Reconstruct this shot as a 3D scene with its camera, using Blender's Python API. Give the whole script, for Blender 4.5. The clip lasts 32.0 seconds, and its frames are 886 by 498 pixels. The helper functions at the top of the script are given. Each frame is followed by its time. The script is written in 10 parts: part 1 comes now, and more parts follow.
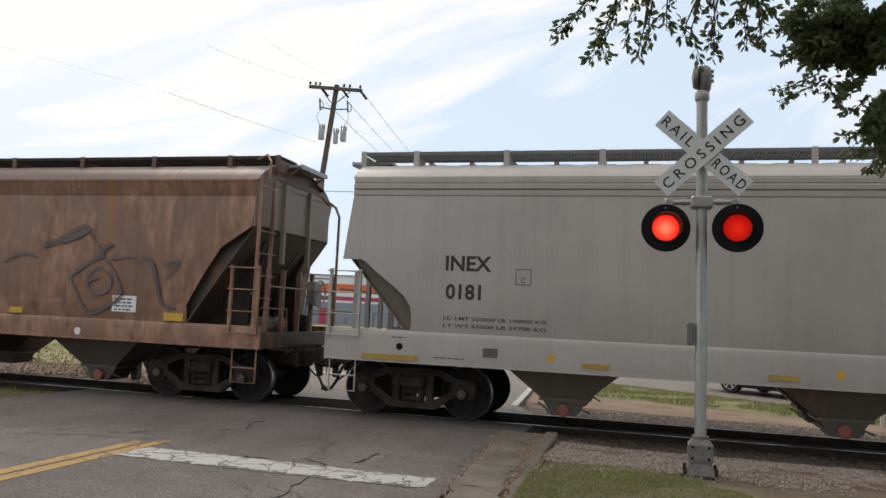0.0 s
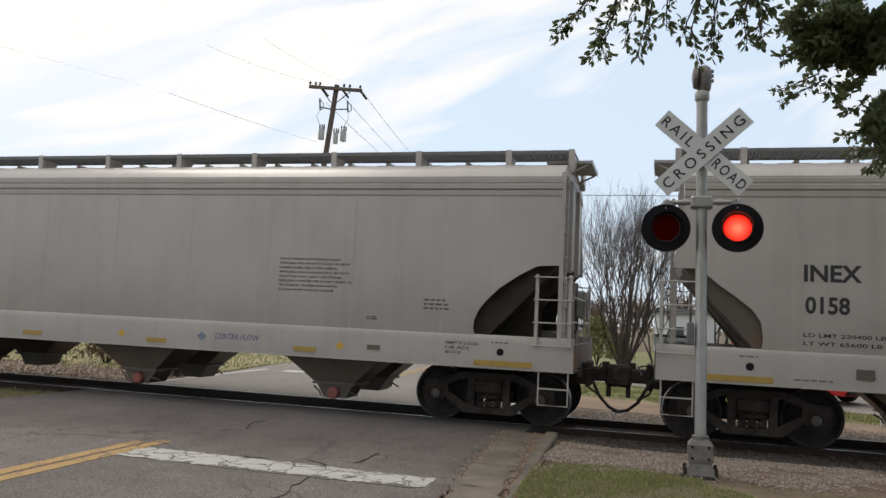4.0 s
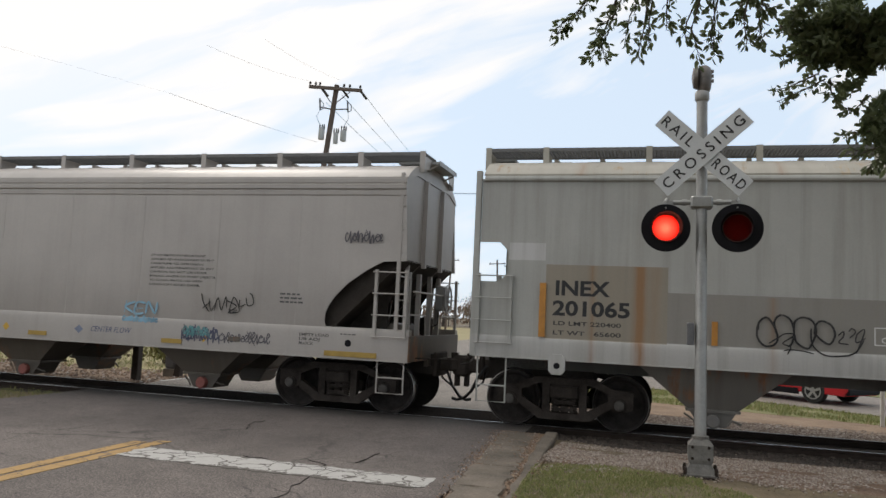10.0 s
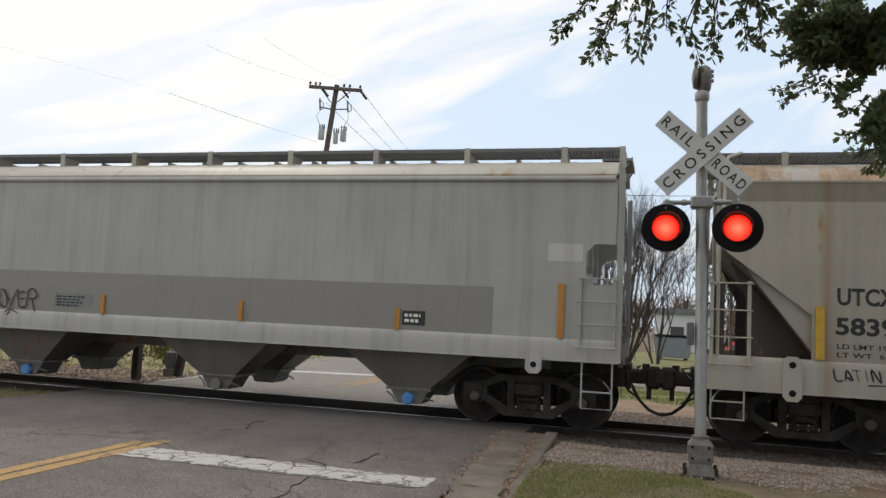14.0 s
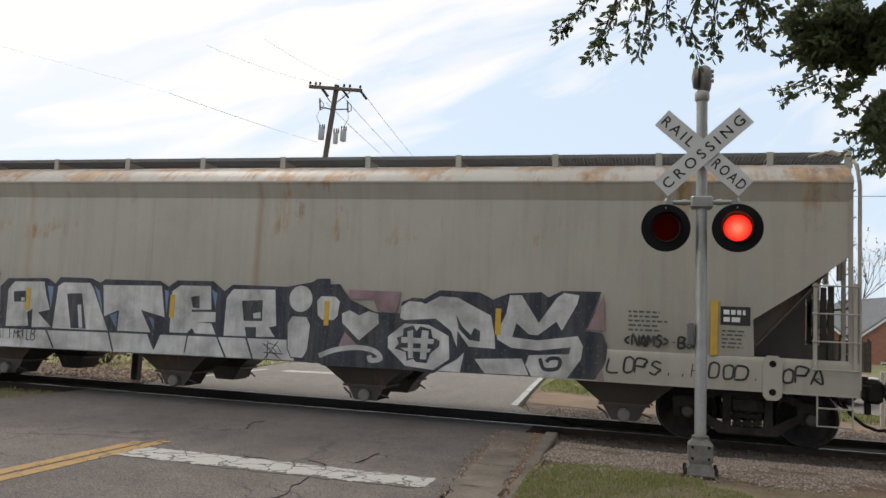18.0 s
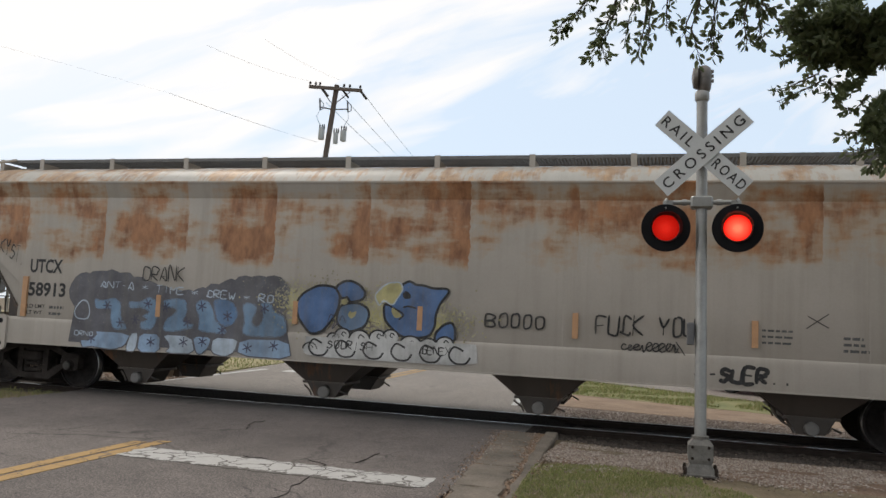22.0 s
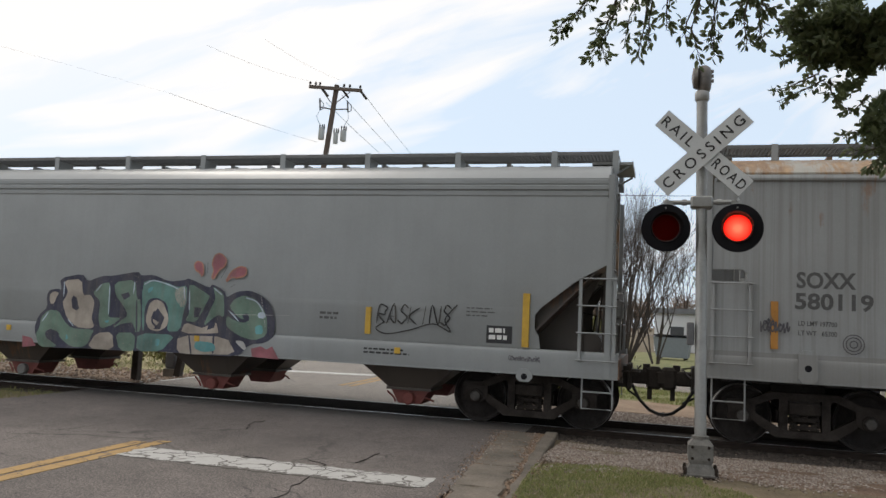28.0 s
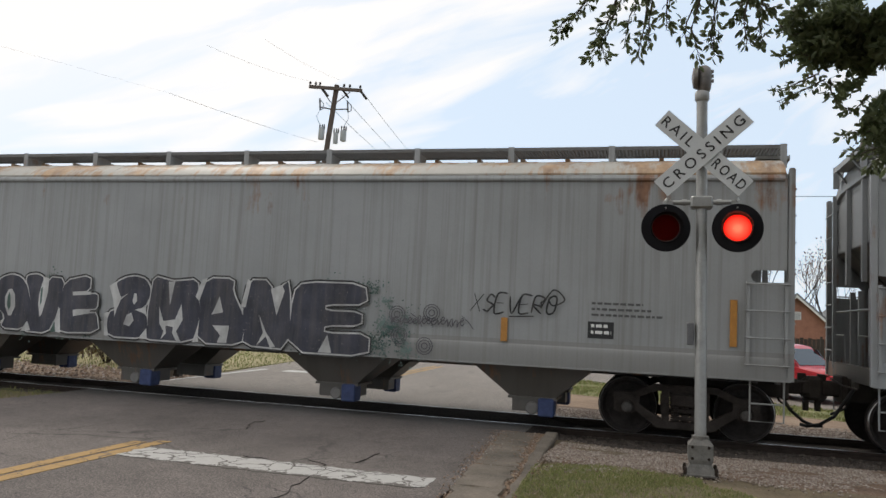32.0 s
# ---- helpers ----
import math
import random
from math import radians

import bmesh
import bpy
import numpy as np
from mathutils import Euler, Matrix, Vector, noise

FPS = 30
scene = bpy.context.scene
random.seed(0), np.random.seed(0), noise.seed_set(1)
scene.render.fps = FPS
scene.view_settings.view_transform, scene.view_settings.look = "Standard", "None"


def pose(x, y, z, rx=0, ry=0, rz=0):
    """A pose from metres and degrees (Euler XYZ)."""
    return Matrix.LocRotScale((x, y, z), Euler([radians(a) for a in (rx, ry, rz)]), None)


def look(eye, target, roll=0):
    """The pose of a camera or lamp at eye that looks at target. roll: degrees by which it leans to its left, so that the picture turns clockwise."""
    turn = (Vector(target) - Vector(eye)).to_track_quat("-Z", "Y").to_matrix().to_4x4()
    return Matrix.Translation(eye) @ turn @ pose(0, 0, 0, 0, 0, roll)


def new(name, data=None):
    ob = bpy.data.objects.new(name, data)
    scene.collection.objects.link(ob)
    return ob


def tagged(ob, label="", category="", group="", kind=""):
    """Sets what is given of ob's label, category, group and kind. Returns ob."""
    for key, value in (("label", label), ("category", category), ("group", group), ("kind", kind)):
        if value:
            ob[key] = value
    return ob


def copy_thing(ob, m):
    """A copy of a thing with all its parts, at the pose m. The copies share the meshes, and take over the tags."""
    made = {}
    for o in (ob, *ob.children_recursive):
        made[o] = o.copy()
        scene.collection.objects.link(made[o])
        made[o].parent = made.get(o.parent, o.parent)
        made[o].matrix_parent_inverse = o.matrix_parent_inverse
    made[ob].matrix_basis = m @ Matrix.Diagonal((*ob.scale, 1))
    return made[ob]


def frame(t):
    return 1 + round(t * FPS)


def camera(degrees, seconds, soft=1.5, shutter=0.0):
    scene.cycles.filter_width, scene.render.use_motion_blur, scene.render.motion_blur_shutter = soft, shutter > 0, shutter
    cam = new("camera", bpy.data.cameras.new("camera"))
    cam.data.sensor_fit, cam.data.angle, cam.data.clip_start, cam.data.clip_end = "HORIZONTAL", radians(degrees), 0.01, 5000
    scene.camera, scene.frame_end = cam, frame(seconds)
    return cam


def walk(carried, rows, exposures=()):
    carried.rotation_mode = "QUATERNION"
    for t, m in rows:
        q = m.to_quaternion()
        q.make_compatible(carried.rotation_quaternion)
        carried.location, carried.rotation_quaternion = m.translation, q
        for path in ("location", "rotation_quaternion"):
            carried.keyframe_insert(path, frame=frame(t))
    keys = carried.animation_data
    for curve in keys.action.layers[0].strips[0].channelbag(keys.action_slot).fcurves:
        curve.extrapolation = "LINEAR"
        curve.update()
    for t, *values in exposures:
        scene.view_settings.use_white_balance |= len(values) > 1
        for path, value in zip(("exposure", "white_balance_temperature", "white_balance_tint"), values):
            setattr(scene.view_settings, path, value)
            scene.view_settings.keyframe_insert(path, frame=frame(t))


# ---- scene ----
# ---- camera: stands still at the roadside ----
cam = camera(58.5, 32.0, soft=1.5, shutter=0.02)
EYE = Vector((0.0, -14.254, 1.737))
VIEW = look(EYE, (-2.6938, -4.6623, 2.5955), 2.698)
walk(cam, [(0, VIEW), (32, VIEW)], [(0, -0.42, 6900, 12.0), (32, -0.42, 6900, 12.0)])

# ---- sky, sun ----
world = bpy.data.worlds.new("sky")
scene.world = world
world.use_nodes = True
wn, wl = world.node_tree.nodes, world.node_tree.links
wn.clear()
w_out, w_bg = wn.new("ShaderNodeOutputWorld"), wn.new("ShaderNodeBackground")
w_sky = wn.new("ShaderNodeTexSky")
w_sky.sky_type, w_sky.sun_disc = "NISHITA", False
w_sky.sun_elevation, w_sky.sun_rotation = radians(42), radians(-50)
w_tc, w_map, w_noise, w_ramp = (wn.new("ShaderNodeTexCoord"), wn.new("ShaderNodeMapping"), wn.new("ShaderNodeTexNoise"), wn.new("ShaderNodeValToRGB"))
w_map.vector_type = "TEXTURE"
w_map.inputs["Rotation"].default_value = (0.0, radians(-22), 0.0)
w_map.inputs["Scale"].default_value = (0.60, 0.60, 0.10)
w_noise.inputs["Scale"].default_value, w_noise.inputs["Detail"].default_value = 1.6, 9.0
w_noise.inputs["Roughness"].default_value, w_noise.inputs["Distortion"].default_value = 0.55, 0.5
w_ramp.color_ramp.elements[0].position, w_ramp.color_ramp.elements[1].position = 0.42, 0.62
w_sep, w_mad, w_add, w_mix, w_scale = (wn.new("ShaderNodeSeparateXYZ"), wn.new("ShaderNodeMath"), wn.new("ShaderNodeMath"), wn.new("ShaderNodeMix"), wn.new("ShaderNodeVectorMath"))
w_rise = wn.new("ShaderNodeMath")
w_rise.operation, w_rise.inputs[1].default_value, w_rise.inputs[2].default_value = "MULTIPLY_ADD", 3.4, -1.38
w_mad.operation, w_mad.inputs[1].default_value = "MULTIPLY_ADD", -1.6
w_thin = wn.new("ShaderNodeMath")
w_thin.operation, w_thin.inputs[1].default_value = "MAXIMUM", -0.3
w_add.operation, w_add.use_clamp = "ADD", True
w_mix.data_type = "RGBA"
w_mix.inputs["B"].default_value = (13.4, 13.7, 14.0, 1.0)
w_scale.operation = "MULTIPLY_ADD"
w_scale.inputs[1].default_value = (0.25, 0.25, 0.25)
w_scale.inputs[2].default_value = (8.1, 10.0, 12.2)
wl.new(w_tc.outputs["Generated"], w_map.inputs["Vector"])
wl.new(w_map.outputs[0], w_noise.inputs["Vector"])
wl.new(w_noise.outputs["Fac"], w_ramp.inputs["Fac"])
wl.new(w_tc.outputs["Generated"], w_sep.inputs[0])
wl.new(w_sep.outputs["X"], w_mad.inputs[0])
wl.new(w_sep.outputs["Z"], w_rise.inputs[0])
wl.new(w_rise.outputs[0], w_mad.inputs[2])
wl.new(w_mad.outputs[0], w_thin.inputs[0])
wl.new(w_thin.outputs[0], w_add.inputs[0])
wl.new(w_ramp.outputs["Color"], w_add.inputs[1])
wl.new(w_sky.outputs[0], w_scale.inputs[0])
wl.new(w_scale.outputs[0], w_mix.inputs["A"])
wl.new(w_add.outputs[0], w_mix.inputs["Factor"])
wl.new(w_mix.outputs["Result"], w_bg.inputs["Color"])
w_bg.inputs["Strength"].default_value = 0.1
wl.new(w_bg.outputs[0], w_out.inputs["Surface"])
sun = new("sun", bpy.data.lights.new("sun", "SUN"))
sun.data.energy, sun.data.angle, sun.data.color = 1.1, radians(14), (1.0, 0.96, 0.9)
sun.matrix_world = look((-40, 48, 56), (0, 0, 0))


# ---- materials ----
def nodes_of(name):
    m = bpy.data.materials.new(name)
    m.use_nodes = True
    nt = m.node_tree
    return m, nt.nodes, nt.links, nt.nodes["Principled BSDF"]


def ramp(n, l, fac, stops):
    r = n.new("ShaderNodeValToRGB")
    els = r.color_ramp.elements
    while len(els) < len(stops):
        els.new(0.5)
    for e, (pos, c) in zip(els, stops):
        e.position, e.color = pos, (*c, 1) if len(c) == 3 else c
    l.new(fac, r.inputs["Fac"])
    return r.outputs["Color"]


def noise_tex(n, l, scale, detail=4, vec=None, stretch=None, rough=0.6):
    t = n.new("ShaderNodeTexNoise")
    t.inputs["Scale"].default_value, t.inputs["Detail"].default_value, t.inputs["Roughness"].default_value = scale, detail, rough
    if vec is None:
        vec = n.new("ShaderNodeTexCoord").outputs["Object"]
    if stretch:
        mp = n.new("ShaderNodeMapping")
        mp.inputs["Scale"].default_value = stretch
        l.new(vec, mp.inputs["Vector"])
        vec = mp.outputs[0]
    l.new(vec, t.inputs["Vector"])
    return t.outputs["Fac"]


def mixed(n, l, fac, a, b, mode="MIX"):
    m = n.new("ShaderNodeMix")
    m.data_type, m.blend_type = "RGBA", mode
    for v, s in ((fac, "Factor"), (a, "A"), (b, "B")):
        if isinstance(v, (int, float)):
            m.inputs[s].default_value = v
        elif isinstance(v, tuple):
            m.inputs[s].default_value = (*v, 1)
        else:
            l.new(v, m.inputs[s])
    return m.outputs["Result"]


def calc(n, l, op, a, b=None, c=None):
    m = n.new("ShaderNodeMath")
    m.operation = op
    for i, v in enumerate((a, b, c)):
        if v is None:
            continue
        if isinstance(v, (int, float)):
            m.inputs[i].default_value = v
        else:
            l.new(v, m.inputs[i])
    return m.outputs[0]


def bumped(n, l, b, height, strength=0.3, dist=0.01):
    bp = n.new("ShaderNodeBump")
    bp.inputs["Strength"].default_value, bp.inputs["Distance"].default_value = strength, dist
    l.new(height, bp.inputs["Height"])
    l.new(bp.outputs[0], b.inputs["Normal"])


def plain(name, col, rough=0.6, metal=0.0, var=0.25, scale=6.0, bump=0.15, fine=60.0, spec=0.5):
    """A painted, worn or bare surface with variation at two scales."""
    m, n, l, b = nodes_of(name)
    big, small = noise_tex(n, l, scale, 4), noise_tex(n, l, fine, 3)
    f = calc(n, l, "MULTIPLY_ADD", small, 0.4, calc(n, l, "MULTIPLY", big, 0.6))
    dark, light = tuple(c * (1 - var) for c in col), tuple(min(1, c * (1 + var)) for c in col)
    l.new(ramp(n, l, f, [(0.3, dark), (0.7, light)]), b.inputs["Base Color"])
    b.inputs["Roughness"].default_value, b.inputs["Metallic"].default_value = rough, metal
    b.inputs["Specular IOR Level"].default_value = spec
    if bump:
        bumped(n, l, b, small, bump, 0.004)
    return m


def car_paint(name, col, rust=0.0, streak=0.35, lower=None, rust_band=None, rough=0.5, rust_col=(0.23, 0.085, 0.03), panels=None, blocky=False, streaks=(), runs=5.0):
    """Weathered paint on a hopper car: grain, dirt running down, rust in patches; x along the car, z up."""
    m, n, l, b = nodes_of(name)
    tc = n.new("ShaderNodeTexCoord").outputs["Object"]
    sep = n.new("ShaderNodeSeparateXYZ")
    l.new(tc, sep.inputs[0])
    big = noise_tex(n, l, 0.7, 5, tc)
    run = noise_tex(n, l, 1.0, 5, tc, (runs, 1.0, 0.22))
    fine = noise_tex(n, l, 45, 3, tc)
    base = ramp(n, l, big, [(0.3, tuple(c * 0.88 for c in col)), (0.7, tuple(c * 1.06 for c in col))])
    if lower:
        zlim, lcol, x0, x1 = lower
        f = calc(n, l, "MULTIPLY", calc(n, l, "LESS_THAN", sep.outputs["Z"], zlim), calc(n, l, "MULTIPLY", calc(n, l, "GREATER_THAN", sep.outputs["X"], x0), calc(n, l, "LESS_THAN", sep.outputs["X"], x1)))
        base = mixed(n, l, f, base, mixed(n, l, run, tuple(c * 0.8 for c in lcol), tuple(c * 1.15 for c in lcol)))
    for (x0, x1, z0, z1, pc) in panels or ():
        f = calc(n, l, "MULTIPLY", calc(n, l, "MULTIPLY", calc(n, l, "GREATER_THAN", sep.outputs["Z"], z0), calc(n, l, "LESS_THAN", sep.outputs["Z"], z1)),
                 calc(n, l, "MULTIPLY", calc(n, l, "GREATER_THAN", sep.outputs["X"], x0), calc(n, l, "LESS_THAN", sep.outputs["X"], x1)))
        base = mixed(n, l, f, base, pc)
    dirt = calc(n, l, "MULTIPLY", ramp(n, l, run, [(0.48, (0, 0, 0)), (0.75, (1, 1, 1))]), streak)
    base = mixed(n, l, dirt, base, tuple(c * 0.52 for c in (col[0] * 1.05, col[1], col[2] * 0.9)))
    if rust:
        patch = noise_tex(n, l, 0.9, 6, tc, (1.0, 1.0, 0.8), 0.65)
        drip = noise_tex(n, l, 1.0, 5, tc, (6.0, 1.0, 0.35), 0.7)
        f = calc(n, l, "MULTIPLY_ADD", drip, 0.45, calc(n, l, "MULTIPLY", patch, 0.75))
        lim = 0.66 - 0.12 * rust
        if blocky:
            # patches held within each panel, heaviest towards its rear weld, with short runs and level scrape marks
            blot = noise_tex(n, l, 0.8, 5, tc, (1.0, 1.0, 1.5), 0.6)
            fall, scrape = noise_tex(n, l, 1.0, 5, tc, (4.2, 1.0, 0.9), 0.65), noise_tex(n, l, 1.0, 4, tc, (1.1, 1.0, 5.5), 0.6)
            bay = calc(n, l, "MULTIPLY_ADD", scrape, 0.07, calc(n, l, "MULTIPLY_ADD", sep.outputs["X"], 1 / 1.78, 20.05 - 14.14 / 1.78))
            cell = n.new("ShaderNodeTexWhiteNoise")
            cell.noise_dimensions = "1D"
            l.new(calc(n, l, "FLOOR", bay), cell.inputs["W"])
            f = calc(n, l, "MULTIPLY_ADD", fall, 0.24, calc(n, l, "MULTIPLY_ADD", scrape, 0.2, calc(n, l, "MULTIPLY", blot, 0.7)))
            f = calc(n, l, "ADD", f, calc(n, l, "MULTIPLY_ADD", calc(n, l, "FRACT", bay), 0.11, calc(n, l, "MULTIPLY_ADD", cell.outputs["Value"], 0.06, -0.065)))
            lim = 0.556
        if rust_band:
            z0, z1 = rust_band
            up = calc(n, l, "MULTIPLY", calc(n, l, "ABSOLUTE", calc(n, l, "SUBTRACT", sep.outputs["Z"], (z0 + z1) / 2)), 2 / (z1 - z0))
            f = calc(n, l, "SUBTRACT", f, calc(n, l, "MULTIPLY", calc(n, l, "POWER", up, 4.0), 0.16))
        if blocky:
            base = mixed(n, l, calc(n, l, "MULTIPLY", ramp(n, l, f, [(lim - 0.07, (0, 0, 0)), (lim + 0.03, (1, 1, 1))]), 0.6), base, (0.40, 0.26, 0.14))
        rmask = ramp(n, l, f, [(lim, (0, 0, 0)), (lim + 0.09, (1, 1, 1))])
        tone = noise_tex(n, l, 2.6, 5, tc, (1.6, 1.0, 0.7), 0.7)
        rc = mixed(n, l, ramp(n, l, tone, [(0.35, (0, 0, 0)), (0.65, (1, 1, 1))]), tuple(c * 0.55 for c in rust_col), (rust_col[0] * 1.35, rust_col[1] * 1.7, rust_col[2] * 2.2))
        base = mixed(n, l, calc(n, l, "MULTIPLY", rmask, 0.9), base, rc)
    for x0, w, *top in streaks:
        wob = calc(n, l, "MULTIPLY_ADD", noise_tex(n, l, 1.0, 4, tc, (3.0, 1.0, 1.2)), 0.12, sep.outputs["X"])
        f = calc(n, l, "SUBTRACT", 1.0, calc(n, l, "DIVIDE", calc(n, l, "ABSOLUTE", calc(n, l, "SUBTRACT", wob, x0 + 0.06)), w))
        f = calc(n, l, "MULTIPLY", calc(n, l, "POWER", calc(n, l, "MAXIMUM", f, 0.0), 1.5), ramp(n, l, run, [(0.3, (0.3, 0.3, 0.3)), (0.6, (1, 1, 1))]))
        if top:
            f = calc(n, l, "MULTIPLY", f, calc(n, l, "LESS_THAN", sep.outputs["Z"], top[0]))
        base = mixed(n, l, calc(n, l, "MINIMUM", calc(n, l, "MULTIPLY", f, 1.2 if w > 0.15 else 0.5), 0.8), base, (0.27, 0.13, 0.045))
    base = mixed(n, l, 0.05, base, ramp(n, l, fine, [(0.3, (0.2, 0.2, 0.2)), (0.7, (0.8, 0.8, 0.8))]), "OVERLAY")
    l.new(base, b.inputs["Base Color"])
    b.inputs["Roughness"].default_value = rough
    dents = noise_tex(n, l, 1.3, 3, tc, (1.0, 1.0, 0.6))
    bumped(n, l, b, calc(n, l, "MULTIPLY_ADD", fine, 0.02, dents), 0.35, 0.03)
    return m


M = {}
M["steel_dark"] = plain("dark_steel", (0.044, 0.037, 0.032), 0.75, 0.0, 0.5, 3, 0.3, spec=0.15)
M["truck"] = plain("truck_iron", (0.044, 0.037, 0.033), 0.9, 0.0, 0.6, 5, 0.3, spec=0.1)
M["wheel"] = plain("wheel_iron", (0.036, 0.031, 0.029), 0.85, 0.0, 0.6, 5, 0.2, spec=0.12)
M["wheel_rim"] = plain("wheel_rim", (0.35, 0.34, 0.33), 0.3, 0.9, 0.2)
M["grating"] = plain("grating_steel", (0.33, 0.33, 0.32), 0.5, 0.4, 0.25)
M["walk_grating"] = plain("dark_walkway_steel", (0.15, 0.15, 0.146), 0.6, 0.3, 0.25)
M["galv"] = plain("galvanised_steel", (0.36, 0.36, 0.35), 0.45, 0.5, 0.15, 9, 0.1)
M["alu_sign"] = plain("white_sign_sheet", (0.62, 0.64, 0.65), 0.45, 0.0, 0.08, 4, 0.05)
M["black"] = plain("black_paint", (0.006, 0.0055, 0.008), 0.75, 0.0, 0.3, spec=0.25)
M["ink"] = plain("black_lettering", (0.02, 0.02, 0.022), 0.5, 0.0, 0.3, 30)
M["ink_faded"] = plain("faded_lettering", (0.09, 0.09, 0.09), 0.6, 0.0, 0.4, 20)
M["white_vinyl"] = plain("white_vinyl", (0.72, 0.72, 0.7), 0.5, 0.0, 0.1, 4)
M["ochre"] = plain("ochre_reflector", (0.36, 0.235, 0.05), 0.5, 0.0, 0.25, 8)
M["orange"] = plain("orange_reflector", (0.45, 0.2, 0.035), 0.4, 0.0, 0.25, 8)
M["yellow"] = plain("yellow_reflector", (0.54, 0.33, 0.04), 0.4, 0.0, 0.2, 8)
M["cap_red"] = plain("red_cap", (0.24, 0.075, 0.06), 0.6)
M["cap_white"] = plain("grey_cap", (0.17, 0.162, 0.152), 0.6)
M["cap_blue"] = plain("blue_cap", (0.08, 0.25, 0.55), 0.6)
M["blue_gate"] = plain("blue_gate", (0.035, 0.055, 0.14), 0.6, 0.0, 0.5, 9)
M["rust_red"] = plain("red_primer", (0.18, 0.05, 0.04), 0.7)
M["concrete"] = plain("worn_concrete", (0.158, 0.134, 0.108), 0.9, 0, 0.6, 1.6, 0.8, 40)
M["rail"] = plain("rail_rust", (0.035, 0.025, 0.02), 0.75, 0.0, 0.4, 6, spec=0.2)
M["rail_top"] = plain("polished_rail", (0.42, 0.42, 0.43), 0.3, 1.0, 0.25, 3.0)
M["tie"] = plain("old_timber", (0.045, 0.035, 0.028), 0.85, 0, 0.5, 4, 0.5)
M["pole_wood"] = plain("pole_wood", (0.11, 0.085, 0.07), 0.85, 0, 0.35, 5, 0.4)
M["wire"] = plain("wire", (0.2, 0.21, 0.23), 0.5, 0.0, 0.1)
M["porcelain"] = plain("grey_tank", (0.36, 0.38, 0.38), 0.5, 0, 0.15)
M["peach"] = plain("faded_peach_reflector", (0.48, 0.27, 0.14), 0.5, 0.0, 0.2, 8)
M["grey_patch"] = plain("grey_patch", (0.2, 0.205, 0.2), 0.6)


def road_mat(name, col, crack=1.0, tone=0.25, by_rails=False):
    m, n, l, b = nodes_of(name)
    tc = n.new("ShaderNodeTexCoord").outputs["Object"]
    big, mid, fine = noise_tex(n, l, 0.35, 5, tc), noise_tex(n, l, 2.5, 5, tc), noise_tex(n, l, 90, 2, tc)
    streaks = noise_tex(n, l, 0.6, 4, tc, (2.2, 0.25, 1))
    grit = noise_tex(n, l, 34, 3, tc, None, 0.75)
    f = calc(n, l, "MULTIPLY_ADD", big, 0.32, calc(n, l, "MULTIPLY_ADD", mid, 0.2, calc(n, l, "MULTIPLY_ADD", streaks, 0.16, calc(n, l, "MULTIPLY_ADD", grit, 0.2, calc(n, l, "MULTIPLY", fine, 0.12)))))
    base = ramp(n, l, f, [(0.36, tuple(c * (1 - tone) for c in col)), (0.64, tuple(c * (1 + tone) for c in col))])
    speck = ramp(n, l, noise_tex(n, l, 55, 2, tc, None, 0.8), [(0.38, (0.45, 0.45, 0.45)), (0.51, (1.0, 1.0, 1.0)), (0.64, (1.75, 1.72, 1.66))])
    base = mixed(n, l, 1.0, base, speck, "MULTIPLY")
    warp = n.new("ShaderNodeVectorMath")
    warp.operation = "MULTIPLY_ADD"
    nz = n.new("ShaderNodeTexNoise")
    nz.inputs["Scale"].default_value = 2.2
    nz.inputs["Detail"].default_value = 4
    l.new(tc, nz.inputs["Vector"])
    l.new(nz.outputs["Color"], warp.inputs[0])
    warp.inputs[1].default_value = (0.7, 0.7, 0.0)
    l.new(tc, warp.inputs[2])
    v = n.new("ShaderNodeTexVoronoi")
    v.feature = "DISTANCE_TO_EDGE"
    v.inputs["Scale"].default_value = 0.55
    l.new(warp.outputs[0], v.inputs["Vector"])
    gate = ramp(n, l, big, [(0.44, (0, 0, 0)), (0.58, (1, 1, 1))])
    line = calc(n, l, "MULTIPLY", ramp(n, l, v.outputs["Distance"], [(0.003, (1, 1, 1)), (0.008, (0, 0, 0))]), gate)
    base = mixed(n, l, calc(n, l, "MULTIPLY", line, 0.75 * crack), base, (0.018, 0.017, 0.016))
    if by_rails:
        # blends to near-black the closer the asphalt lies to the rails
        sep = n.new("ShaderNodeSeparateXYZ")
        l.new(tc, sep.inputs[0])
        near = calc(n, l, "MULTIPLY_ADD", streaks, 1.3, calc(n, l, "MULTIPLY_ADD", mid, 0.6, sep.outputs["Y"]))
        rail_dark = ramp(n, l, calc(n, l, "MULTIPLY_ADD", near, 0.25, 0.5), [(0.06, (0, 0, 0)), (0.3, (0.35, 0.35, 0.35)), (0.5, (1, 1, 1))])
        base = mixed(n, l, calc(n, l, "MULTIPLY", rail_dark, 0.8), base, (0.03, 0.027, 0.025))
    l.new(base, b.inputs["Base Color"])
    b.inputs["Roughness"].default_value = 0.85
    bumped(n, l, b, calc(n, l, "SUBTRACT", fine, calc(n, l, "MULTIPLY", line, 2.0)), 0.35, 0.006)
    return m


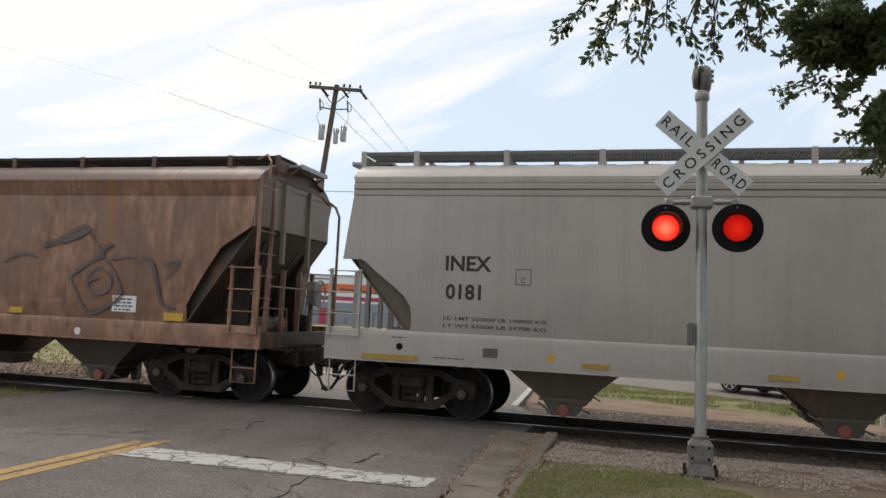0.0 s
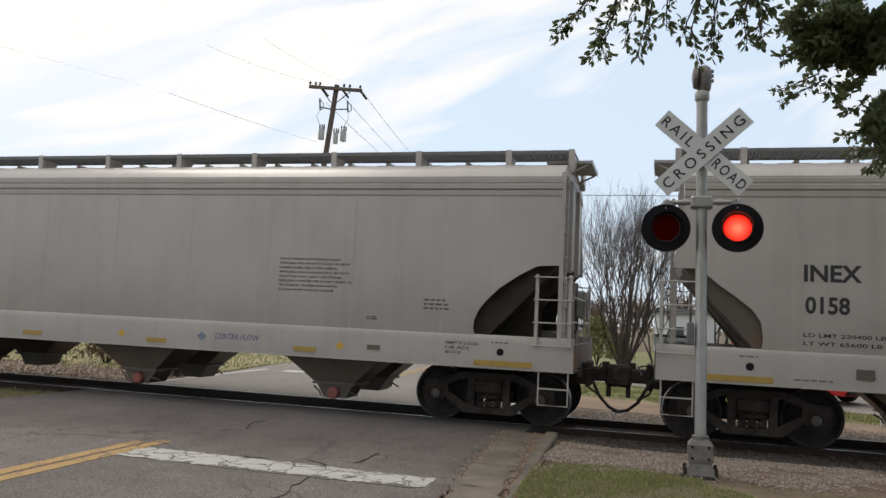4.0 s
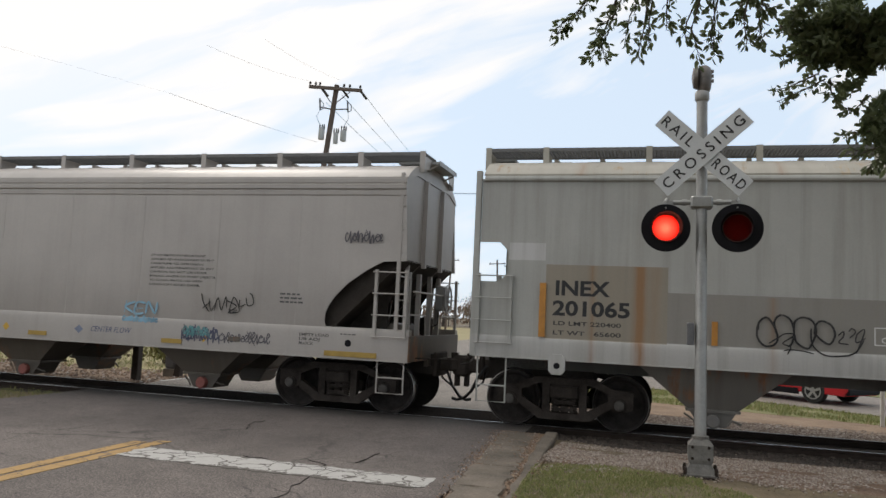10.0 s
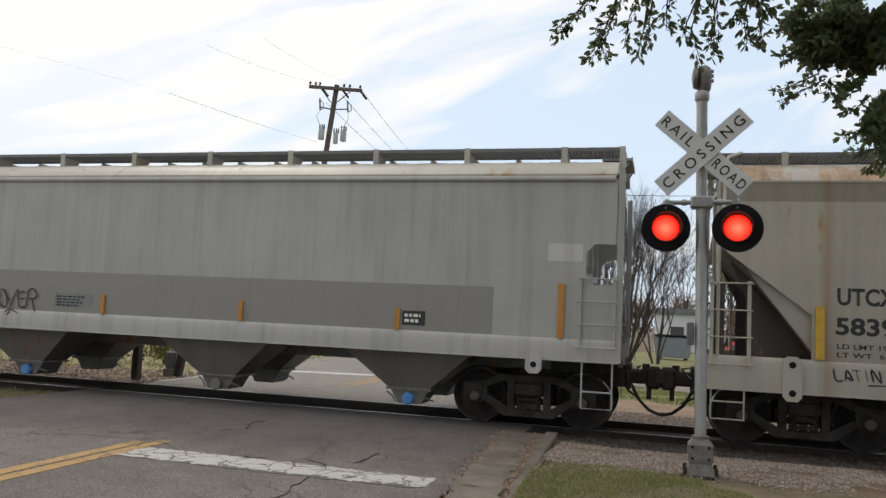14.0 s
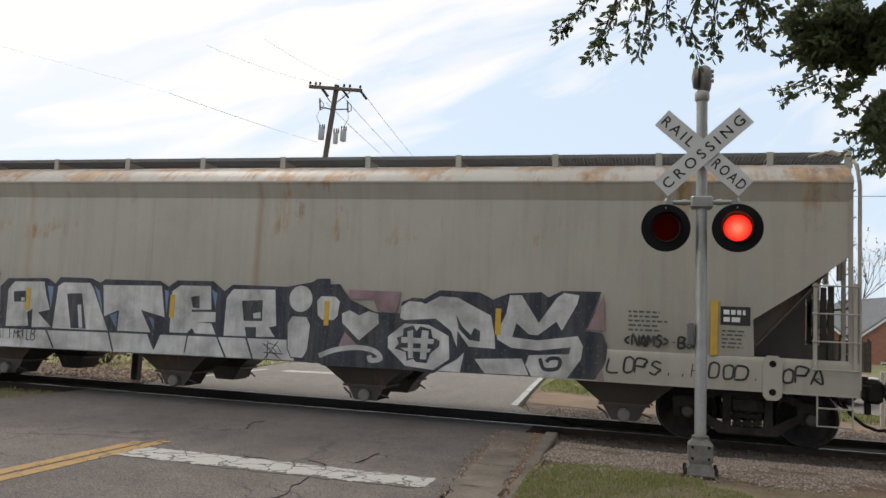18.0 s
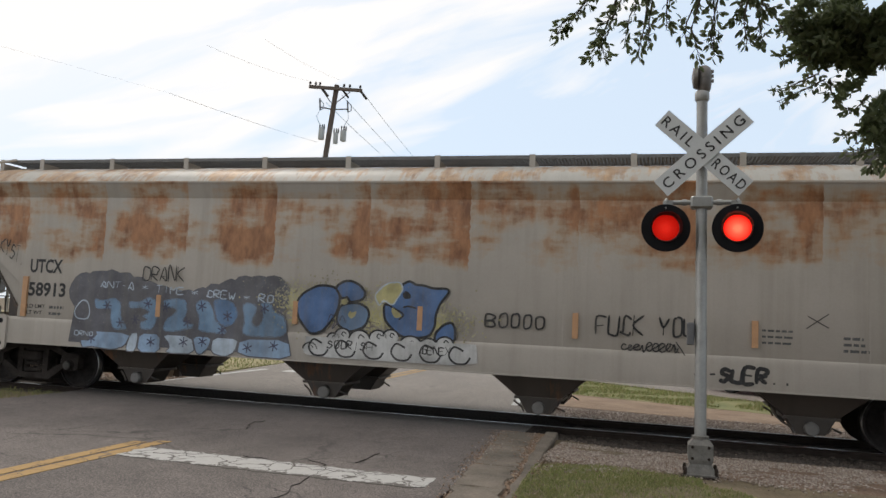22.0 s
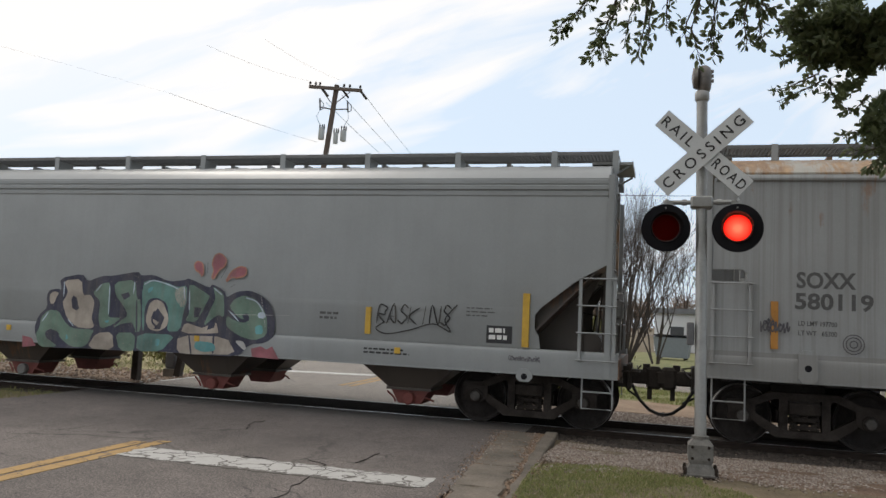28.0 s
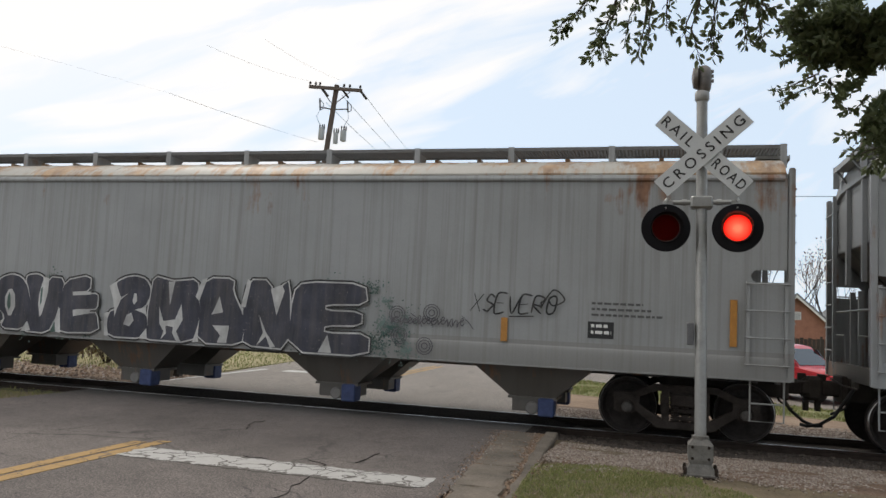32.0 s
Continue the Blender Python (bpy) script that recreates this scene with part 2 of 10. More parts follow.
def worn_paint(name, col, under, amount, scale=5.0, grit=24.0, edge=None, net=3.4):
    """Road paint with the road showing where it has flaked off."""
    m, n, l, b = nodes_of(name)
    tc = n.new("ShaderNodeTexCoord").outputs["Object"]
    a, c = noise_tex(n, l, scale, 6, tc, None, 0.75), noise_tex(n, l, grit, 4, tc)
    v = n.new("ShaderNodeTexVoronoi")
    v.feature = "DISTANCE_TO_EDGE"
    v.inputs["Scale"].default_value = net
    nz = n.new("ShaderNodeTexNoise")
    nz.inputs["Scale"].default_value = 3.0
    add = n.new("ShaderNodeVectorMath")
    add.operation = "MULTIPLY_ADD"
    add.inputs[1].default_value = (0.5, 0.5, 0)
    l.new(tc, nz.inputs["Vector"])
    l.new(nz.outputs["Color"], add.inputs[0])
    l.new(tc, add.inputs[2])
    l.new(add.outputs[0], v.inputs["Vector"])
    crack = ramp(n, l, v.outputs["Distance"], [(0.018, (1, 1, 1)), (0.032, (0, 0, 0))])
    f = calc(n, l, "MULTIPLY_ADD", c, 0.35, calc(n, l, "MULTIPLY", a, 0.65))
    if edge:
        f = calc(n, l, "MULTIPLY_ADD", f, 2.0, -0.42)
        sep = n.new("ShaderNodeSeparateXYZ")
        l.new(tc, sep.inputs[0])
        off = calc(n, l, "DIVIDE", calc(n, l, "ABSOLUTE", calc(n, l, "SUBTRACT", sep.outputs["Y"], edge[0])), edge[1])
        f = calc(n, l, "SUBTRACT", f, calc(n, l, "MULTIPLY", calc(n, l, "POWER", off, 3.0), 0.30))
    bare = ramp(n, l, f, [(amount - 0.02, (1, 1, 1)), (amount + 0.03, (0, 0, 0))])
    gone = calc(n, l, "MAXIMUM", bare, calc(n, l, "MULTIPLY", crack, ramp(n, l, a, [(0.53, (1, 1, 1)), (0.7, (0, 0, 0))])))
    col2 = mixed(n, l, c, tuple(x * 0.8 for x in col), tuple(min(1, x * 1.1) for x in col))
    l.new(mixed(n, l, gone, col2, under), b.inputs["Base Color"])
    b.inputs["Roughness"].default_value = 0.75
    bumped(n, l, b, noise_tex(n, l, 90, 2, tc), 0.3, 0.005)
    return m


M["road"] = road_mat("asphalt", (0.139, 0.12, 0.111), 1.0, 0.5, True)
M["road_far"] = road_mat("pale_asphalt", (0.205, 0.182, 0.16), 0.8, 0.25)
M["stop_paint"] = worn_paint("white_road_paint", (0.47, 0.46, 0.44), (0.10, 0.09, 0.08), 0.37, 4.0, 14.0, (-6.07, 0.33), 2.4)
M["yellow_paint"] = worn_paint("yellow_road_paint", (0.42, 0.255, 0.085), (0.14, 0.10, 0.06), 0.33)
M["far_paint"] = worn_paint("faded_road_paint", (0.55, 0.55, 0.52), (0.25, 0.24, 0.22), 0.42)


def ground_mat(name, stops, scale=1.2, fine=30, bump=0.6):
    m, n, l, b = nodes_of(name)
    tc = n.new("ShaderNodeTexCoord").outputs["Object"]
    f = calc(n, l, "MULTIPLY_ADD", noise_tex(n, l, scale, 6, tc), 0.6, calc(n, l, "MULTIPLY", noise_tex(n, l, fine, 3, tc), 0.4))
    l.new(ramp(n, l, f, stops), b.inputs["Base Color"])
    b.inputs["Roughness"].default_value = 0.95
    bumped(n, l, b, noise_tex(n, l, fine, 4, tc), bump, 0.02)
    return m


M["grass_soil"] = ground_mat("dry_grass_soil", [(0.35, (0.075, 0.064, 0.034)), (0.5, (0.14, 0.108, 0.065)), (0.65, (0.21, 0.16, 0.105))])
M["lawn"] = ground_mat("green_lawn", [(0.35, (0.10, 0.12, 0.04)), (0.52, (0.19, 0.19, 0.075)), (0.68, (0.30, 0.25, 0.14))])
M["dirt"] = ground_mat("red_dirt", [(0.35, (0.17, 0.112, 0.072)), (0.55, (0.28, 0.195, 0.13)), (0.7, (0.32, 0.26, 0.19))])
M["gravel"] = ground_mat("gravel_bed", [(0.35, (0.07, 0.047, 0.034)), (0.5, (0.15, 0.108, 0.081)), (0.66, (0.27, 0.215, 0.172))], 2.2, 60, 1.0)
M["gravel_dirt"] = ground_mat("gravel_on_red_soil", [(0.33, (0.075, 0.048, 0.033)), (0.48, (0.175, 0.11, 0.073)), (0.6, (0.225, 0.165, 0.125)), (0.7, (0.31, 0.25, 0.205))], 1.6, 55, 1.0)
M["ballast_dark"] = ground_mat("dark_ballast", [(0.35, (0.02, 0.016, 0.013)), (0.6, (0.06, 0.047, 0.038))], 3, 40, 1.0)
M["dry"] = ground_mat("dry_field", [(0.35, (0.22, 0.19, 0.09)), (0.6, (0.36, 0.31, 0.17))], 0.6)


def varied(name, cols, rough=0.8, trans=0.0):
    """Loose pieces in one mesh: each island takes its own shade."""
    m, n, l, b = nodes_of(name)
    g = n.new("ShaderNodeNewGeometry")
    l.new(ramp(n, l, g.outputs["Random Per Island"], [(i / max(1, len(cols) - 1), c) for i, c in enumerate(cols)]), b.inputs["Base Color"])
    b.inputs["Roughness"].default_value = rough
    if trans:
        tr, mx = n.new("ShaderNodeBsdfTranslucent"), n.new("ShaderNodeMixShader")
        l.new(b.inputs["Base Color"].links[0].from_socket, tr.inputs["Color"])
        mx.inputs[0].default_value = trans
        l.new(b.outputs[0], mx.inputs[1])
        l.new(tr.outputs[0], mx.inputs[2])
        l.new(mx.outputs[0], n["Material Output"].inputs["Surface"])
    return m


M["stone"] = varied("stones", [(0.11, 0.08, 0.06), (0.23, 0.18, 0.145), (0.37, 0.31, 0.26), (0.15, 0.105, 0.08), (0.46, 0.41, 0.365), (0.2, 0.148, 0.115)])
M["blade"] = varied("grass_blades", [(0.14, 0.18, 0.05), (0.21, 0.25, 0.075), (0.29, 0.29, 0.11), (0.44, 0.37, 0.21), (0.18, 0.22, 0.065), (0.23, 0.27, 0.085)])
M["leaf"] = varied("oak_leaves", [(0.085, 0.115, 0.055), (0.135, 0.17, 0.08), (0.19, 0.225, 0.115), (0.105, 0.135, 0.07)], 0.36, 0.4)
M["fallen"] = varied("fallen_leaves", [(0.17, 0.11, 0.075), (0.30, 0.22, 0.16), (0.11, 0.078, 0.058), (0.24, 0.14, 0.085), (0.42, 0.39, 0.35)])
M["twig_stuff"] = varied("dead_weeds", [(0.16, 0.12, 0.08), (0.25, 0.19, 0.12), (0.1, 0.08, 0.06)])
M["bark"] = plain("bark", (0.10, 0.085, 0.07), 0.9, 0, 0.4, 6, 0.6)
M["twig"] = plain("bare_twigs", (0.06, 0.049, 0.043), 0.9, 0, 0.3)
M["shrub"] = varied("shrub_leaves", [(0.16, 0.17, 0.05), (0.24, 0.23, 0.08), (0.12, 0.13, 0.05), (0.3, 0.26, 0.12)])
M["autumn"] = varied("autumn_leaves", [(0.2, 0.12, 0.08), (0.3, 0.17, 0.1), (0.16, 0.11, 0.08)])
M["far_leaf"] = varied("brown_leaves", [(0.20, 0.145, 0.11), (0.27, 0.18, 0.13), (0.15, 0.12, 0.09), (0.24, 0.20, 0.14)])
M["glass"] = plain("dark_glass", (0.03, 0.035, 0.04), 0.08, 0.0, 0.1, 4, 0)
M["car_red"] = plain("red_car_paint", (0.50, 0.025, 0.035), 0.22, 0.0, 0.06, 4, 0)
M["car_white"] = plain("white_car_paint", (0.75, 0.75, 0.75), 0.25, 0.0, 0.05, 4, 0)
M["car_blue"] = plain("blue_car_paint", (0.18, 0.3, 0.5), 0.25, 0.0, 0.05, 4, 0)
M["tyre"] = plain("tyre", (0.02, 0.02, 0.02), 0.85, 0, 0.3)
M["alloy"] = plain("alloy", (0.45, 0.45, 0.46), 0.3, 0.8, 0.1)
M["brick_wall"] = plain("brickwork", (0.33, 0.155, 0.105), 0.9, 0, 0.25, 3, 0.3, 30)
M["mortar"] = plain("mortar", (0.42, 0.36, 0.31), 0.9)
M["trim_white"] = plain("white_trim", (0.7, 0.69, 0.66), 0.5, 0, 0.08)
M["shingle"] = plain("grey_shingles", (0.17, 0.18, 0.19), 0.9, 0, 0.25, 3, 0.3)
M["wall_white"] = plain("white_cladding", (0.66, 0.68, 0.69), 0.6, 0, 0.06)
M["wall_grey"] = plain("grey_cladding", (0.22, 0.25, 0.28), 0.6, 0, 0.1)
M["stripe_orange"] = plain("orange_stripe", (0.62, 0.13, 0.03), 0.5, 0, 0.08)
M["stripe_red"] = plain("crimson_stripe", (0.38, 0.04, 0.09), 0.5, 0, 0.08)
M["door_dark"] = plain("dark_door", (0.06, 0.065, 0.07), 0.5)
M["rubber"] = plain("rubber_hose", (0.02, 0.02, 0.02), 0.6, 0, 0.3)

# near-black asphalt for the strips at the rails
M["road_dark"] = road_mat("dark_asphalt", (0.042, 0.037, 0.034), 0.5)
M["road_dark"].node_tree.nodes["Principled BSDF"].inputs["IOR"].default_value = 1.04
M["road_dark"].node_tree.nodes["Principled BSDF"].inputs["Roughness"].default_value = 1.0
M["bell"] = plain("tarnished_bell_metal", (0.19, 0.175, 0.165), 0.45, 0.5, 0.25, 12)
M["galv_dark"] = plain("dark_grey_steel", (0.15, 0.15, 0.155), 0.5, 0.4, 0.2)
M["lens_rim"] = plain("worn_lens_rim", (0.09, 0.06, 0.055), 0.5, 0.3, 0.4, 30)
def lamp(name, strength, core, rim):
    """A lamp seen through its reflector: bright round the filament, duller outwards."""
    m, n, l, b = nodes_of(name)
    b.inputs["Base Color"].default_value = (0.05, 0.006, 0.008, 1)
    sep, flat, size = n.new("ShaderNodeSeparateXYZ"), n.new("ShaderNodeCombineXYZ"), n.new("ShaderNodeVectorMath")
    l.new(n.new("ShaderNodeTexCoord").outputs["Object"], sep.inputs[0])
    wide = calc(n, l, "MINIMUM", calc(n, l, "ABSOLUTE", sep.outputs["X"]), calc(n, l, "ABSOLUTE", sep.outputs["Y"]))
    l.new(wide, flat.inputs[0])
    l.new(sep.outputs["Z"], flat.inputs[2])
    size.operation = "LENGTH"
    l.new(flat.outputs[0], size.inputs[0])
    l.new(ramp(n, l, size.outputs["Value"], [(0.0, core), (0.025, core), (0.07, tuple(c * 0.45 + r * 0.55 for c, r in zip(core, rim))), (0.145, tuple(r * 0.8 for r in rim))]), b.inputs["Emission Color"])
    b.inputs["Emission Strength"].default_value = strength
    return m


M["lamp_lit"] = lamp("lamp_glow", 2.9, (1.0, 0.85, 0.6), (0.85, 0.06, 0.04))
M["lamp_half"] = lamp("lamp_half_glow", 1.2, (1.0, 0.17, 0.12), (0.7, 0.05, 0.035))
M["lamp_after"] = lamp("lamp_afterglow", 0.09, (1.0, 0.1, 0.09), (0.45, 0.03, 0.03))
# lamp out: the faint glow stands in for daylight caught by the lens
M["lamp_dark"] = lamp("lamp_out_faint_glow", 0.022, (0.5, 0.05, 0.05), (0.3, 0.02, 0.025))
M["lens"], _n, _l, _b = nodes_of("red_lens")
_b.inputs["Base Color"].default_value = (0.8, 0.15, 0.12, 1)
_b.inputs["Transmission Weight"].default_value, _b.inputs["Roughness"].default_value, _b.inputs["IOR"].default_value = 0.97, 0.12, 1.05

# paint of each car
M["paint_drab"] = car_paint("drab_end_paint", (0.25, 0.21, 0.17), 0.25, 0.6, rust_col=(0.2, 0.09, 0.05))
M["paint_tan"] = car_paint("tan_grey_paint", (0.40, 0.372, 0.345), 0.0, 0.2, rough=0.42)
# the tan paint darkened: the shade under the body is put into its colour
M["paint_tan_dark"] = car_paint("tan_grey_shaded_underside", (0.105, 0.088, 0.071), 0.08, 0.4)
M["paint_pale"] = car_paint("pale_green_grey_paint", (0.39, 0.392, 0.366), 0.0, 0.5, streaks=((2.62, 0.16, 2.66), (2.85, 0.12, 2.66), (1.9, 0.1, 2.66), (4.55, 0.12, 2.25)), lower=(2.27, (0.258, 0.244, 0.222), 3.04, 17.0), rust_band=(1.2, 4.3), rust_col=(0.3, 0.19, 0.08),
                            panels=((-1.0, 30.0, 0.9, 1.5, (0.43, 0.425, 0.405)), (1.16, 3.04, 1.48, 2.66, (0.285, 0.25, 0.2)), (0.55, 1.14, 2.72, 3.0, (0.52, 0.52, 0.51)), (17.87, 18.42, 2.72, 3.0, (0.52, 0.52, 0.51))))
M["paint_cream"] = car_paint("cream_grey_paint", (0.40, 0.378, 0.322), 0.1, 0.3, streaks=((1.66, 0.15), (3.75, 0.1), (4.65, 0.13), (9.6, 0.1)), rust_band=(2.6, 4.6), rust_col=(0.36, 0.2, 0.08))
M["paint_rusty"] = car_paint("rust_eaten_grey_paint", (0.41, 0.372, 0.325), 1.15, 0.3, rust_band=(2.5, 4.2), rust_col=(0.3, 0.105, 0.033), blocky=True)
M["paint_blue"] = car_paint("blue_grey_paint", (0.284, 0.299, 0.300), 0.0, 0.12, rough=0.42)
M["paint_slate"] = car_paint("slate_grey_paint", (0.31, 0.32, 0.32), 0.12, 0.65, runs=13.0, lower=(1.44, (0.265, 0.265, 0.258), -1.0, 30.0), rust_band=(3.2, 4.8))
M["paint_brown"] = car_paint("brown_rusted_paint", (0.225, 0.125, 0.083), 1.0, 0.6, rust_col=(0.30, 0.135, 0.07), streaks=((13.2, 0.25), (15.9, 0.18), (17.0, 0.14)))
M["paint_grey2"] = car_paint("grey_paint", (0.316, 0.332, 0.34), 0.05, 0.3)
M["roof_rusty"] = car_paint("rusting_roof_paint", (0.395, 0.379, 0.34), 0.85, 0.25, rust_col=(0.33, 0.16, 0.06))
# grimy undersides, with the shade beneath the cars put into the base colour
M["under_grey"] = car_paint("shaded_grimy_slope_sheet", (0.105, 0.096, 0.085), 0.03, 0.5)
M["under_pale"] = car_paint("shaded_pale_grimy_slope_sheet", (0.15, 0.141, 0.126), 0.03, 0.5)
M["under_brown"] = car_paint("shaded_grimy_brown_sheet", (0.075, 0.06, 0.049), 0.03, 0.5)


# ---- mesh building ----
class Build:
    """Gathers vertices and faces of one mesh."""

    def __init__(self):
        self.v, self.f = [], []

    def add(self, verts, faces):
        k = len(self.v)
        self.v += [tuple(p) for p in verts]
        self.f += [tuple(i + k for i in f) for f in faces]
        return self

    def box(self, x0, x1, y0, y1, z0, z1, m=None, bevel=0.0):
        if bevel:
            e = bevel
            ring = [(x0 + e, y0, 0), (x1 - e, y0, 0), (x1, y0 + e, 0), (x1, y1 - e, 0), (x1 - e, y1, 0), (x0 + e, y1, 0), (x0, y1 - e, 0), (x0, y0 + e, 0)]
            cx, cy = (x0 + x1) / 2, (y0 + y1) / 2
            sx, sy = max(0.01, (x1 - x0 - 2 * e) / (x1 - x0)), max(0.01, (y1 - y0 - 2 * e) / (y1 - y0))
            rows = [[(cx + (x - cx) * sx, cy + (y - cy) * sy, z0) for x, y, _ in ring], [(x, y, z0 + e) for x, y, _ in ring],
                    [(x, y, z1 - e) for x, y, _ in ring], [(cx + (x - cx) * sx, cy + (y - cy) * sy, z1) for x, y, _ in ring]]
            return self.loft(rows, m=m)
        v = [(x0, y0, z0), (x1, y0, z0), (x1, y1, z0), (x0, y1, z0), (x0, y0, z1), (x1, y0, z1), (x1, y1, z1), (x0, y1, z1)]
        if m is not None:
            v = [m @ Vector(p) for p in v]
        return self.add(v, [(0, 3, 2, 1), (4, 5, 6, 7), (0, 1, 5, 4), (1, 2, 6, 5), (2, 3, 7, 6), (3, 0, 4, 7)])

    def loft(self, rows, closed=True, caps=True, m=None):
        n = len(rows[0])
        v = [p for r in rows for p in r]
        if m is not None:
            v = [m @ Vector(p) for p in v]
        f = []
        for i in range(len(rows) - 1):
            for j in range(n if closed else n - 1):
                a, b = i * n + j, i * n + (j + 1) % n
                f.append((a, b, b + n, a + n))
        if caps and closed:
            f.append(tuple(range(n))[::-1])
            f.append(tuple((len(rows) - 1) * n + j for j in range(n)))
        return self.add(v, f)

    def prism(self, pts, axis, a, b):
        """A polygon of two coordinates pushed along an axis from a to b. axis y: (x, z); axis x: (y, z); axis z: (x, y)."""
        def at(p, c):
            return {"x": (c, p[0], p[1]), "y": (p[0], c, p[1]), "z": (p[0], p[1], c)}[axis]
        return self.loft([[at(p, a) for p in pts], [at(p, b) for p in pts]])

    def tube(self, path, r, n=8, caps=True, r2=None):
        path = [Vector(p) for p in path]
        rows = []
        last = None
        for i, p in enumerate(path):
            d = (path[min(i + 1, len(path) - 1)] - path[max(i - 1, 0)]).normalized()
            ref = last if last is not None else (Vector((0, 0, 1)) if abs(d.z) < 0.9 else Vector((1, 0, 0)))
            s = d.cross(ref)
            if s.length < 1e-6:
                s = d.cross(Vector((0, 1, 0)))
            s.normalize()
            u = s.cross(d)
            last = u
            rr = r if r2 is None else r + (r2 - r) * i / max(1, len(path) - 1)
            rows.append([p + s * rr * math.cos(2 * math.pi * k / n) + u * rr * math.sin(2 * math.pi * k / n) for k in range(n)])
        return self.loft(rows, caps=caps)

    def lathe(self, prof, n=24, m=None):
        """prof: (radius, height) pairs round z."""
        rows = [[(r * math.cos(2 * math.pi * k / n), r * math.sin(2 * math.pi * k / n), h) for k in range(n)] for r, h in prof]
        return self.loft(rows, caps=prof[0] != prof[-1], m=m)

    def mesh(self, name, mat, smooth=False):
        me = bpy.data.meshes.new(name)
        me.from_pydata(self.v, [], self.f)
        me.validate()
        bm = bmesh.new()
        bm.from_mesh(me)
        bmesh.ops.recalc_face_normals(bm, faces=bm.faces)
        bm.to_mesh(me)
        bm.free()
        if smooth:
            for p in me.polygons:
                p.use_smooth = True
            me.set_sharp_from_angle(angle=radians(40))
        for mm in mat if isinstance(mat, (list, tuple)) else [mat]:
            me.materials.append(mm)
        return me


def part(name, b, mat, parent=None, label="", smooth=False, m=None):
    """Links a Build (or a ready mesh) as one object, under a thing or a part."""
    me = b if isinstance(b, bpy.types.Mesh) else b.mesh(name, mat, smooth)
    ob = new(name, me)
    if parent is not None:
        ob.parent = parent
    if m is not None:
        ob.matrix_basis = m
    return tagged(ob, label)


def thing(name, label, category, group="", kind="", m=None):
    ob = tagged(new(name), label, category, group, kind)
    if m is not None:
        ob.matrix_basis = m
    return ob


ALIGN = {"l": "LEFT", "c": "CENTER", "r": "RIGHT"}


def text_mesh(name, text, size, mat, align="l", offset=0.0, depth=0.0, shear=0.0, spacing=1.0, width=None):
    """Letters in the x-z plane facing -y, with the given cap height."""
    cu = bpy.data.curves.new(name, "FONT")
    cu.body, cu.size, cu.align_x, cu.offset, cu.extrude, cu.shear, cu.space_character = text, size / 0.7, ALIGN[align], offset, depth, shear, spacing
    cu.resolution_u = 3
    ob = bpy.data.objects.new(name, cu)
    scene.collection.objects.link(ob)
    me = bpy.data.meshes.new_from_object(ob.evaluated_get(bpy.context.evaluated_depsgraph_get()))
    bpy.data.objects.remove(ob)
    me.name = name
    if width and len(me.vertices):
        xs = [v.co.x for v in me.vertices]
        k, x0 = width / max(1e-6, max(xs) - min(xs)), (min(xs) if align == "l" else 0.0)
        for v in me.vertices:
            v.co.x = (v.co.x - x0) * k
    me.transform(Matrix.Rotation(radians(90), 4, "X"))
    me.materials.clear()
    me.materials.append(mat)
    return me


def lettering(parent, text, x, y, z, size, mat, name="lettering", label="", m=None, **kw):
    me = text_mesh(name, text, size, mat, **kw)
    return part(name, me, mat, parent, label, m=m if m is not None else pose(x, y, z))


def ribbon(b, pts, w, y, taper=False):
    """A painted stroke of width w in the x-z plane at y."""
    pts = [Vector((p[0], p[1])) for p in pts]
    rows = []
    for i, p in enumerate(pts):
        d = (pts[min(i + 1, len(pts) - 1)] - pts[max(i - 1, 0)])
        if d.length < 1e-9:
            d = Vector((1, 0))
        d.normalize()
        s = Vector((-d.y, d.x)) * w * 0.5 * (0.45 if taper and i in (0, len(pts) - 1) else 1)
        rows.append(((p.x + s.x, y, p.y + s.y), (p.x - s.x, y, p.y - s.y)))
    for i in range(len(rows) - 1):
        b.add([rows[i][0], rows[i][1], rows[i + 1][1], rows[i + 1][0]], [(0, 1, 2, 3)])
    return b


def curve(pts, n=6):
    """Catmull-Rom through the points."""
    out = []
    P = [pts[0], *pts, pts[-1]]
    for i in range(1, len(P) - 2):
        for k in range(n):
            t = k / n
            out.append(tuple(0.5 * (2 * P[i][c] + (P[i + 1][c] - P[i - 1][c]) * t + (2 * P[i - 1][c] - 5 * P[i][c] + 4 * P[i + 1][c] - P[i + 2][c]) * t * t
                                    + (3 * P[i][c] - P[i - 1][c] - 3 * P[i + 1][c] + P[i + 2][c]) * t ** 3) for c in (0, 1)))
    out.append(tuple(pts[-1]))
    return out


# ---- ground, road, track ----
def height(x, y):
    """The lie of the land: level, a low bank beside the mast."""
    if abs(y) < 1.7:
        return -0.34
    z = -0.10
    edge = -1.52 - 0.045 * (y + 1.9)
    if y < -1.7 and x > edge:
        z = -0.12 + min(0.30, (-1.7 - y) * 0.078) * (0.62 + 0.38 * min(1.0, (x - edge) / 0.9)) + 0.05 * max(0.0, 1 - (x - edge) / 0.9)
    elif y < -1.7 and x < -10.9:
        z = -0.04
    return z


def axis(lo, hi, fine_lo, fine_hi, step):
    k, out = lo, []
    while k < fine_lo - 1e-6:
        out.append(k)
        k += max(step, (fine_lo - k) * 0.35)
    k = fine_lo
    while k < fine_hi:
        out.append(k)
        k += step
    while k < hi:
        out.append(k)
        k += max(step, (k - fine_hi) * 0.5)
    out.append(hi)
    return out


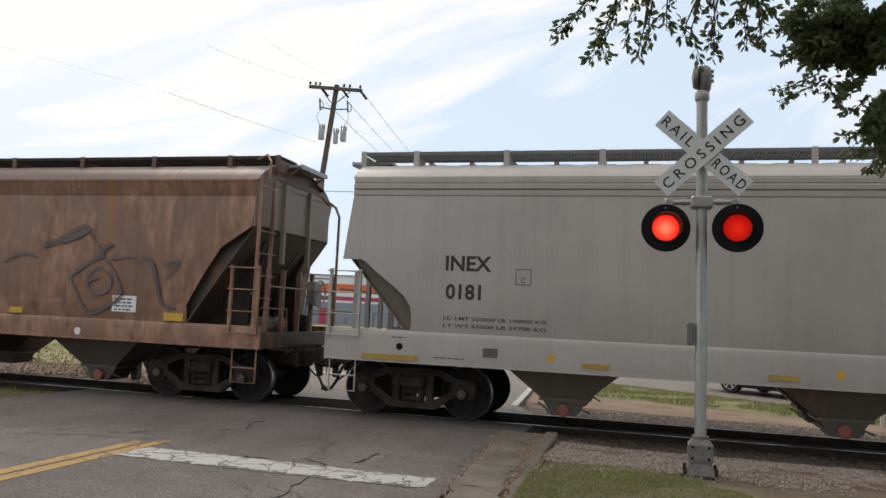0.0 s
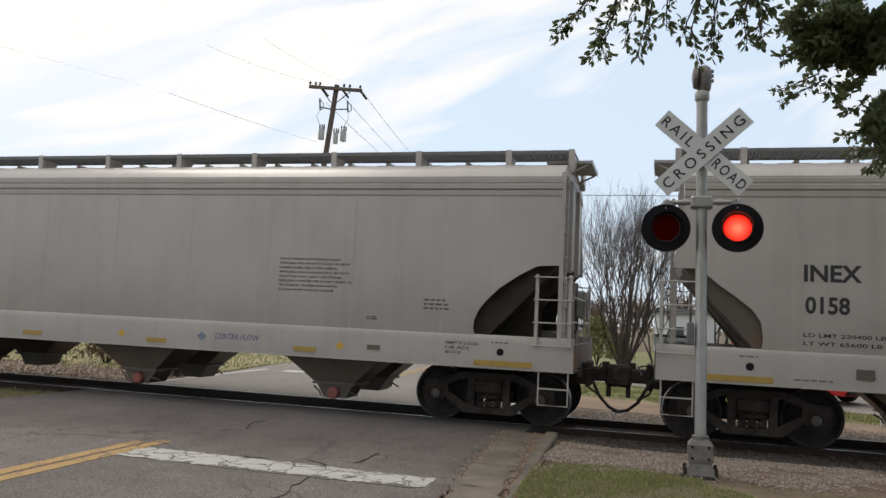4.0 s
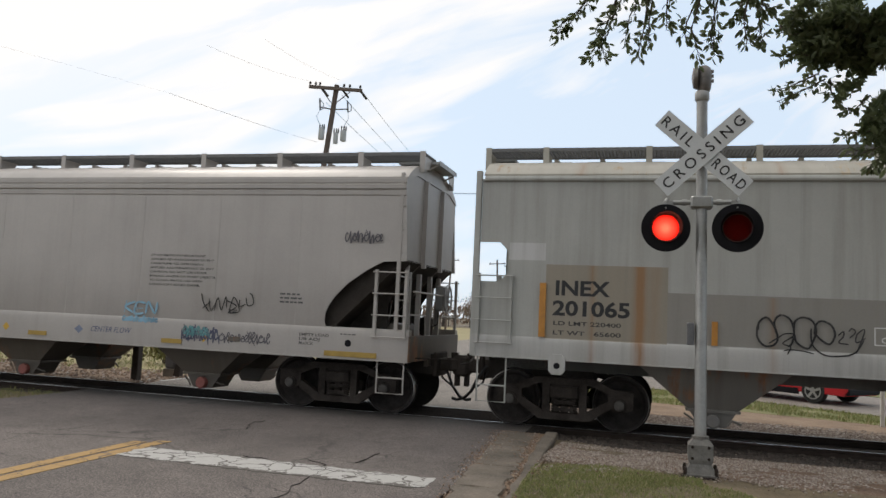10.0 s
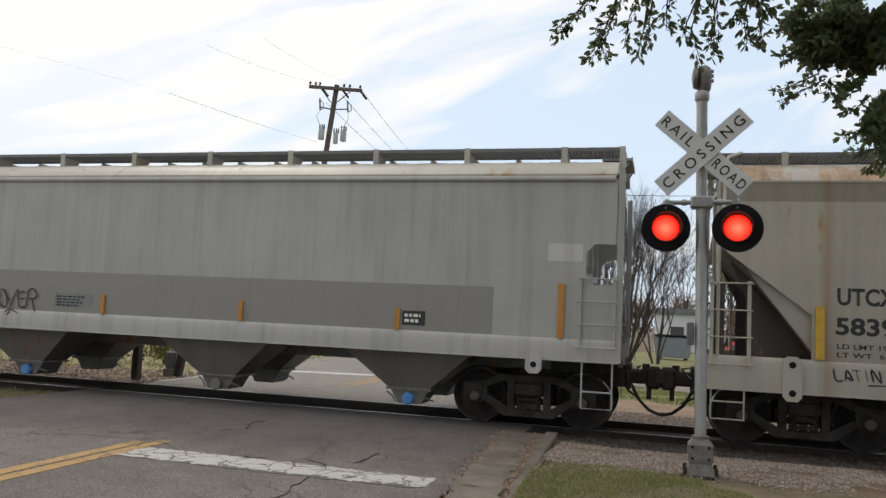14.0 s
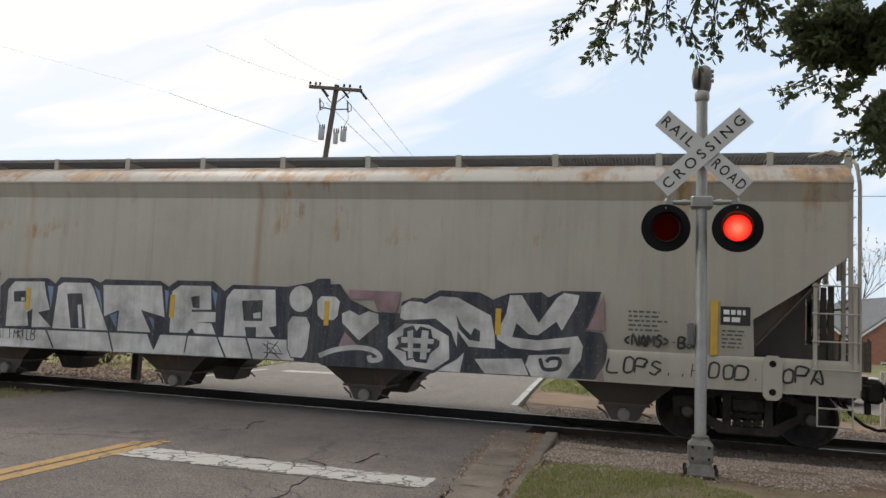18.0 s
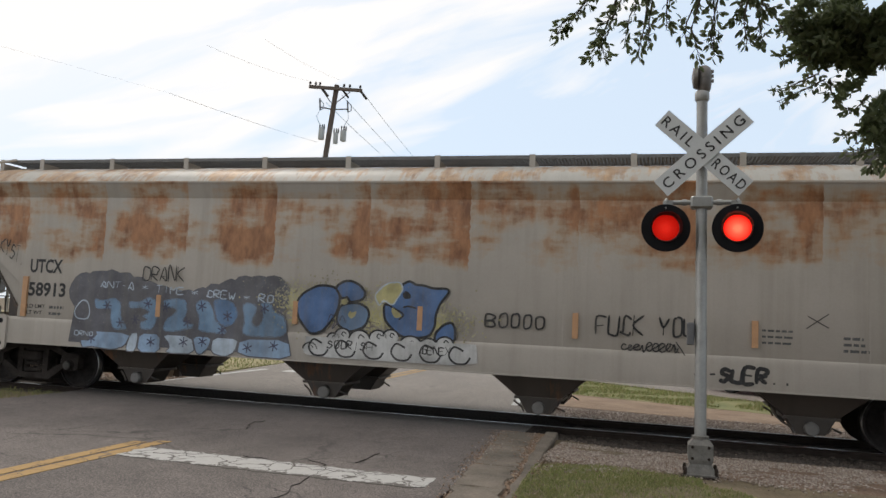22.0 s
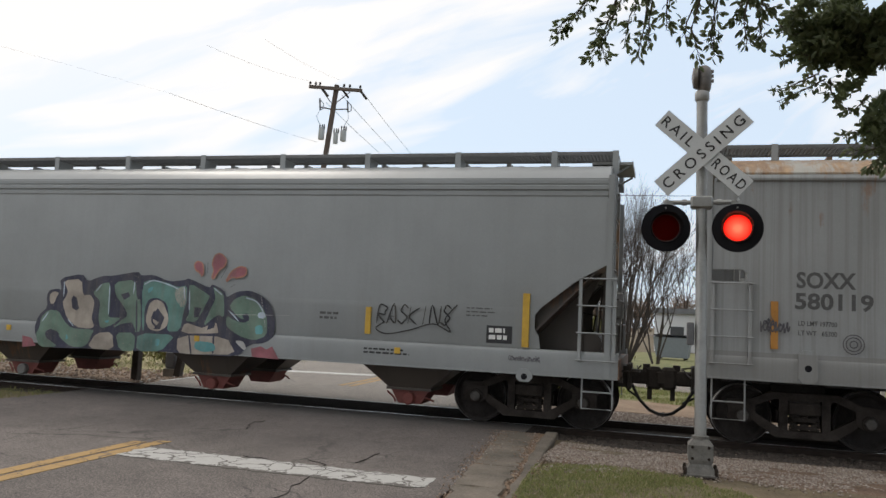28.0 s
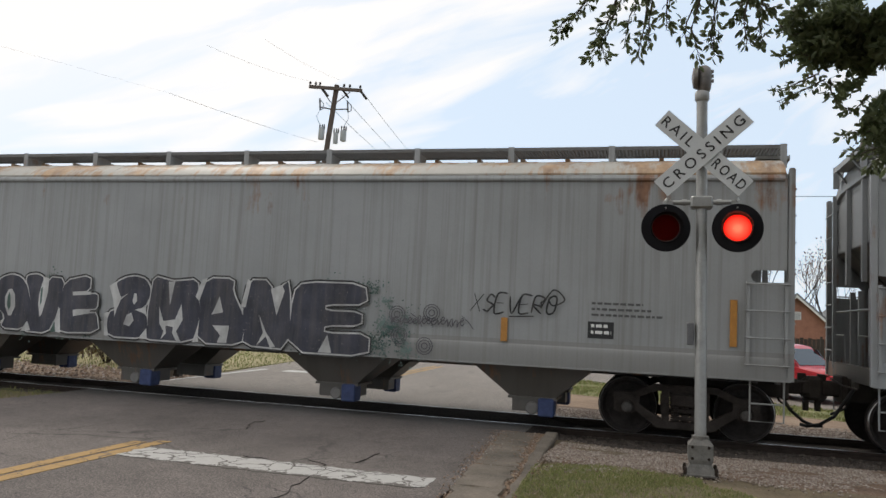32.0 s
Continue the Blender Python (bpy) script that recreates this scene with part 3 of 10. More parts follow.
gx, gy = axis(-900, 900, -16, 14, 0.25), axis(-300, 1500, -15, 16, 0.25)
gb = Build()
gb.v = [(x, y, height(x, y) + noise.noise((x * 0.7, y * 0.7, 0)) * 0.02) for y in gy for x in gx]
gb.f = [(j * len(gx) + i, j * len(gx) + i + 1, (j + 1) * len(gx) + i + 1, (j + 1) * len(gx) + i) for j in range(len(gy) - 1) for i in range(len(gx) - 1)]
ground = tagged(part("ground", gb, M["grass_soil"], smooth=True), "patchy dry grass and soil beside the railway", "ground", kind="structure")


def sheet(name, pts, z0, z1, mat, label, cat="ground", kind="structure"):
    return tagged(part(name, Build().prism(pts, "z", z0, z1), mat), label, cat, kind=kind)


RX0, RX1 = -10.9, -2.05
sheet("road", [(RX0, -60), (RX1, -60), (RX1, -0.83), (RX0, -0.83)], -0.3, -0.004, M["road"], "cracked grey asphalt road before the crossing", "road")
for y0, y1, z, label in ((-0.70, 0.70, -0.012, "dark asphalt between the rails"), (-1.66, -0.815, -0.003, "dark crumbling asphalt shoulder before the rail")):
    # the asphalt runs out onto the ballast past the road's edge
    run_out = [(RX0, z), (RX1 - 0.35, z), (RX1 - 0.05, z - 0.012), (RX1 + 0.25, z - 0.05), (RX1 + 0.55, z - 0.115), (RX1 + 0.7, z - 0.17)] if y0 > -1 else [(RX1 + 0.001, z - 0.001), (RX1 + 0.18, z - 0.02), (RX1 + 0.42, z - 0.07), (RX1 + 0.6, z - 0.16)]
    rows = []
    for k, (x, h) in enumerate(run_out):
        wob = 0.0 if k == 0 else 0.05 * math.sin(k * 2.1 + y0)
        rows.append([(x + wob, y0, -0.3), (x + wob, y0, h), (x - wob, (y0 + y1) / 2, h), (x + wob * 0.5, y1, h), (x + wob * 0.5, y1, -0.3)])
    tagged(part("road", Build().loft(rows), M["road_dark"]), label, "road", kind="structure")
sheet("road", [(RX0, 0.83), (-2.3, 0.83), (-2.85, 2.1), (-3.35, 8.0), (-3.9, 15.2), (-4.35, 20), (-6.8, 45), (-12.5, 100), (-18, 165), (-24, 165), (-18.9, 100), (-15.2, 45), (-13.0, 20), (-12.3, 12), (-11.3, 5)], -0.3, -0.006, M["road_far"], "pale worn asphalt street beyond the crossing", "road")
sheet("driveway", [(-3.5, 12.4), (5.2, 5.9), (16, -2.0), (20, 1.5), (7.6, 11.4), (-3.8, 20)], -0.3, -0.05, M["road_far"], "pale asphalt side drive where cars are parked", "road")
sheet("pavement", [(-34, 160), (60, 160), (60, 172), (-60, 172), (-60, 160)], -0.3, -0.02, M["road_far"], "distant cross street", "road")

# painted lines
def worn_edge(pts, amp, seed, step=0.07):
    """The outline of a painted line with its edge flaked off."""
    rng, out = random.Random(seed), []
    for p, q in zip(pts, pts[1:] + pts[:1]):
        n = max(1, int(math.dist(p, q) / step))
        for k in range(n):
            out.append((p[0] + (q[0] - p[0]) * k / n + rng.gauss(0, amp * 0.5), p[1] + (q[1] - p[1]) * k / n + rng.gauss(0, amp * 0.5)))
    return out


for x, end in ((-6.312, -5.45), (-6.078, -5.27)):
    sheet("centre_line", [(x - 0.09, -60), (x + 0.09, -60), (x + 0.09, end), (x - 0.09, end - 0.02)], -0.002, 0.0015, M["yellow_paint"], "worn yellow centre line on the asphalt", "road marking")
sheet("stop_line", worn_edge([(-6.0, -6.38), (-4.4, -6.43), (-2.42, -6.42), (-2.30, -6.3), (-2.34, -5.86), (-4.2, -5.79), (-5.98, -5.71)], 0.03, 8), -0.002, 0.002, M["stop_paint"], "cracked and flaking white stop line", "road marking")
for x0, x1 in ((-7.15, -7.5), (-7.4, -7.75)):
    sheet("centre_line", [(x0 - 0.06, 3.6), (x0 + 0.06, 3.6), (x1 + 0.06, 13), (x1 - 0.06, 13)], -0.004, 0.001, M["yellow_paint"], "worn yellow line on the far street", "road marking")
sheet("edge_line", [(-2.98, 2.1), (-2.84, 2.1), (-3.36, 8.3), (-3.86, 15), (-4.0, 15), (-3.5, 8.3)], -0.004, 0.002, M["far_paint"], "white edge line of the far street", "road marking")
sheet("stop_line", [(-10.4, 6.3), (-7.9, 6.9), (-7.9, 7.5), (-10.4, 6.9)], -0.004, 0.001, M["far_paint"], "faded white stop line of the far street", "road marking")
sheet("edge_line", [(-11.0, 1.6), (-10.9, 1.6), (-11.0, 6.8), (-11.15, 6.8)], -0.004, 0.001, M["far_paint"], "white left edge line of the far street", "road marking")

# cracks that run through asphalt and paint
def cracks(lines, seed):
    rng, b = random.Random(seed), Build()
    for pts in lines:
        fine = []
        for p, q in zip(pts, pts[1:]):
            n = max(2, int(math.dist(p, q) / 0.09))
            fine += [(p[0] + (q[0] - p[0]) * k / n + rng.gauss(0, 0.022), p[1] + (q[1] - p[1]) * k / n + rng.gauss(0, 0.032)) for k in range(n)]
        fine.append(pts[-1])
        for k, (p, q) in enumerate(zip(fine, fine[1:])):
            d = math.dist(p, q) or 1
            nx, ny = (p[1] - q[1]) / d, (q[0] - p[0]) / d
            w0, w1 = (0.0015 + 0.007 * abs(noise.noise((j * 0.35, seed, pts[0][0] * 3))) for j in (k, k + 1))
            b.prism([(p[0] + nx * w0, p[1] + ny * w0), (q[0] + nx * w1, q[1] + ny * w1), (q[0] - nx * w1, q[1] - ny * w1), (p[0] - nx * w0, p[1] - ny * w0)], "z", -0.0035, 0.0045)
    return b


M["crack"] = plain("dirt_filled_crack", (0.045, 0.039, 0.036), 0.95, 0.0, 0.4, 12)
tagged(part("road_crack", cracks([
    [(-3.56, -7.51), (-3.41, -7.33), (-3.49, -6.88), (-3.53, -6.53), (-3.58, -6.16), (-3.58, -5.91)],
    [(-3.38, -5.53), (-3.39, -5.12), (-3.41, -4.64)],
    [(-5.7, -6.07), (-5.36, -5.9), (-5.1, -6.13)],
    [(-4.71, -5.73), (-4.3, -5.82), (-3.96, -5.94), (-3.63, -6.05), (-3.13, -5.98), (-2.76, -5.91)],
    [(-3.58, -5.91), (-3.87, -5.53), (-4.0, -5.48)],
    [(-5.77, -3.87), (-5.98, -3.17), (-5.94, -2.91)],
], 5), M["crack"]), "dark jagged cracks in the worn asphalt", "road crack", kind="stuff")

# patches of ground beyond the track
sheet("gravel_verge", [(-2.45, 1.35), (30, 1.35), (30, 2.2), (3.95, 2.4), (-2.9, 3.5)], -0.3, -0.075, M["gravel"], "pale gravel beside the far rail")
sheet("dirt_verge", [(-2.9, 3.5), (3.95, 2.4), (30, 2.2), (30, 4.0), (4.4, 4.2), (-3.2, 6.7)], -0.3, -0.07, M["dirt"], "bare reddish dirt strip")
sheet("lawn", [(-3.2, 6.7), (4.4, 4.2), (10, 3.0), (5.2, 5.9), (-3.6, 12.3)], -0.3, -0.065, M["lawn"], "thin green grass strip")
sheet("lawn", [(-4.2, 20.2), (7.9, 11.8), (40, 14), (40, 80), (-5.8, 40)], -0.3, -0.06, M["lawn"], "green lawn under the bare tree")
sheet("field", [(-60, 3.6), (-11.6, 3.6), (-12.6, 12), (-13.2, 20), (-15.4, 45), (-18.4, 90), (-20.5, 125), (-90, 125), (-90, 90)], -0.3, -0.05, M["dry"], "dry yellow grass field")
sheet("dirt_verge", [(-60, 1.3), (-11.0, 1.3), (-11.2, 4.2), (-60, 4.2)], -0.3, -0.045, M["dirt"], "bare dirt with leaf litter beside the track")

# ballast, ties, rails
for x0, x1 in ((-160, RX0), (RX1 - 0.2, 160)):
    tagged(part("ballast", Build().prism([(-1.75, -0.3), (-1.75, -0.10), (-1.6, -0.10), (-1.3, -0.115), (1.3, -0.13), (1.75, -0.17), (1.75, -0.3)], "x", x0, x1), M["ballast_dark"]), "dark ballast of the track bed", "ballast", kind="structure")
RAILP = [(-0.07, -0.17), (0.07, -0.17), (0.07, -0.155), (0.012, -0.14), (0.012, -0.045), (0.036, -0.035), (0.036, -0.004), (0.03, 0.0), (-0.03, 0.0), (-0.036, -0.004), (-0.036, -0.035), (-0.012, -0.045), (-0.012, -0.14), (-0.07, -0.155)]
for y in (-0.755, 0.755):
    rail = thing("rail", "steel rail with a bright worn running surface", "rail", "pair of rails")
    part("rail_body", Build().prism([(y + p, q) for p, q in RAILP], "x", -160, 160), M["rail"], rail)
    part("running_surface", Build().box(-160, 160, y - 0.02, y + 0.012, -0.002, 0.0015), M["rail_top"], rail)
tie = thing("railway_tie", "weathered dark timber railway tie", "railway tie", "ties under the rails")
part("timber", Build().box(-0.11, 0.11, -1.29, 1.29, -0.30, -0.118, bevel=0.012), M["tie"], tie)
for s in (-0.755, 0.755):
    part("tie_plate", Build().box(-0.09, 0.09, s - 0.18, s + 0.18, -0.12, -0.108), M["rail"], tie)
tie.location = (-1.9, 0, -0.045)
for k in range(1, 26):
    copy_thing(tie, pose(-1.9 + 0.52 * k, 0, -0.045 + 0.01 * math.sin(k * 3.1), 0, 0, 1.5 * math.sin(k * 2.3)))
for k in range(12):
    copy_thing(tie, pose(-11.3 - 0.52 * k, 0, -0.045, 0, 0, 1.5 * math.sin(k * 2.3)))

# concrete slabs and kerb between road and grass
random.seed(4)
def ragged(pts, z0, z1, seed, amp=0.03, step=0.12):
    """A broken concrete piece: the outline crumbles, the top edge is worn round."""
    rng, out = random.Random(seed), []
    for p, q in zip(pts, pts[1:] + pts[:1]):
        n = max(1, int(math.dist(p, q) / step))
        for k in range(n):
            out.append((p[0] + (q[0] - p[0]) * k / n + rng.uniform(-amp, amp), p[1] + (q[1] - p[1]) * k / n + rng.uniform(-amp, amp)))
    cx, cy = sum(p[0] for p in out) / len(out), sum(p[1] for p in out) / len(out)
    top = [(x + (cx - x) * 0.05, y + (cy - y) * 0.03, z1 + rng.uniform(-0.006, 0.004)) for x, y in out]
    return Build().loft([[(x, y, z0) for x, y in out], [(x, y, z1 - 0.02) for x, y in out], top])


def lean_x(x, y, k=0.083):
    return x + k * (-1.9 - y)


kb = Build()
rows = []
rk = random.Random(9)
for k in range(60):
    y = -1.62 - 0.16 * k
    top = 0.03 + min(0.02, 0.004 * k) + 0.012 * noise.noise((0, y * 1.7, 4))
    xl, xr = lean_x(-1.72, y, 0.062) + rk.uniform(-0.022, 0.022), lean_x(-1.52, y, 0.046) + rk.uniform(-0.012, 0.012)
    o = rk.uniform(-0.008, 0.006)
    rows.append([(xl, y, -0.25), (xl - 0.005, y, top - 0.03 + o), (xl + 0.02, y, top + o), (xr - 0.02, y, top + o), (xr, y, top - 0.02), (xr, y, -0.25)])
kb.loft(rows)
slabs = tagged(part("kerb", kb, M["concrete"]), "worn concrete kerb at the road's edge", "kerb", kind="structure")
y = -1.85
while y > -14:
    d = random.uniform(1.3, 1.9)
    o = random.uniform(-0.01, 0.02)
    e = y - d + 0.04
    part("slab", ragged([(lean_x(-2.38, y), y), (lean_x(-1.86, y), y), (lean_x(-1.86, e), e), (lean_x(-2.38, e), e)], -0.25, 0.02 + o, int(y * -10), 0.05, 0.14), M["concrete"], slabs)
    y -= d
sheet("gutter_soil", [(-2.4, -1.75), (-1.55, -1.75), (-1.1, -9), (-1.8, -9)], -0.28, 0.0012, M["dirt"], "soil and leaf litter in the joint beside the kerb")

# loose stones on the near gravel and the far verge
def stones(name, label, count, place, lo, hi, mat):
    b = Build()
    base = [(1, 0, 0), (-1, 0, 0), (0, 1, 0), (0, -1, 0), (0, 0, 0.8), (0, 0, -0.8)]
    faces = [(0, 2, 4), (2, 1, 4), (1, 3, 4), (3, 0, 4), (2, 0, 5), (1, 2, 5), (3, 1, 5), (0, 3, 5)]
    for _ in range(count):
        x, y, z = place()
        s = random.uniform(lo, hi)
        a = random.uniform(0, 6.28)
        c, sn = math.cos(a), math.sin(a)
        vs = []
        for p in base:
            k = s * random.uniform(0.65, 1.25)
            vs.append((x + (p[0] * c - p[1] * sn) * k, y + (p[0] * sn + p[1] * c) * k, z + p[2] * k * 0.8))
        b.add(vs, faces)
    return tagged(part(name, b, mat), label, "gravel", kind="stuff")


def verge(x, y):
    """The top of the gravel, which slopes down to the ties' ends."""
    k = min(1.0, max(0.0, (-1.25 - y) / 0.9))
    return -0.125 * (1 - k) + max(height(x, min(y, -1.75)), -0.12) * k


def near_spot():
    while True:
        x, y = random.uniform(-1.42, 6.5), -1.3 - abs(random.triangular(0, 4.4, 1.7))
        bare = noise.noise((x * 1.1, y * 1.6, 12.0)) + 0.5 * noise.noise((x * 3.0, y * 4.0, 4.0))
        if random.random() < 0.95 - max(0.0, bare) * 2.2 - max(0.0, x - 0.6) * 0.12:
            return x, y, verge(x, y) + 0.01


def far_spot():
    x, y = random.uniform(-2.2, 5.5), random.uniform(1.2, 2.9)
    return x, y, -0.07


def left_spot():
    x, y = random.uniform(-19, -11), random.uniform(1.2, 4.5)
    return x, y, -0.04


def trackside_spot():
    x, y = random.uniform(-1.9, 6.5), random.choice((random.uniform(-1.7, -0.9), random.uniform(-1.9, -1.2), random.uniform(0.9, 1.5)))
    return x, y, -0.1


M["dark_stone"] = varied("dark_stones", [(0.03, 0.024, 0.02), (0.075, 0.058, 0.047), (0.045, 0.036, 0.03), (0.12, 0.10, 0.085)])
random.seed(5)
stones("gravel", "fine brownish grey gravel round the mast's foot", 25000, near_spot, 0.007, 0.022, M["stone"])
stones("gravel", "pale gravel beyond the far rail", 4000, far_spot, 0.012, 0.032, M["stone"])
stones("ballast_stones", "dark stones beside the rails", 5000, trackside_spot, 0.012, 0.034, M["dark_stone"])
stones("gravel", "stones and leaf litter left of the street", 1500, left_spot, 0.02, 0.07, M["fallen"])
gbx, gby = [-1.44 + 0.3 * k for k in range(46)], [-1.3 - 0.3 * k for k in range(17)]
gv = Build()
gv.v = [(x, y, verge(x, y) + (0.008 if y > -4.85 - max(0, x) * 0.3 else -0.08)) for y in gby for x in gbx]
gv.f = [(j * 46 + i, j * 46 + i + 1, (j + 1) * 46 + i + 1, (j + 1) * 46 + i) for j in range(16) for i in range(45)]
tagged(part("gravel_bed", gv, M["gravel_dirt"], smooth=True), "pale gravel bed beside the near rail", "gravel", kind="structure")


def blades(name, label, count, place, h0, h1, w, mat):
    b = Build()
    for _ in range(count):
        x, y, z = place()
        a, h = random.uniform(0, 6.28), random.uniform(h0, h1)
        dx, dy = math.cos(a) * w, math.sin(a) * w
        lx, ly = random.uniform(-0.6, 0.6) * h, random.uniform(-0.6, 0.6) * h
        b.add([(x - dx, y - dy, z), (x + dx, y + dy, z), (x + lx * 0.5 + dx * 0.6, y + ly * 0.5 + dy * 0.6, z + h * 0.6), (x + lx, y + ly, z + h)], [(0, 1, 2), (0, 2, 3)])
    return tagged(part(name, b, mat), label, "grass", kind="stuff")


def near_grass():
    while True:
        x, y = random.uniform(-1.42, 3.5), random.uniform(-8.2, -4.15)
        edge = -4.95 - max(0, x + 0.1) * 1.2 + 0.3 * noise.noise((x * 2.5, y * 2.5, 3.0))
        if y < edge and (noise.noise((x * 1.8, y * 1.8, 7.0)) + 0.5 * noise.noise((x * 6, y * 6, 2.0)) > 0.0 or random.random() < 0.38) and random.random() < 1.25 - 0.3 * x:
            return x, y, height(x, y)


def far_grass():
    while True:
        x, y = random.uniform(-3.2, 5), random.uniform(4.2, 12)
        if y > 6.6 - 0.36 * (x + 2.4) + 0.5 * noise.noise((x, y, 1.0)) and y < 12.0 - 0.73 * (x + 3.3) and noise.noise((x * 0.9, y * 0.9, 5.0)) > -0.2:
            return x, y, -0.065


def left_grass():
    x, y = random.uniform(-24, -11.5), random.uniform(3.4, 22)
    return x, y, -0.05


def street_weeds():
    x, y = random.uniform(-14, -10.7), random.uniform(-2.9, -1.7)
    return x, y, -0.04


random.seed(6)
blades("grass", "short green and straw grass at the kerb", 44000, near_grass, 0.012, 0.045, 0.0034, M["blade"])
blades("grass", "thin grass on the far verge", 9000, far_grass, 0.04, 0.1, 0.008, M["blade"])
blades("grass", "dry weeds left of the street", 14000, left_grass, 0.03, 0.11, 0.012, M["blade"])
blades("grass", "dry weeds at the road's left edge", 900, street_weeds, 0.03, 0.12, 0.006, M["shrub"])


def litter():
    y = random.uniform(-8, -1.8)
    x, y = random.choice(((lean_x(random.gauss(-1.82, 0.035), y), y), (lean_x(random.gauss(-1.84, 0.05), y), y), (lean_x(random.gauss(-2.40, 0.06), y), y), (lean_x(random.gauss(-2.36, 0.09), y), y), (lean_x(random.uniform(-2.4, -1.5), y), y), (random.uniform(-1.4, 2.5), random.uniform(-6, -2.2))))
    return x, y, max(0.012, height(x, y) + 0.015) if x < -1.45 else height(x, y) + 0.02


stones("leaf_litter", "brown fallen leaves and pale chips in the gutter", 2600, litter, 0.005, 0.018, M["fallen"])

# ---- crossing signal mast ----
MX, MY = 0.43, -5.02
M["cast_base"] = plain("weathered_casting", (0.18, 0.17, 0.155), 0.75, 0.1, 0.4, 9, 0.3)
mast = thing("crossing_signal", "grey steel railroad crossing signal with two red flashing lights", "crossing signal", m=pose(MX, MY, 0.13, 0, -0.75, 0))
part("footing", Build().lathe([(0.0, -0.3), (0.2, -0.3), (0.2, 0.02), (0.18, 0.035), (0.0, 0.035)], 20), M["rail"], mast)
b = Build().box(-0.17, 0.17, -0.155, 0.155, 0.03, 0.06, bevel=0.008)
b.loft([[(-0.16, -0.14, 0.06), (0.16, -0.14, 0.06), (0.16, 0.14, 0.06), (-0.16, 0.14, 0.06)], [(-0.11, -0.11, 0.16), (0.11, -0.11, 0.16), (0.11, 0.11, 0.16), (-0.11, 0.11, 0.16)], [(-0.13, -0.12, 0.20), (0.13, -0.12, 0.20), (0.13, 0.12, 0.20), (-0.13, 0.12, 0.20)],
        [(-0.13, -0.12, 0.36), (0.13, -0.12, 0.36), (0.13, 0.12, 0.36), (-0.13, 0.12, 0.36)], [(-0.08, -0.08, 0.42), (0.08, -0.08, 0.42), (0.08, 0.08, 0.42), (-0.08, 0.08, 0.42)]])
b.lathe([(0.09, 0.40), (0.09, 0.45), (0.066, 0.46)], 20)
base = part("base_casting", b, M["cast_base"], mast)
for sx, sy in ((-1, -1), (1, -1), (-1, 1), (1, 1)):
    part("bolt", Build().lathe([(0.02, 0.05), (0.02, 0.11), (0.012, 0.13)], 6, Matrix.Translation((sx * 0.16, sy * 0.14, 0))), M["rail"], base)
    part("bolt", Build().lathe([(0.0, 0.0), (0.018, 0.0), (0.018, 0.02)], 6, Matrix.Translation((sx * 0.085, -0.132, 0.28 + sy * 0.06)) @ Matrix.Rotation(radians(-90), 4, "X")), M["rail"], base)
part("pole", Build().lathe([(0.0625, 0.42), (0.0625, 1.62), (0.0605, 1.63), (0.0605, 4.24)], 24), M["galv"], mast, smooth=True)
b = Build().lathe([(0.066, 4.18), (0.08, 4.20), (0.08, 4.28), (0.066, 4.30)], 20)
part("collar", b, M["galv"], mast, smooth=True)
b = Build()
b.loft([[(0.02 + (0.085 * k) * math.cos(a) * 0.95, 0.09 * k * math.sin(a), z) for a in [2 * math.pi * i / 16 for i in range(16)]] for z, k in ((4.29, 0.75), (4.33, 0.95), (4.40, 1.05), (4.50, 1.05), (4.56, 0.92), (4.585, 0.6))])
b.lathe([(0.02, 0.0), (0.11, 0.015), (0.13, 0.05), (0.13, 0.065)], 20, Matrix.Translation((-0.115, -0.02, 4.45)) @ Matrix.Rotation(radians(90), 4, "Y"))
for k in range(3):
    b.box(0.09, 0.125, -0.02, 0.02, 4.40 + k * 0.055, 4.43 + k * 0.055)
part("bell", b, M["bell"], mast, "weathered crossing bell", smooth=True)
# crossbuck
XB = Matrix.Translation((0.012, -0.085, 3.575))
for ang, yy, words in ((-42.5, 0.0, "RAIL ROAD"), (42.0, -0.02, "CROSSING")):
    turn = XB @ Matrix.Translation((0, yy, 0)) @ Matrix.Rotation(radians(-ang), 4, "Y")
    blade = part("crossbuck_blade", Build().box(-0.61, 0.61, -0.004, 0.004, -0.114, 0.114), M["alu_sign"], mast, "white sheet blade with black lettering", m=turn)
    if words == "RAIL ROAD":
        for w, x in (("RAIL", -0.37), ("ROAD", 0.37)):
            me = text_mesh("lettering", w, 0.115, M["ink"], "c", offset=0.0015, spacing=1.36, width=0.425)
            part("lettering", me, None, blade, m=pose(x, -0.0065, -0.056))
    else:
        me = text_mesh("lettering", "CROSSING", 0.115, M["ink"], "c", offset=0.0015, spacing=1.5, width=1.12)
        part("lettering", me, None, blade, m=pose(0, -0.0065, -0.056))
b = Build().box(-0.06, 0.06, -0.075, -0.05, 3.45, 3.73)
part("sign_bracket", b, M["galv"], mast)
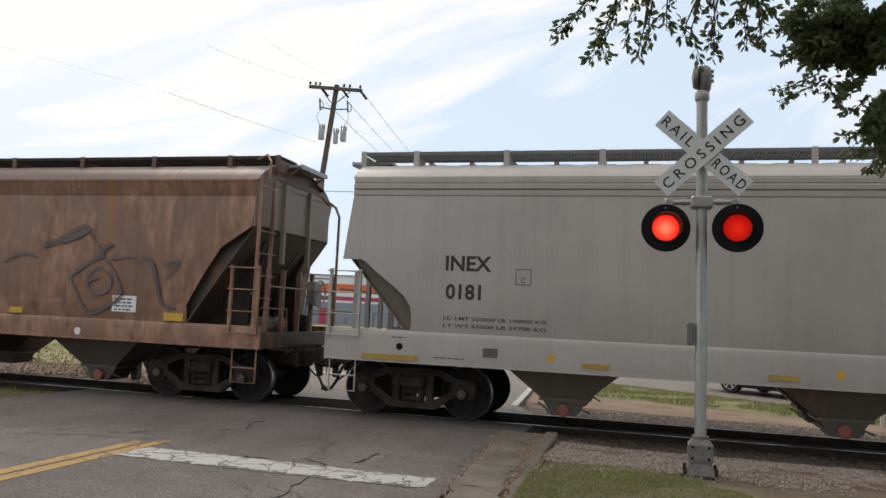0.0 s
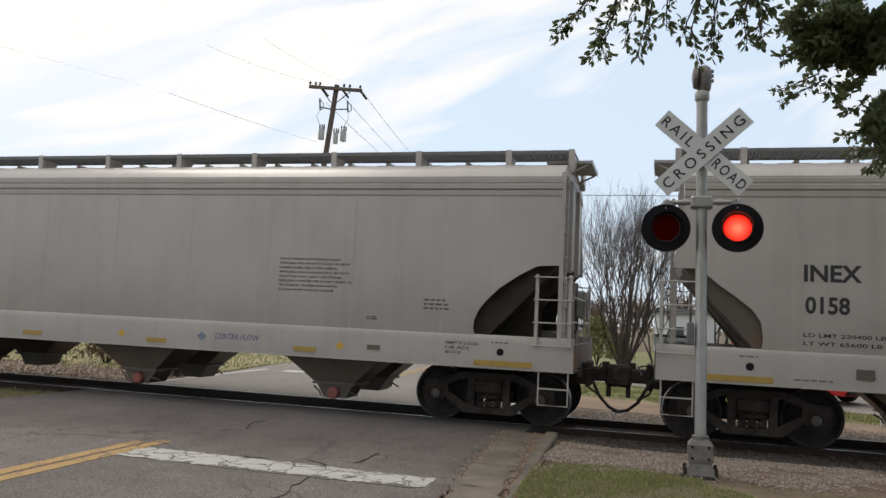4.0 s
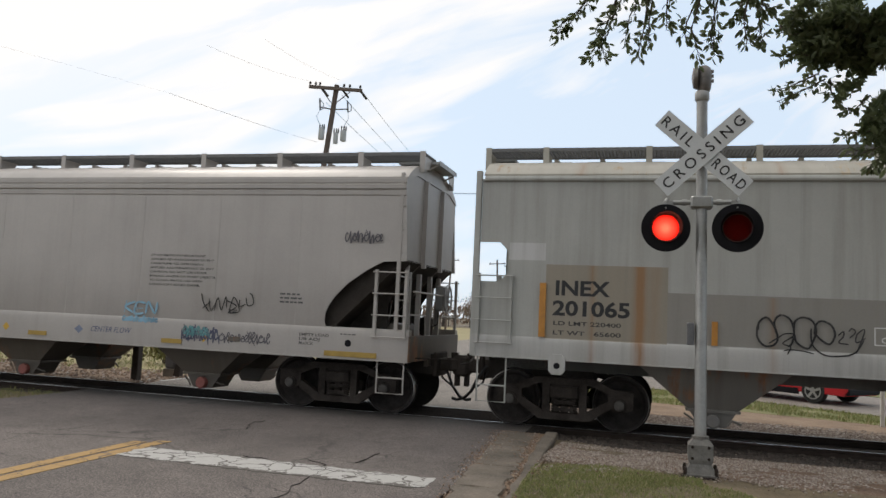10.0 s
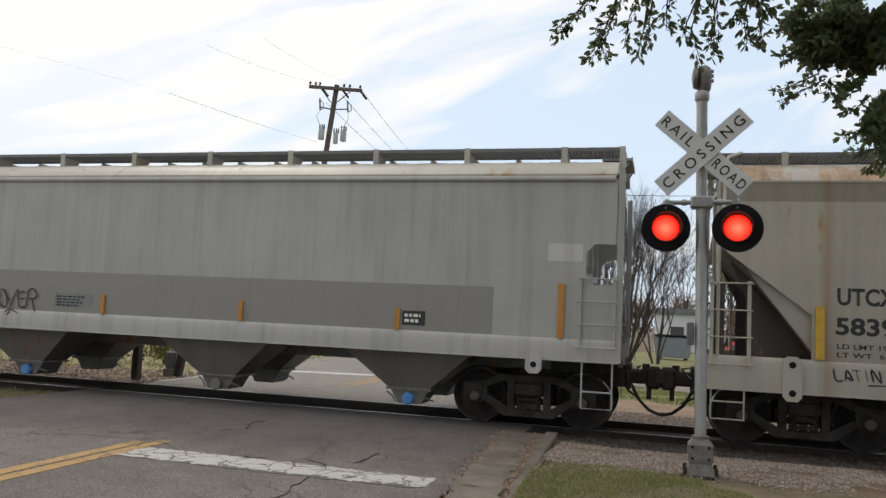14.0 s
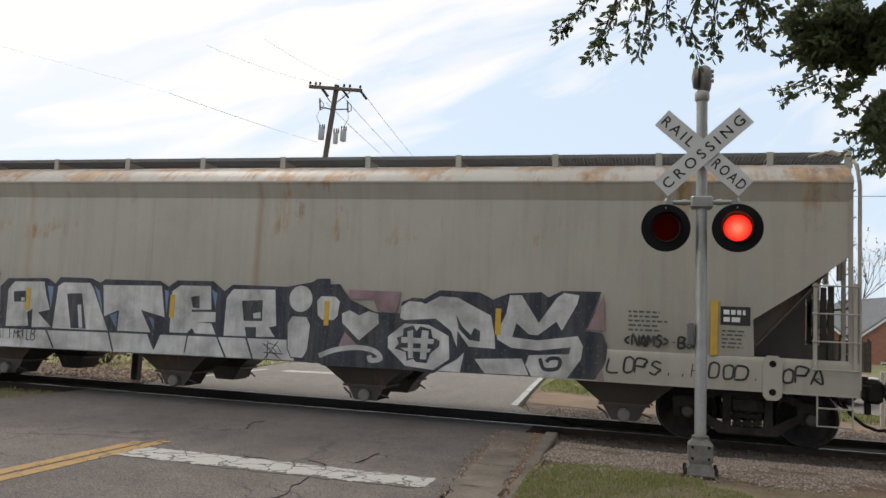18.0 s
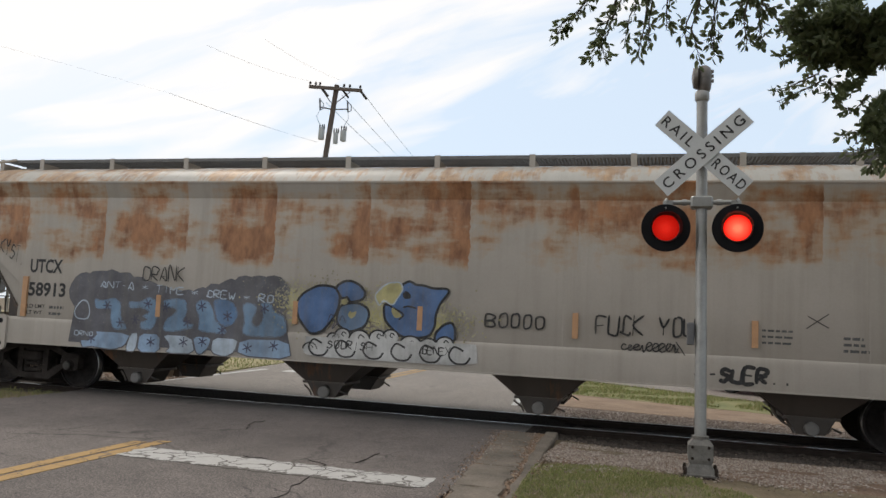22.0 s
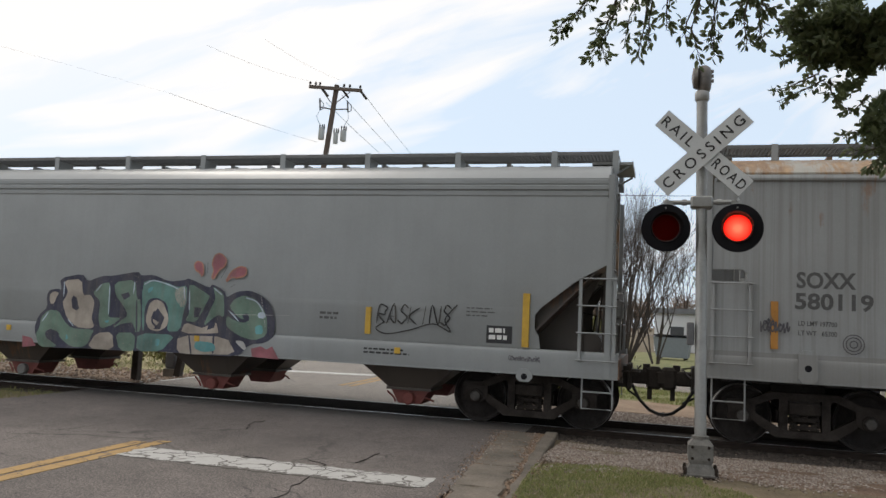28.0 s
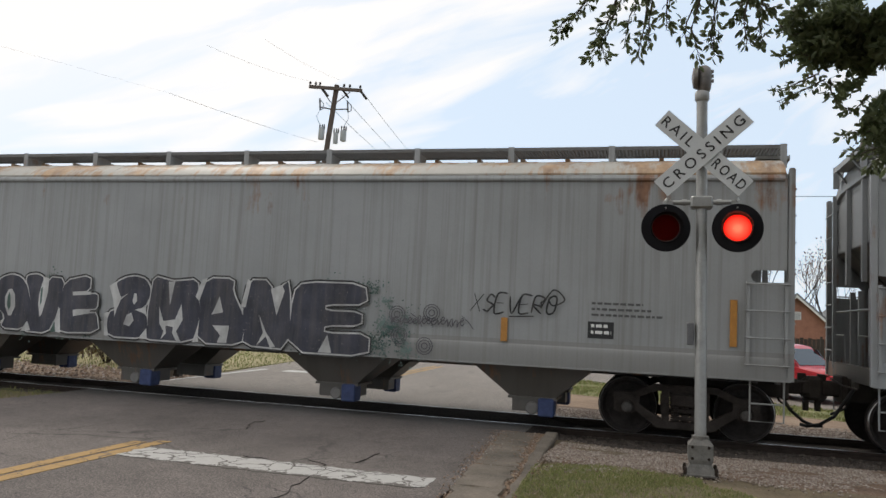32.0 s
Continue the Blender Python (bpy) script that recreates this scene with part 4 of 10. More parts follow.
# lights
ZA = 3.02
b = Build().box(-0.12, 0.12, -0.09, 0.08, ZA - 0.07, ZA + 0.07, bevel=0.02)
part("junction_box", b, M["galv"], mast)
FLAPS = []
for s in (-1, 1):
    b = Build()
    b.tube([(s * 0.1, -0.03, ZA), (s * 0.36, -0.03, ZA)], 0.026, 10)
    b.tube([(s * 0.16, -0.03, ZA), (s * 0.21, -0.03, ZA)], 0.036, 10)
    b.tube([(s * 0.36, -0.03, ZA + 0.03), (s * 0.385, -0.03, ZA + 0.0), (s * 0.39, -0.03, ZA - 0.07)], 0.034, 10)
    b.box(s * 0.36 - 0.05, s * 0.36 + 0.05, -0.06, 0.0, ZA - 0.035, ZA + 0.02)
    part("light_arm", b, M["galv"], mast)
    unit = tagged(new("flasher"), "round black flashing light unit with hood and red lens")
    unit.parent = mast
    unit.matrix_basis = pose(-0.385 if s < 0 else 0.372, -0.10, ZA - 0.295, 0, 0, 4 if s < 0 else -6)
    q = Matrix.Rotation(radians(90), 4, "X")
    b = Build().lathe([(0.152, 0.0), (0.268, 0.0), (0.268, 0.006), (0.262, 0.012), (0.152, 0.012), (0.152, 0.0)], 44, q)
    part("backboard", b, M["black"], unit, smooth=True)
    b = Build().lathe([(0.0, -0.42), (0.12, -0.42), (0.215, -0.36), (0.22, -0.004), (0.157, -0.004), (0.205, -0.03), (0.205, -0.35), (0.0, -0.40)], 28, q)
    part("housing", b, M["black"], unit, smooth=True)
    part("lens_ring", Build().lathe([(0.147, 0.006), (0.147, 0.022), (0.154, 0.026), (0.16, 0.012), (0.16, 0.006), (0.147, 0.006)], 36, q), M["lens_rim"], unit, "worn dull metal rim", smooth=True)
    # hood: long above and at one side, cut away below
    rows, n = [], 36
    for h in range(2):
        row = []
        for i in range(n):
            a = 2 * math.pi * i / n
            up = 0.5 + 0.5 * math.sin(a + 0.35)
            out = 0.012 + (0.25 * up ** 0.9 + 0.006 if h else 0)
            r = 0.162 + 0.008 * h
            row.append((r * math.cos(a), -out, r * math.sin(a) - 0.012 * h * up))
        rows.append(row)
    inner = [[(x * 0.972, yv, z * 0.972) for x, yv, z in row] for row in rows]
    b = Build()
    b.loft(rows, caps=False)
    b.loft(inner, caps=False)
    b.loft([rows[1], inner[1]], caps=False)
    part("hood", b, M["black"], unit, smooth=True)
    part("sighting_stud", Build().lathe([(0.0, 0.0), (0.008, 0.0), (0.008, 0.012), (0.0, 0.014)], 10, Matrix.Translation((0, -0.01, 0.225)) @ q), M["galv"], unit, "small bright stud")
    lens = part("lens", Build().lathe([(0.0, 0.026), (0.07, 0.022), (0.149, 0.004), (0.149, 0.0), (0.07, 0.016), (0.0, 0.02)], 32, q), M["lens"], unit, "red glass lens", smooth=True)
    lens.visible_shadow = False
    # a drum behind the lens carries the lamp at full glow, half glow, afterglow and out
    R = 0.15
    b = Build()
    for k in range(4):
        m4 = Matrix.Rotation(radians(90 * k), 4, "Z")
        b.add([m4 @ Vector(p) for p in ((-R, -R, -R), (R, -R, -R), (R, -R, R), (-R, -R, R))], [(0, 1, 2, 3)])
    drum = part("lamp_drum", b, [M["lamp_lit"], M["lamp_half"], M["lamp_after"], M["lamp_dark"]], unit, "lamp behind the lens")
    for k, p in enumerate(drum.data.polygons):
        p.material_index = k
    drum.location = (0, 0.19, 0)
    FLAPS.append((s, drum))
b = Build().box(-0.15, -0.07, -0.06, 0.06, 1.43, 1.68, bevel=0.012)
part("control_box", b, M["galv_dark"], mast)

# ---- utility pole ----
pole = thing("utility_pole", "leaning brown wooden utility pole with crossarm and grey transformers", "utility pole", m=pose(-16.15, 18.9, 0, -1.0, 0, 0))
top = Vector((1.46, -0.42, 12.15))
part("pole", Build().tube([(0, 0, -0.3), tuple(top)], 0.155, 12, r2=0.115), M["pole_wood"], pole)
d = Vector((0.965, 0.265, -0.03))
side = Vector((-0.265, 0.965, 0))
arm_c = top + Vector((0, 0, -0.22)) + side * -0.16
arm = Build()
a0, a1 = arm_c - d * 1.25, arm_c + d * 1.2
arm.loft([[p + side * -0.06 + Vector((0, 0, -0.07)), p + side * 0.06 + Vector((0, 0, -0.07)), p + side * 0.06 + Vector((0, 0, 0.07)), p + side * -0.06 + Vector((0, 0, 0.07))] for p in (a0, a1)])
part("crossarm", arm, M["pole_wood"], pole)
for s in (-1, 1):
    part("brace", Build().tube([arm_c + d * s * 0.75, top + Vector((-0.1, 0, -1.0)) + side * -0.16], 0.022, 6), M["pole_wood"], pole)
for k in (-1.2, -0.95, -0.75, 0.35, 0.62, 1.1):
    p = arm_c + d * k
    part("insulator", Build().lathe([(0.02, 0.05), (0.02, 0.12), (0.06, 0.13), (0.05, 0.17), (0.065, 0.18), (0.03, 0.25)], 10, Matrix.Translation(p)), M["steel_dark"], pole)
for k in (-0.62, 0.32, 1.15):
    p = arm_c + d * k
    part("strain_insulator", Build().tube([p + Vector((0, 0, -0.06)), p + Vector((0.16, 0.3, -0.32))], 0.05, 8), M["steel_dark"], pole)
for k in (-0.62, 0.66):
    p = top + d * k + Vector((-0.14, 0, -0.98))
    q2 = Build().tube([p + Vector((0, 0, 0.3)), p + Vector((0.06, 0, -0.25))], 0.035, 6)
    q2.tube([p + Vector((0, 0, 0.25)), p + d * 0.18 + Vector((0, 0, 0.1)), p + d * 0.2 + Vector((0, 0, -0.15)), p + Vector((0.05, 0, -0.25))], 0.02, 5)
    q2.tube([p + Vector((0.03, 0, -0.1)), top + Vector((-0.14, 0, -1.15))], 0.03, 6)
    part("fuse_cutout", q2, M["steel_dark"], pole)
    path = [p + Vector((0.05, 0, -0.25)), p + d * 0.1 * (1 if k > 0 else -1) + Vector((0, 0, -0.55)), p + d * -0.1 * (1 if k > 0 else -1) + Vector((0, 0, -0.95))]
    part("lead", Build().tube(path, 0.012, 5), M["wire"], pole)
for k, r in ((-0.30, 0.14), (0.36, 0.11), (0.70, 0.14)):
    p = top + d * k + side * -0.22 + Vector((-0.28, 0.07, -2.36 if r > 0.12 else -2.5))
    t = Build().lathe([(0.0, -0.26), (r * 0.9, -0.26), (r, -0.23), (r, 0.2), (r * 0.9, 0.24), (0.04, 0.26)], 14, Matrix.Translation(p))
    can = part("transformer", t, M["porcelain"], pole, "grey cylindrical transformer", smooth=True)
    for s in (-0.09, 0.02, 0.11):
        part("bushing", Build().lathe([(0.03, 0.23), (0.04, 0.29), (0.03, 0.33), (0.04, 0.38), (0.015, 0.47)], 8, Matrix.Translation(p + d * s)), M["steel_dark"], can)


def wire(p, q, sag, name="power_line", label="thin dark overhead power line", r=0.018):
    p, q = Vector(p), Vector(q)
    pts = [p.lerp(q, k / 14) - Vector((0, 0, sag * 4 * (k / 14) * (1 - k / 14))) for k in range(15)]
    return tagged(part(name, Build().tube(pts, r, 5), M["wire"]), label, "cable", "overhead wires")


for p in ((-13.52, 18.6, 11.95), (-14.3, 18.4, 11.6), (-14.95, 18.2, 11.2)):
    wire(p, (p[0] - 6.5, p[1] + 30.0, p[2] + 2.6), 0.12, r=0.012)
wire((-15.3, 18.35, 9.4), (-12.13, 2.71, 7.05), 0.05, r=0.005)
wire((-12.13, 2.71, 7.05), (-9.5, -12.0, 4.6), 0.0, r=0.0012)
wire((-15.7, 17.95, 12.15), (-11.26, 2.85, 8.3), 0.1, r=0.003)
wire((-14.4, 18.2, 12.25), (-11.4, 6.0, 9.6), 0.1, r=0.003)
wire((-60, 16.0, 8.2), (60, 48.0, 13.0), 1.4, r=0.02)


# ---- trees ----
def grow(b, p, d, length, r, level, rng, spread=0.5, tips=None, up=0.05):
    """Adds a limb and its branches; collects the tips."""
    pts, q, dd = [p], Vector(p), Vector(d).normalized()
    for k in range(3):
        dd = (dd + Vector((rng.uniform(-1, 1), rng.uniform(-1, 1), rng.uniform(-0.6, 1))) * 0.16 + Vector((0, 0, up))).normalized()
        q = q + dd * length / 3
        pts.append(tuple(q))
    b.tube(pts, r, 5 if level < 2 else 4 if level < 3 else 3, caps=False, r2=r * 0.55)
    if level == 0 or r < 0.004:
        if tips is not None:
            tips.append((q.copy(), dd.copy()))
        return
    for k in range(rng.choice((2, 3, 3))):
        s = Vector((rng.uniform(-1, 1), rng.uniform(-1, 1), rng.uniform(-0.3, 0.9)))
        at = Vector(pts[rng.choice((2, 3, 3))])
        grow(b, tuple(at), dd + s * spread, length * rng.uniform(0.6, 0.85), r * 0.55, level - 1, rng, spread, tips, up)


def leaf_at(b, p, d, size, rng):
    """One folded leaf of six corners."""
    d = (Vector(d) + Vector((rng.uniform(-1, 1), rng.uniform(-1, 1), rng.uniform(-1, 1))) * 0.9).normalized()
    s = d.cross(Vector((rng.uniform(-1, 1), rng.uniform(-1, 1), rng.uniform(-1, 1))))
    if s.length < 0.05:
        s = d.cross(Vector((0.3, 0.5, 1)))
    s.normalize()
    n = d.cross(s) * size * 0.08
    w = size * 0.2
    p = Vector(p)
    b.add([p, p + d * size * 0.3 + s * w + n, p + d * size * 0.7 + s * w * 0.95 + n, p + d * size, p + d * size * 0.7 - s * w * 0.95 + n, p + d * size * 0.3 - s * w + n, p + d * size * 0.5], [(0, 1, 6), (1, 2, 6), (2, 3, 6), (3, 4, 6), (4, 5, 6), (5, 0, 6)])


def bare_tree(name, label, base, stems, height, r, levels, seed, lean=0.35, mat="twig", leaf=None, leaf_size=0.1, per_tip=0, spread=0.5):
    rng = random.Random(seed)
    t = thing(name, label, "tree", m=pose(*base))
    tips = []
    for k in range(stems):
        a = 2 * math.pi * k / stems + rng.uniform(-0.4, 0.4)
        b = Build()
        d = Vector((math.cos(a) * lean, math.sin(a) * lean, 1)) if stems > 1 else Vector((0.05, 0, 1))
        grow(b, (0.12 * math.cos(a) * (stems > 1), 0.12 * math.sin(a) * (stems > 1), -0.2), d, height * 0.36, r, levels, rng, spread, tips)
        part("trunk", b, M[mat], t, "forking trunk and bare branches")
    if per_tip:
        b = Build()
        for p, d in tips:
            for _ in range(per_tip):
                q = p + Vector((rng.gauss(0, 1), rng.gauss(0, 1), rng.gauss(0, 1))) * leaf_size * (1.6 if leaf_size < 0.3 else 2.8)
                leaf_at(b, q, d, leaf_size * rng.uniform(0.6, 1.3), rng)
        part("crown", b, M[leaf], t)
    return t


bare_tree("crepe_myrtle", "many-stemmed bare tree with fine grey twigs", (-1.60, 21.3, 0), 20, 6.9, 0.06, 5, 11, 0.36, spread=0.55)
bare_tree("crepe_myrtle", "small bare tree beside the drive", (-0.3, 26.5, 0), 5, 6.0, 0.06, 5, 15, 0.4, spread=0.6)
for k, (x, y, h, s) in enumerate(((5.1, 52, 8.6, 21), (7.6, 57, 8.2, 22), (10.4, 60, 8.6, 23), (13.5, 56, 8.2, 24), (3.2, 58, 7.4, 25))):
    bare_tree("roadside_tree", "bare winter tree with a few brown leaves", (x, y, 0), 2, h, 0.13, 5, s, 0.25, leaf="autumn", leaf_size=0.22, per_tip=1, spread=0.5)
bare_tree("roadside_tree", "tree with russet autumn foliage", (5.2, 44, 0), 3, 3.3, 0.07, 4, 31, 0.5, leaf="autumn", leaf_size=0.2, per_tip=9, spread=0.7)
bare_tree("evergreen_tree", "dark evergreen with dense foliage", (3.9, 46, 0), 3, 6.8, 0.1, 4, 33, 0.3, leaf="leaf", leaf_size=0.22, per_tip=10, spread=0.6)
for k, (x, y, h, s) in enumerate(((-19.6, 120, 5.2, 41), (-23.5, 118, 5.6, 42), (-16.5, 124, 5.0, 43), (-27, 126, 5, 44), (-33, 130, 5, 45), (-12, 128, 5.2, 46), (-5, 125, 6, 47), (3, 120, 6, 48))):
    bare_tree("roadside_tree", "distant tree with brown winter foliage", (x, y, 0), 4, h, 0.16, 4, s, 0.5, leaf="far_leaf", leaf_size=0.3, per_tip=13, spread=0.7)


# brown winter woods along the horizon
rng = random.Random(91)
wood, bole = Build(), Build()
for _ in range(7000):
    x = rng.uniform(-95, 70)
    if -25.5 < x < -18.5:
        continue
    y = 150 + rng.uniform(-5, 12) + 0.25 * (x + 20)
    top = 4.2 + 2.6 * noise.noise((x * 0.13, 0.0, 2.0)) + 1.2 * noise.noise((x * 0.6, 0.0, 5.0))
    leaf_at(wood, (x, y, top * rng.random() ** 0.7), (0, 0, 1), rng.uniform(0.5, 1.1), rng)
for k in range(90):
    x = rng.uniform(-95, 70)
    y = 150 + 0.25 * (x + 20) - 6
    if -25.5 < x < -18.5:
        continue
    h = rng.uniform(3.5, 7.5)
    bole.tube([(x, y, -0.2), (x + rng.uniform(-0.3, 0.3), y, h * 0.5), (x + rng.uniform(-0.8, 0.8), y, h)], 0.14, 4, r2=0.03)
tagged(part("far_woods", wood, M["far_leaf"]), "brown leafless woods along the horizon", "woods", kind="stuff")
tagged(part("far_trunks", bole, M["twig"]), "bare grey trunks before the far woods", "woods", kind="stuff")


def shrub(base, r, h, n, seed, mat, label):
    rng = random.Random(seed)
    t = thing("shrub", label, "shrub", m=pose(*base))
    b, st = Build(), Build()
    for k in range(14):
        a = rng.uniform(0, 6.28)
        st.tube([(0, 0, -0.1), (math.cos(a) * r * 0.4, math.sin(a) * r * 0.4, h * 0.5), (math.cos(a) * r * 0.8, math.sin(a) * r * 0.8, h * rng.uniform(0.7, 1))], 0.018, 4, r2=0.006)
    for _ in range(n):
        z = rng.uniform(0.08, 1) ** 0.8
        a, q = rng.uniform(0, 6.28), r * math.sqrt(rng.random()) * (1.1 - 0.6 * z * z)
        q *= 1 + 0.3 * math.sin(a * 3 + z * 5)
        leaf_at(b, (math.cos(a) * q, math.sin(a) * q, z * h), (0, 0, 1), rng.uniform(0.1, 0.2), rng)
    part("stems", st, M["twig"], t)
    part("foliage", b, M[mat], t)
    return t


shrub((-2.75, 21.4, 0), 0.75, 2.0, 1500, 51, "shrub", "loose yellow-green shrub under the bare tree")
shrub((-1.9, 22.6, 0), 0.6, 1.3, 700, 52, "shrub", "low yellowing shrub beside the drive")
shrub((-15.6, 5.6, -0.05), 0.8, 0.85, 500, 53, "twig_stuff", "brown weed clump beside the track")
shrub((-14.3, 6.6, -0.05), 0.7, 0.8, 600, 54, "shrub", "green weed clump beside the track")

# ---- the oak that reaches over the roadside ----
rng = random.Random(77)
oak = thing("oak_tree", "evergreen oak with dark glossy leaves reaching over the verge", "tree", m=pose(5.6, -12.2, 0))
O = Vector((5.6, -12.2, 0))
tb = Build()
tb.tube([(0, 0, -0.3), (0.05, 0.05, 0.4), (-0.05, 0.1, 1.8), (-0.2, 0.3, 3.2)], 0.34, 12, r2=0.24)
part("trunk", tb, M["bark"], oak)
limbs = [[(-0.2, 0.3, 3.1), (-1.6, 1.6, 3.9), (-3.2, 2.8, 4.5), (-4.6, 3.3, 4.75), (-5.9, 3.4, 4.7)], [(-0.2, 0.3, 3.1), (-1.5, -0.6, 4.6), (-3.6, -1.8, 6.0), (-5.8, -2.6, 7.0)], [(-0.2, 0.3, 3.1), (0.6, 1.6, 4.8), (1.2, 3.0, 6.4)], [(-0.2, 0.3, 3.1), (0.9, -1.4, 4.8), (1.6, -3.2, 6.4)], [(-0.2, 0.3, 3.1), (1.4, 2.2, 4.9), (2.4, 4.8, 6.2), (3.3, 7.6, 6.7)], [(-1.6, 1.6, 3.9), (-2.8, 2.9, 4.6), (-3.9, 3.9, 4.75), (-4.4, 4.2, 4.75)]]
for l in limbs:
    part("limb", Build().tube(l, 0.15, 8, r2=0.03), M["bark"], oak)
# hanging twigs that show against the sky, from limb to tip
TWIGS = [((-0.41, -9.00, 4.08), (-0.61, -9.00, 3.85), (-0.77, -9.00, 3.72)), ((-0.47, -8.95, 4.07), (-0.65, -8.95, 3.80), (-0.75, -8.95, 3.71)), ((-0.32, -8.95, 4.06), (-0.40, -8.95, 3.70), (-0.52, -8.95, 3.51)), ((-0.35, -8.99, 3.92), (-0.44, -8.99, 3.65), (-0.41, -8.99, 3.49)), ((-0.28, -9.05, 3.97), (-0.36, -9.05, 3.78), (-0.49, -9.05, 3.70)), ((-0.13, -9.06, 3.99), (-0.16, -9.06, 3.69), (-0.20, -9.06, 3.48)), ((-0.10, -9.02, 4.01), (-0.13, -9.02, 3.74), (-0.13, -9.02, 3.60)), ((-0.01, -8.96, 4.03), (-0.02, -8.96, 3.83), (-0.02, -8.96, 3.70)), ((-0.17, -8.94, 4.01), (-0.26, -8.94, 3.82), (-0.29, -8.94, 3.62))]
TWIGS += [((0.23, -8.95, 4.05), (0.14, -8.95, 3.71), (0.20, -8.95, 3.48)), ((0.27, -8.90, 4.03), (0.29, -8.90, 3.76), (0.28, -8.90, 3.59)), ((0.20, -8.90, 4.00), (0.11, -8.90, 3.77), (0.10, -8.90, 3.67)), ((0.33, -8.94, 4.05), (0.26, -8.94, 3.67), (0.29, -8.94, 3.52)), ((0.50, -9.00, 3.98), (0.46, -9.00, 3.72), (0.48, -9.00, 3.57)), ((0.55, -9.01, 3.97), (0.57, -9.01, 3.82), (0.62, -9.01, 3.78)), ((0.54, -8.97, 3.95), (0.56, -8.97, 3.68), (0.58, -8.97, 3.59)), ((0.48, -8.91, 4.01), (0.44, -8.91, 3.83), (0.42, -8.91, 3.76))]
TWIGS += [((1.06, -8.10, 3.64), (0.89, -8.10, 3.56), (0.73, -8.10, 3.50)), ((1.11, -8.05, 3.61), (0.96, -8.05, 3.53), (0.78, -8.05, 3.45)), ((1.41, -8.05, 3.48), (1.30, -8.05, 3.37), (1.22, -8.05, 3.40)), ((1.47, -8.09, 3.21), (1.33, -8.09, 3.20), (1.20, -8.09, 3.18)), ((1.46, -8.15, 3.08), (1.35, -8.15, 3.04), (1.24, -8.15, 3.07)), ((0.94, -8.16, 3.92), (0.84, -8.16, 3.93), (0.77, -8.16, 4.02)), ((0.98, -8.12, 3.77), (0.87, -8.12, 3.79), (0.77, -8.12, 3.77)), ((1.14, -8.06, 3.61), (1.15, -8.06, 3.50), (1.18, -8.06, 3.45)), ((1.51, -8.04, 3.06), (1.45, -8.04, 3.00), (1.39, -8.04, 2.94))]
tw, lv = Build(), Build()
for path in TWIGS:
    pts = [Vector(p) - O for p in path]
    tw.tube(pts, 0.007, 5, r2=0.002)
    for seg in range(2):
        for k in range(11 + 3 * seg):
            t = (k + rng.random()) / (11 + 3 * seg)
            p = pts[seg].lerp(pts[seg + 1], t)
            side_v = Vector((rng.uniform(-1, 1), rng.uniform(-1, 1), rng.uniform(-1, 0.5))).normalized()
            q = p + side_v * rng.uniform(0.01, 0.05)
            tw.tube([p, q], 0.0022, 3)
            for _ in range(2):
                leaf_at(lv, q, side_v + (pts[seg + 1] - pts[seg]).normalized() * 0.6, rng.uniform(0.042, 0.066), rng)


def mass(centre, rad, n, size, lumps=9):
    blobs = [(Vector((rng.gauss(0, 0.45), rng.gauss(0, 0.45), rng.gauss(0, 0.45))), rng.uniform(0.25, 0.5)) for _ in range(lumps)]
    made = 0
    while made < n:
        c, r = rng.choice(blobs)
        v = Vector((rng.gauss(0, 1), rng.gauss(0, 1), rng.gauss(0, 1))).normalized() * r * rng.random() ** 0.4
        p = c + v
        q = Vector((p.x * rad[0], p.y * rad[1], p.z * rad[2])) + Vector(centre)
        leaf_at(lv, q - O, v, size * rng.uniform(0.7, 1.3), rng)
        made += 1


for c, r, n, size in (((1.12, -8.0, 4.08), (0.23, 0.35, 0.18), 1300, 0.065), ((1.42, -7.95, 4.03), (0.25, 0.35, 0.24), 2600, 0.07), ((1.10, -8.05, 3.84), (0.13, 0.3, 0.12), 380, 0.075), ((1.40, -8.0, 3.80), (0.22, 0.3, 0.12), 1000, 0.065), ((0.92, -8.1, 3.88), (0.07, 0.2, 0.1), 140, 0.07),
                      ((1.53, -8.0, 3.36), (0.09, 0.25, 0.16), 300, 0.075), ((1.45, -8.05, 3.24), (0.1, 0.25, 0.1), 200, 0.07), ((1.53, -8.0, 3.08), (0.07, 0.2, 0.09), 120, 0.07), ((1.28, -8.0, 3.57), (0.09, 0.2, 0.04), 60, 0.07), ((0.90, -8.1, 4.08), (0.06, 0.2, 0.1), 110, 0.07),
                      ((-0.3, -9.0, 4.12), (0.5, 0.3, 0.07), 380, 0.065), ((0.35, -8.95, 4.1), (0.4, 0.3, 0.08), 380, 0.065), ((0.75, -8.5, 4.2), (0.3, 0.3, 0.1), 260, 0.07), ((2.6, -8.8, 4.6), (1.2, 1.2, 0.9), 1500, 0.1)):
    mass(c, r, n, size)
# the rest of the crown, unseen above and behind, added to block sky light
for c, r, n, s in (((2.4, -11.6, 6.2), (3.6, 3.0, 1.5), 3000, 0.26), ((5.4, -12.4, 6.8), (3.4, 3.6, 2.6), 3200, 0.26), ((-1.0, -14.6, 6.8), (3.4, 3.0, 1.7), 2600, 0.26), ((2.0, -16.0, 6.0), (4.0, 3.2, 2.4), 3000, 0.26), ((-1.5, -18.5, 5.5), (4.0, 2.4, 2.8), 2600, 0.28), ((8.0, -7.5, 6.6), (2.6, 2.8, 1.9), 3600, 0.28), ((9.0, -4.0, 6.8), (2.4, 2.4, 1.8), 2600, 0.28)):
    mass(c, r, n, s, 14)
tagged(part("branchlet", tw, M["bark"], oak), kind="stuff")
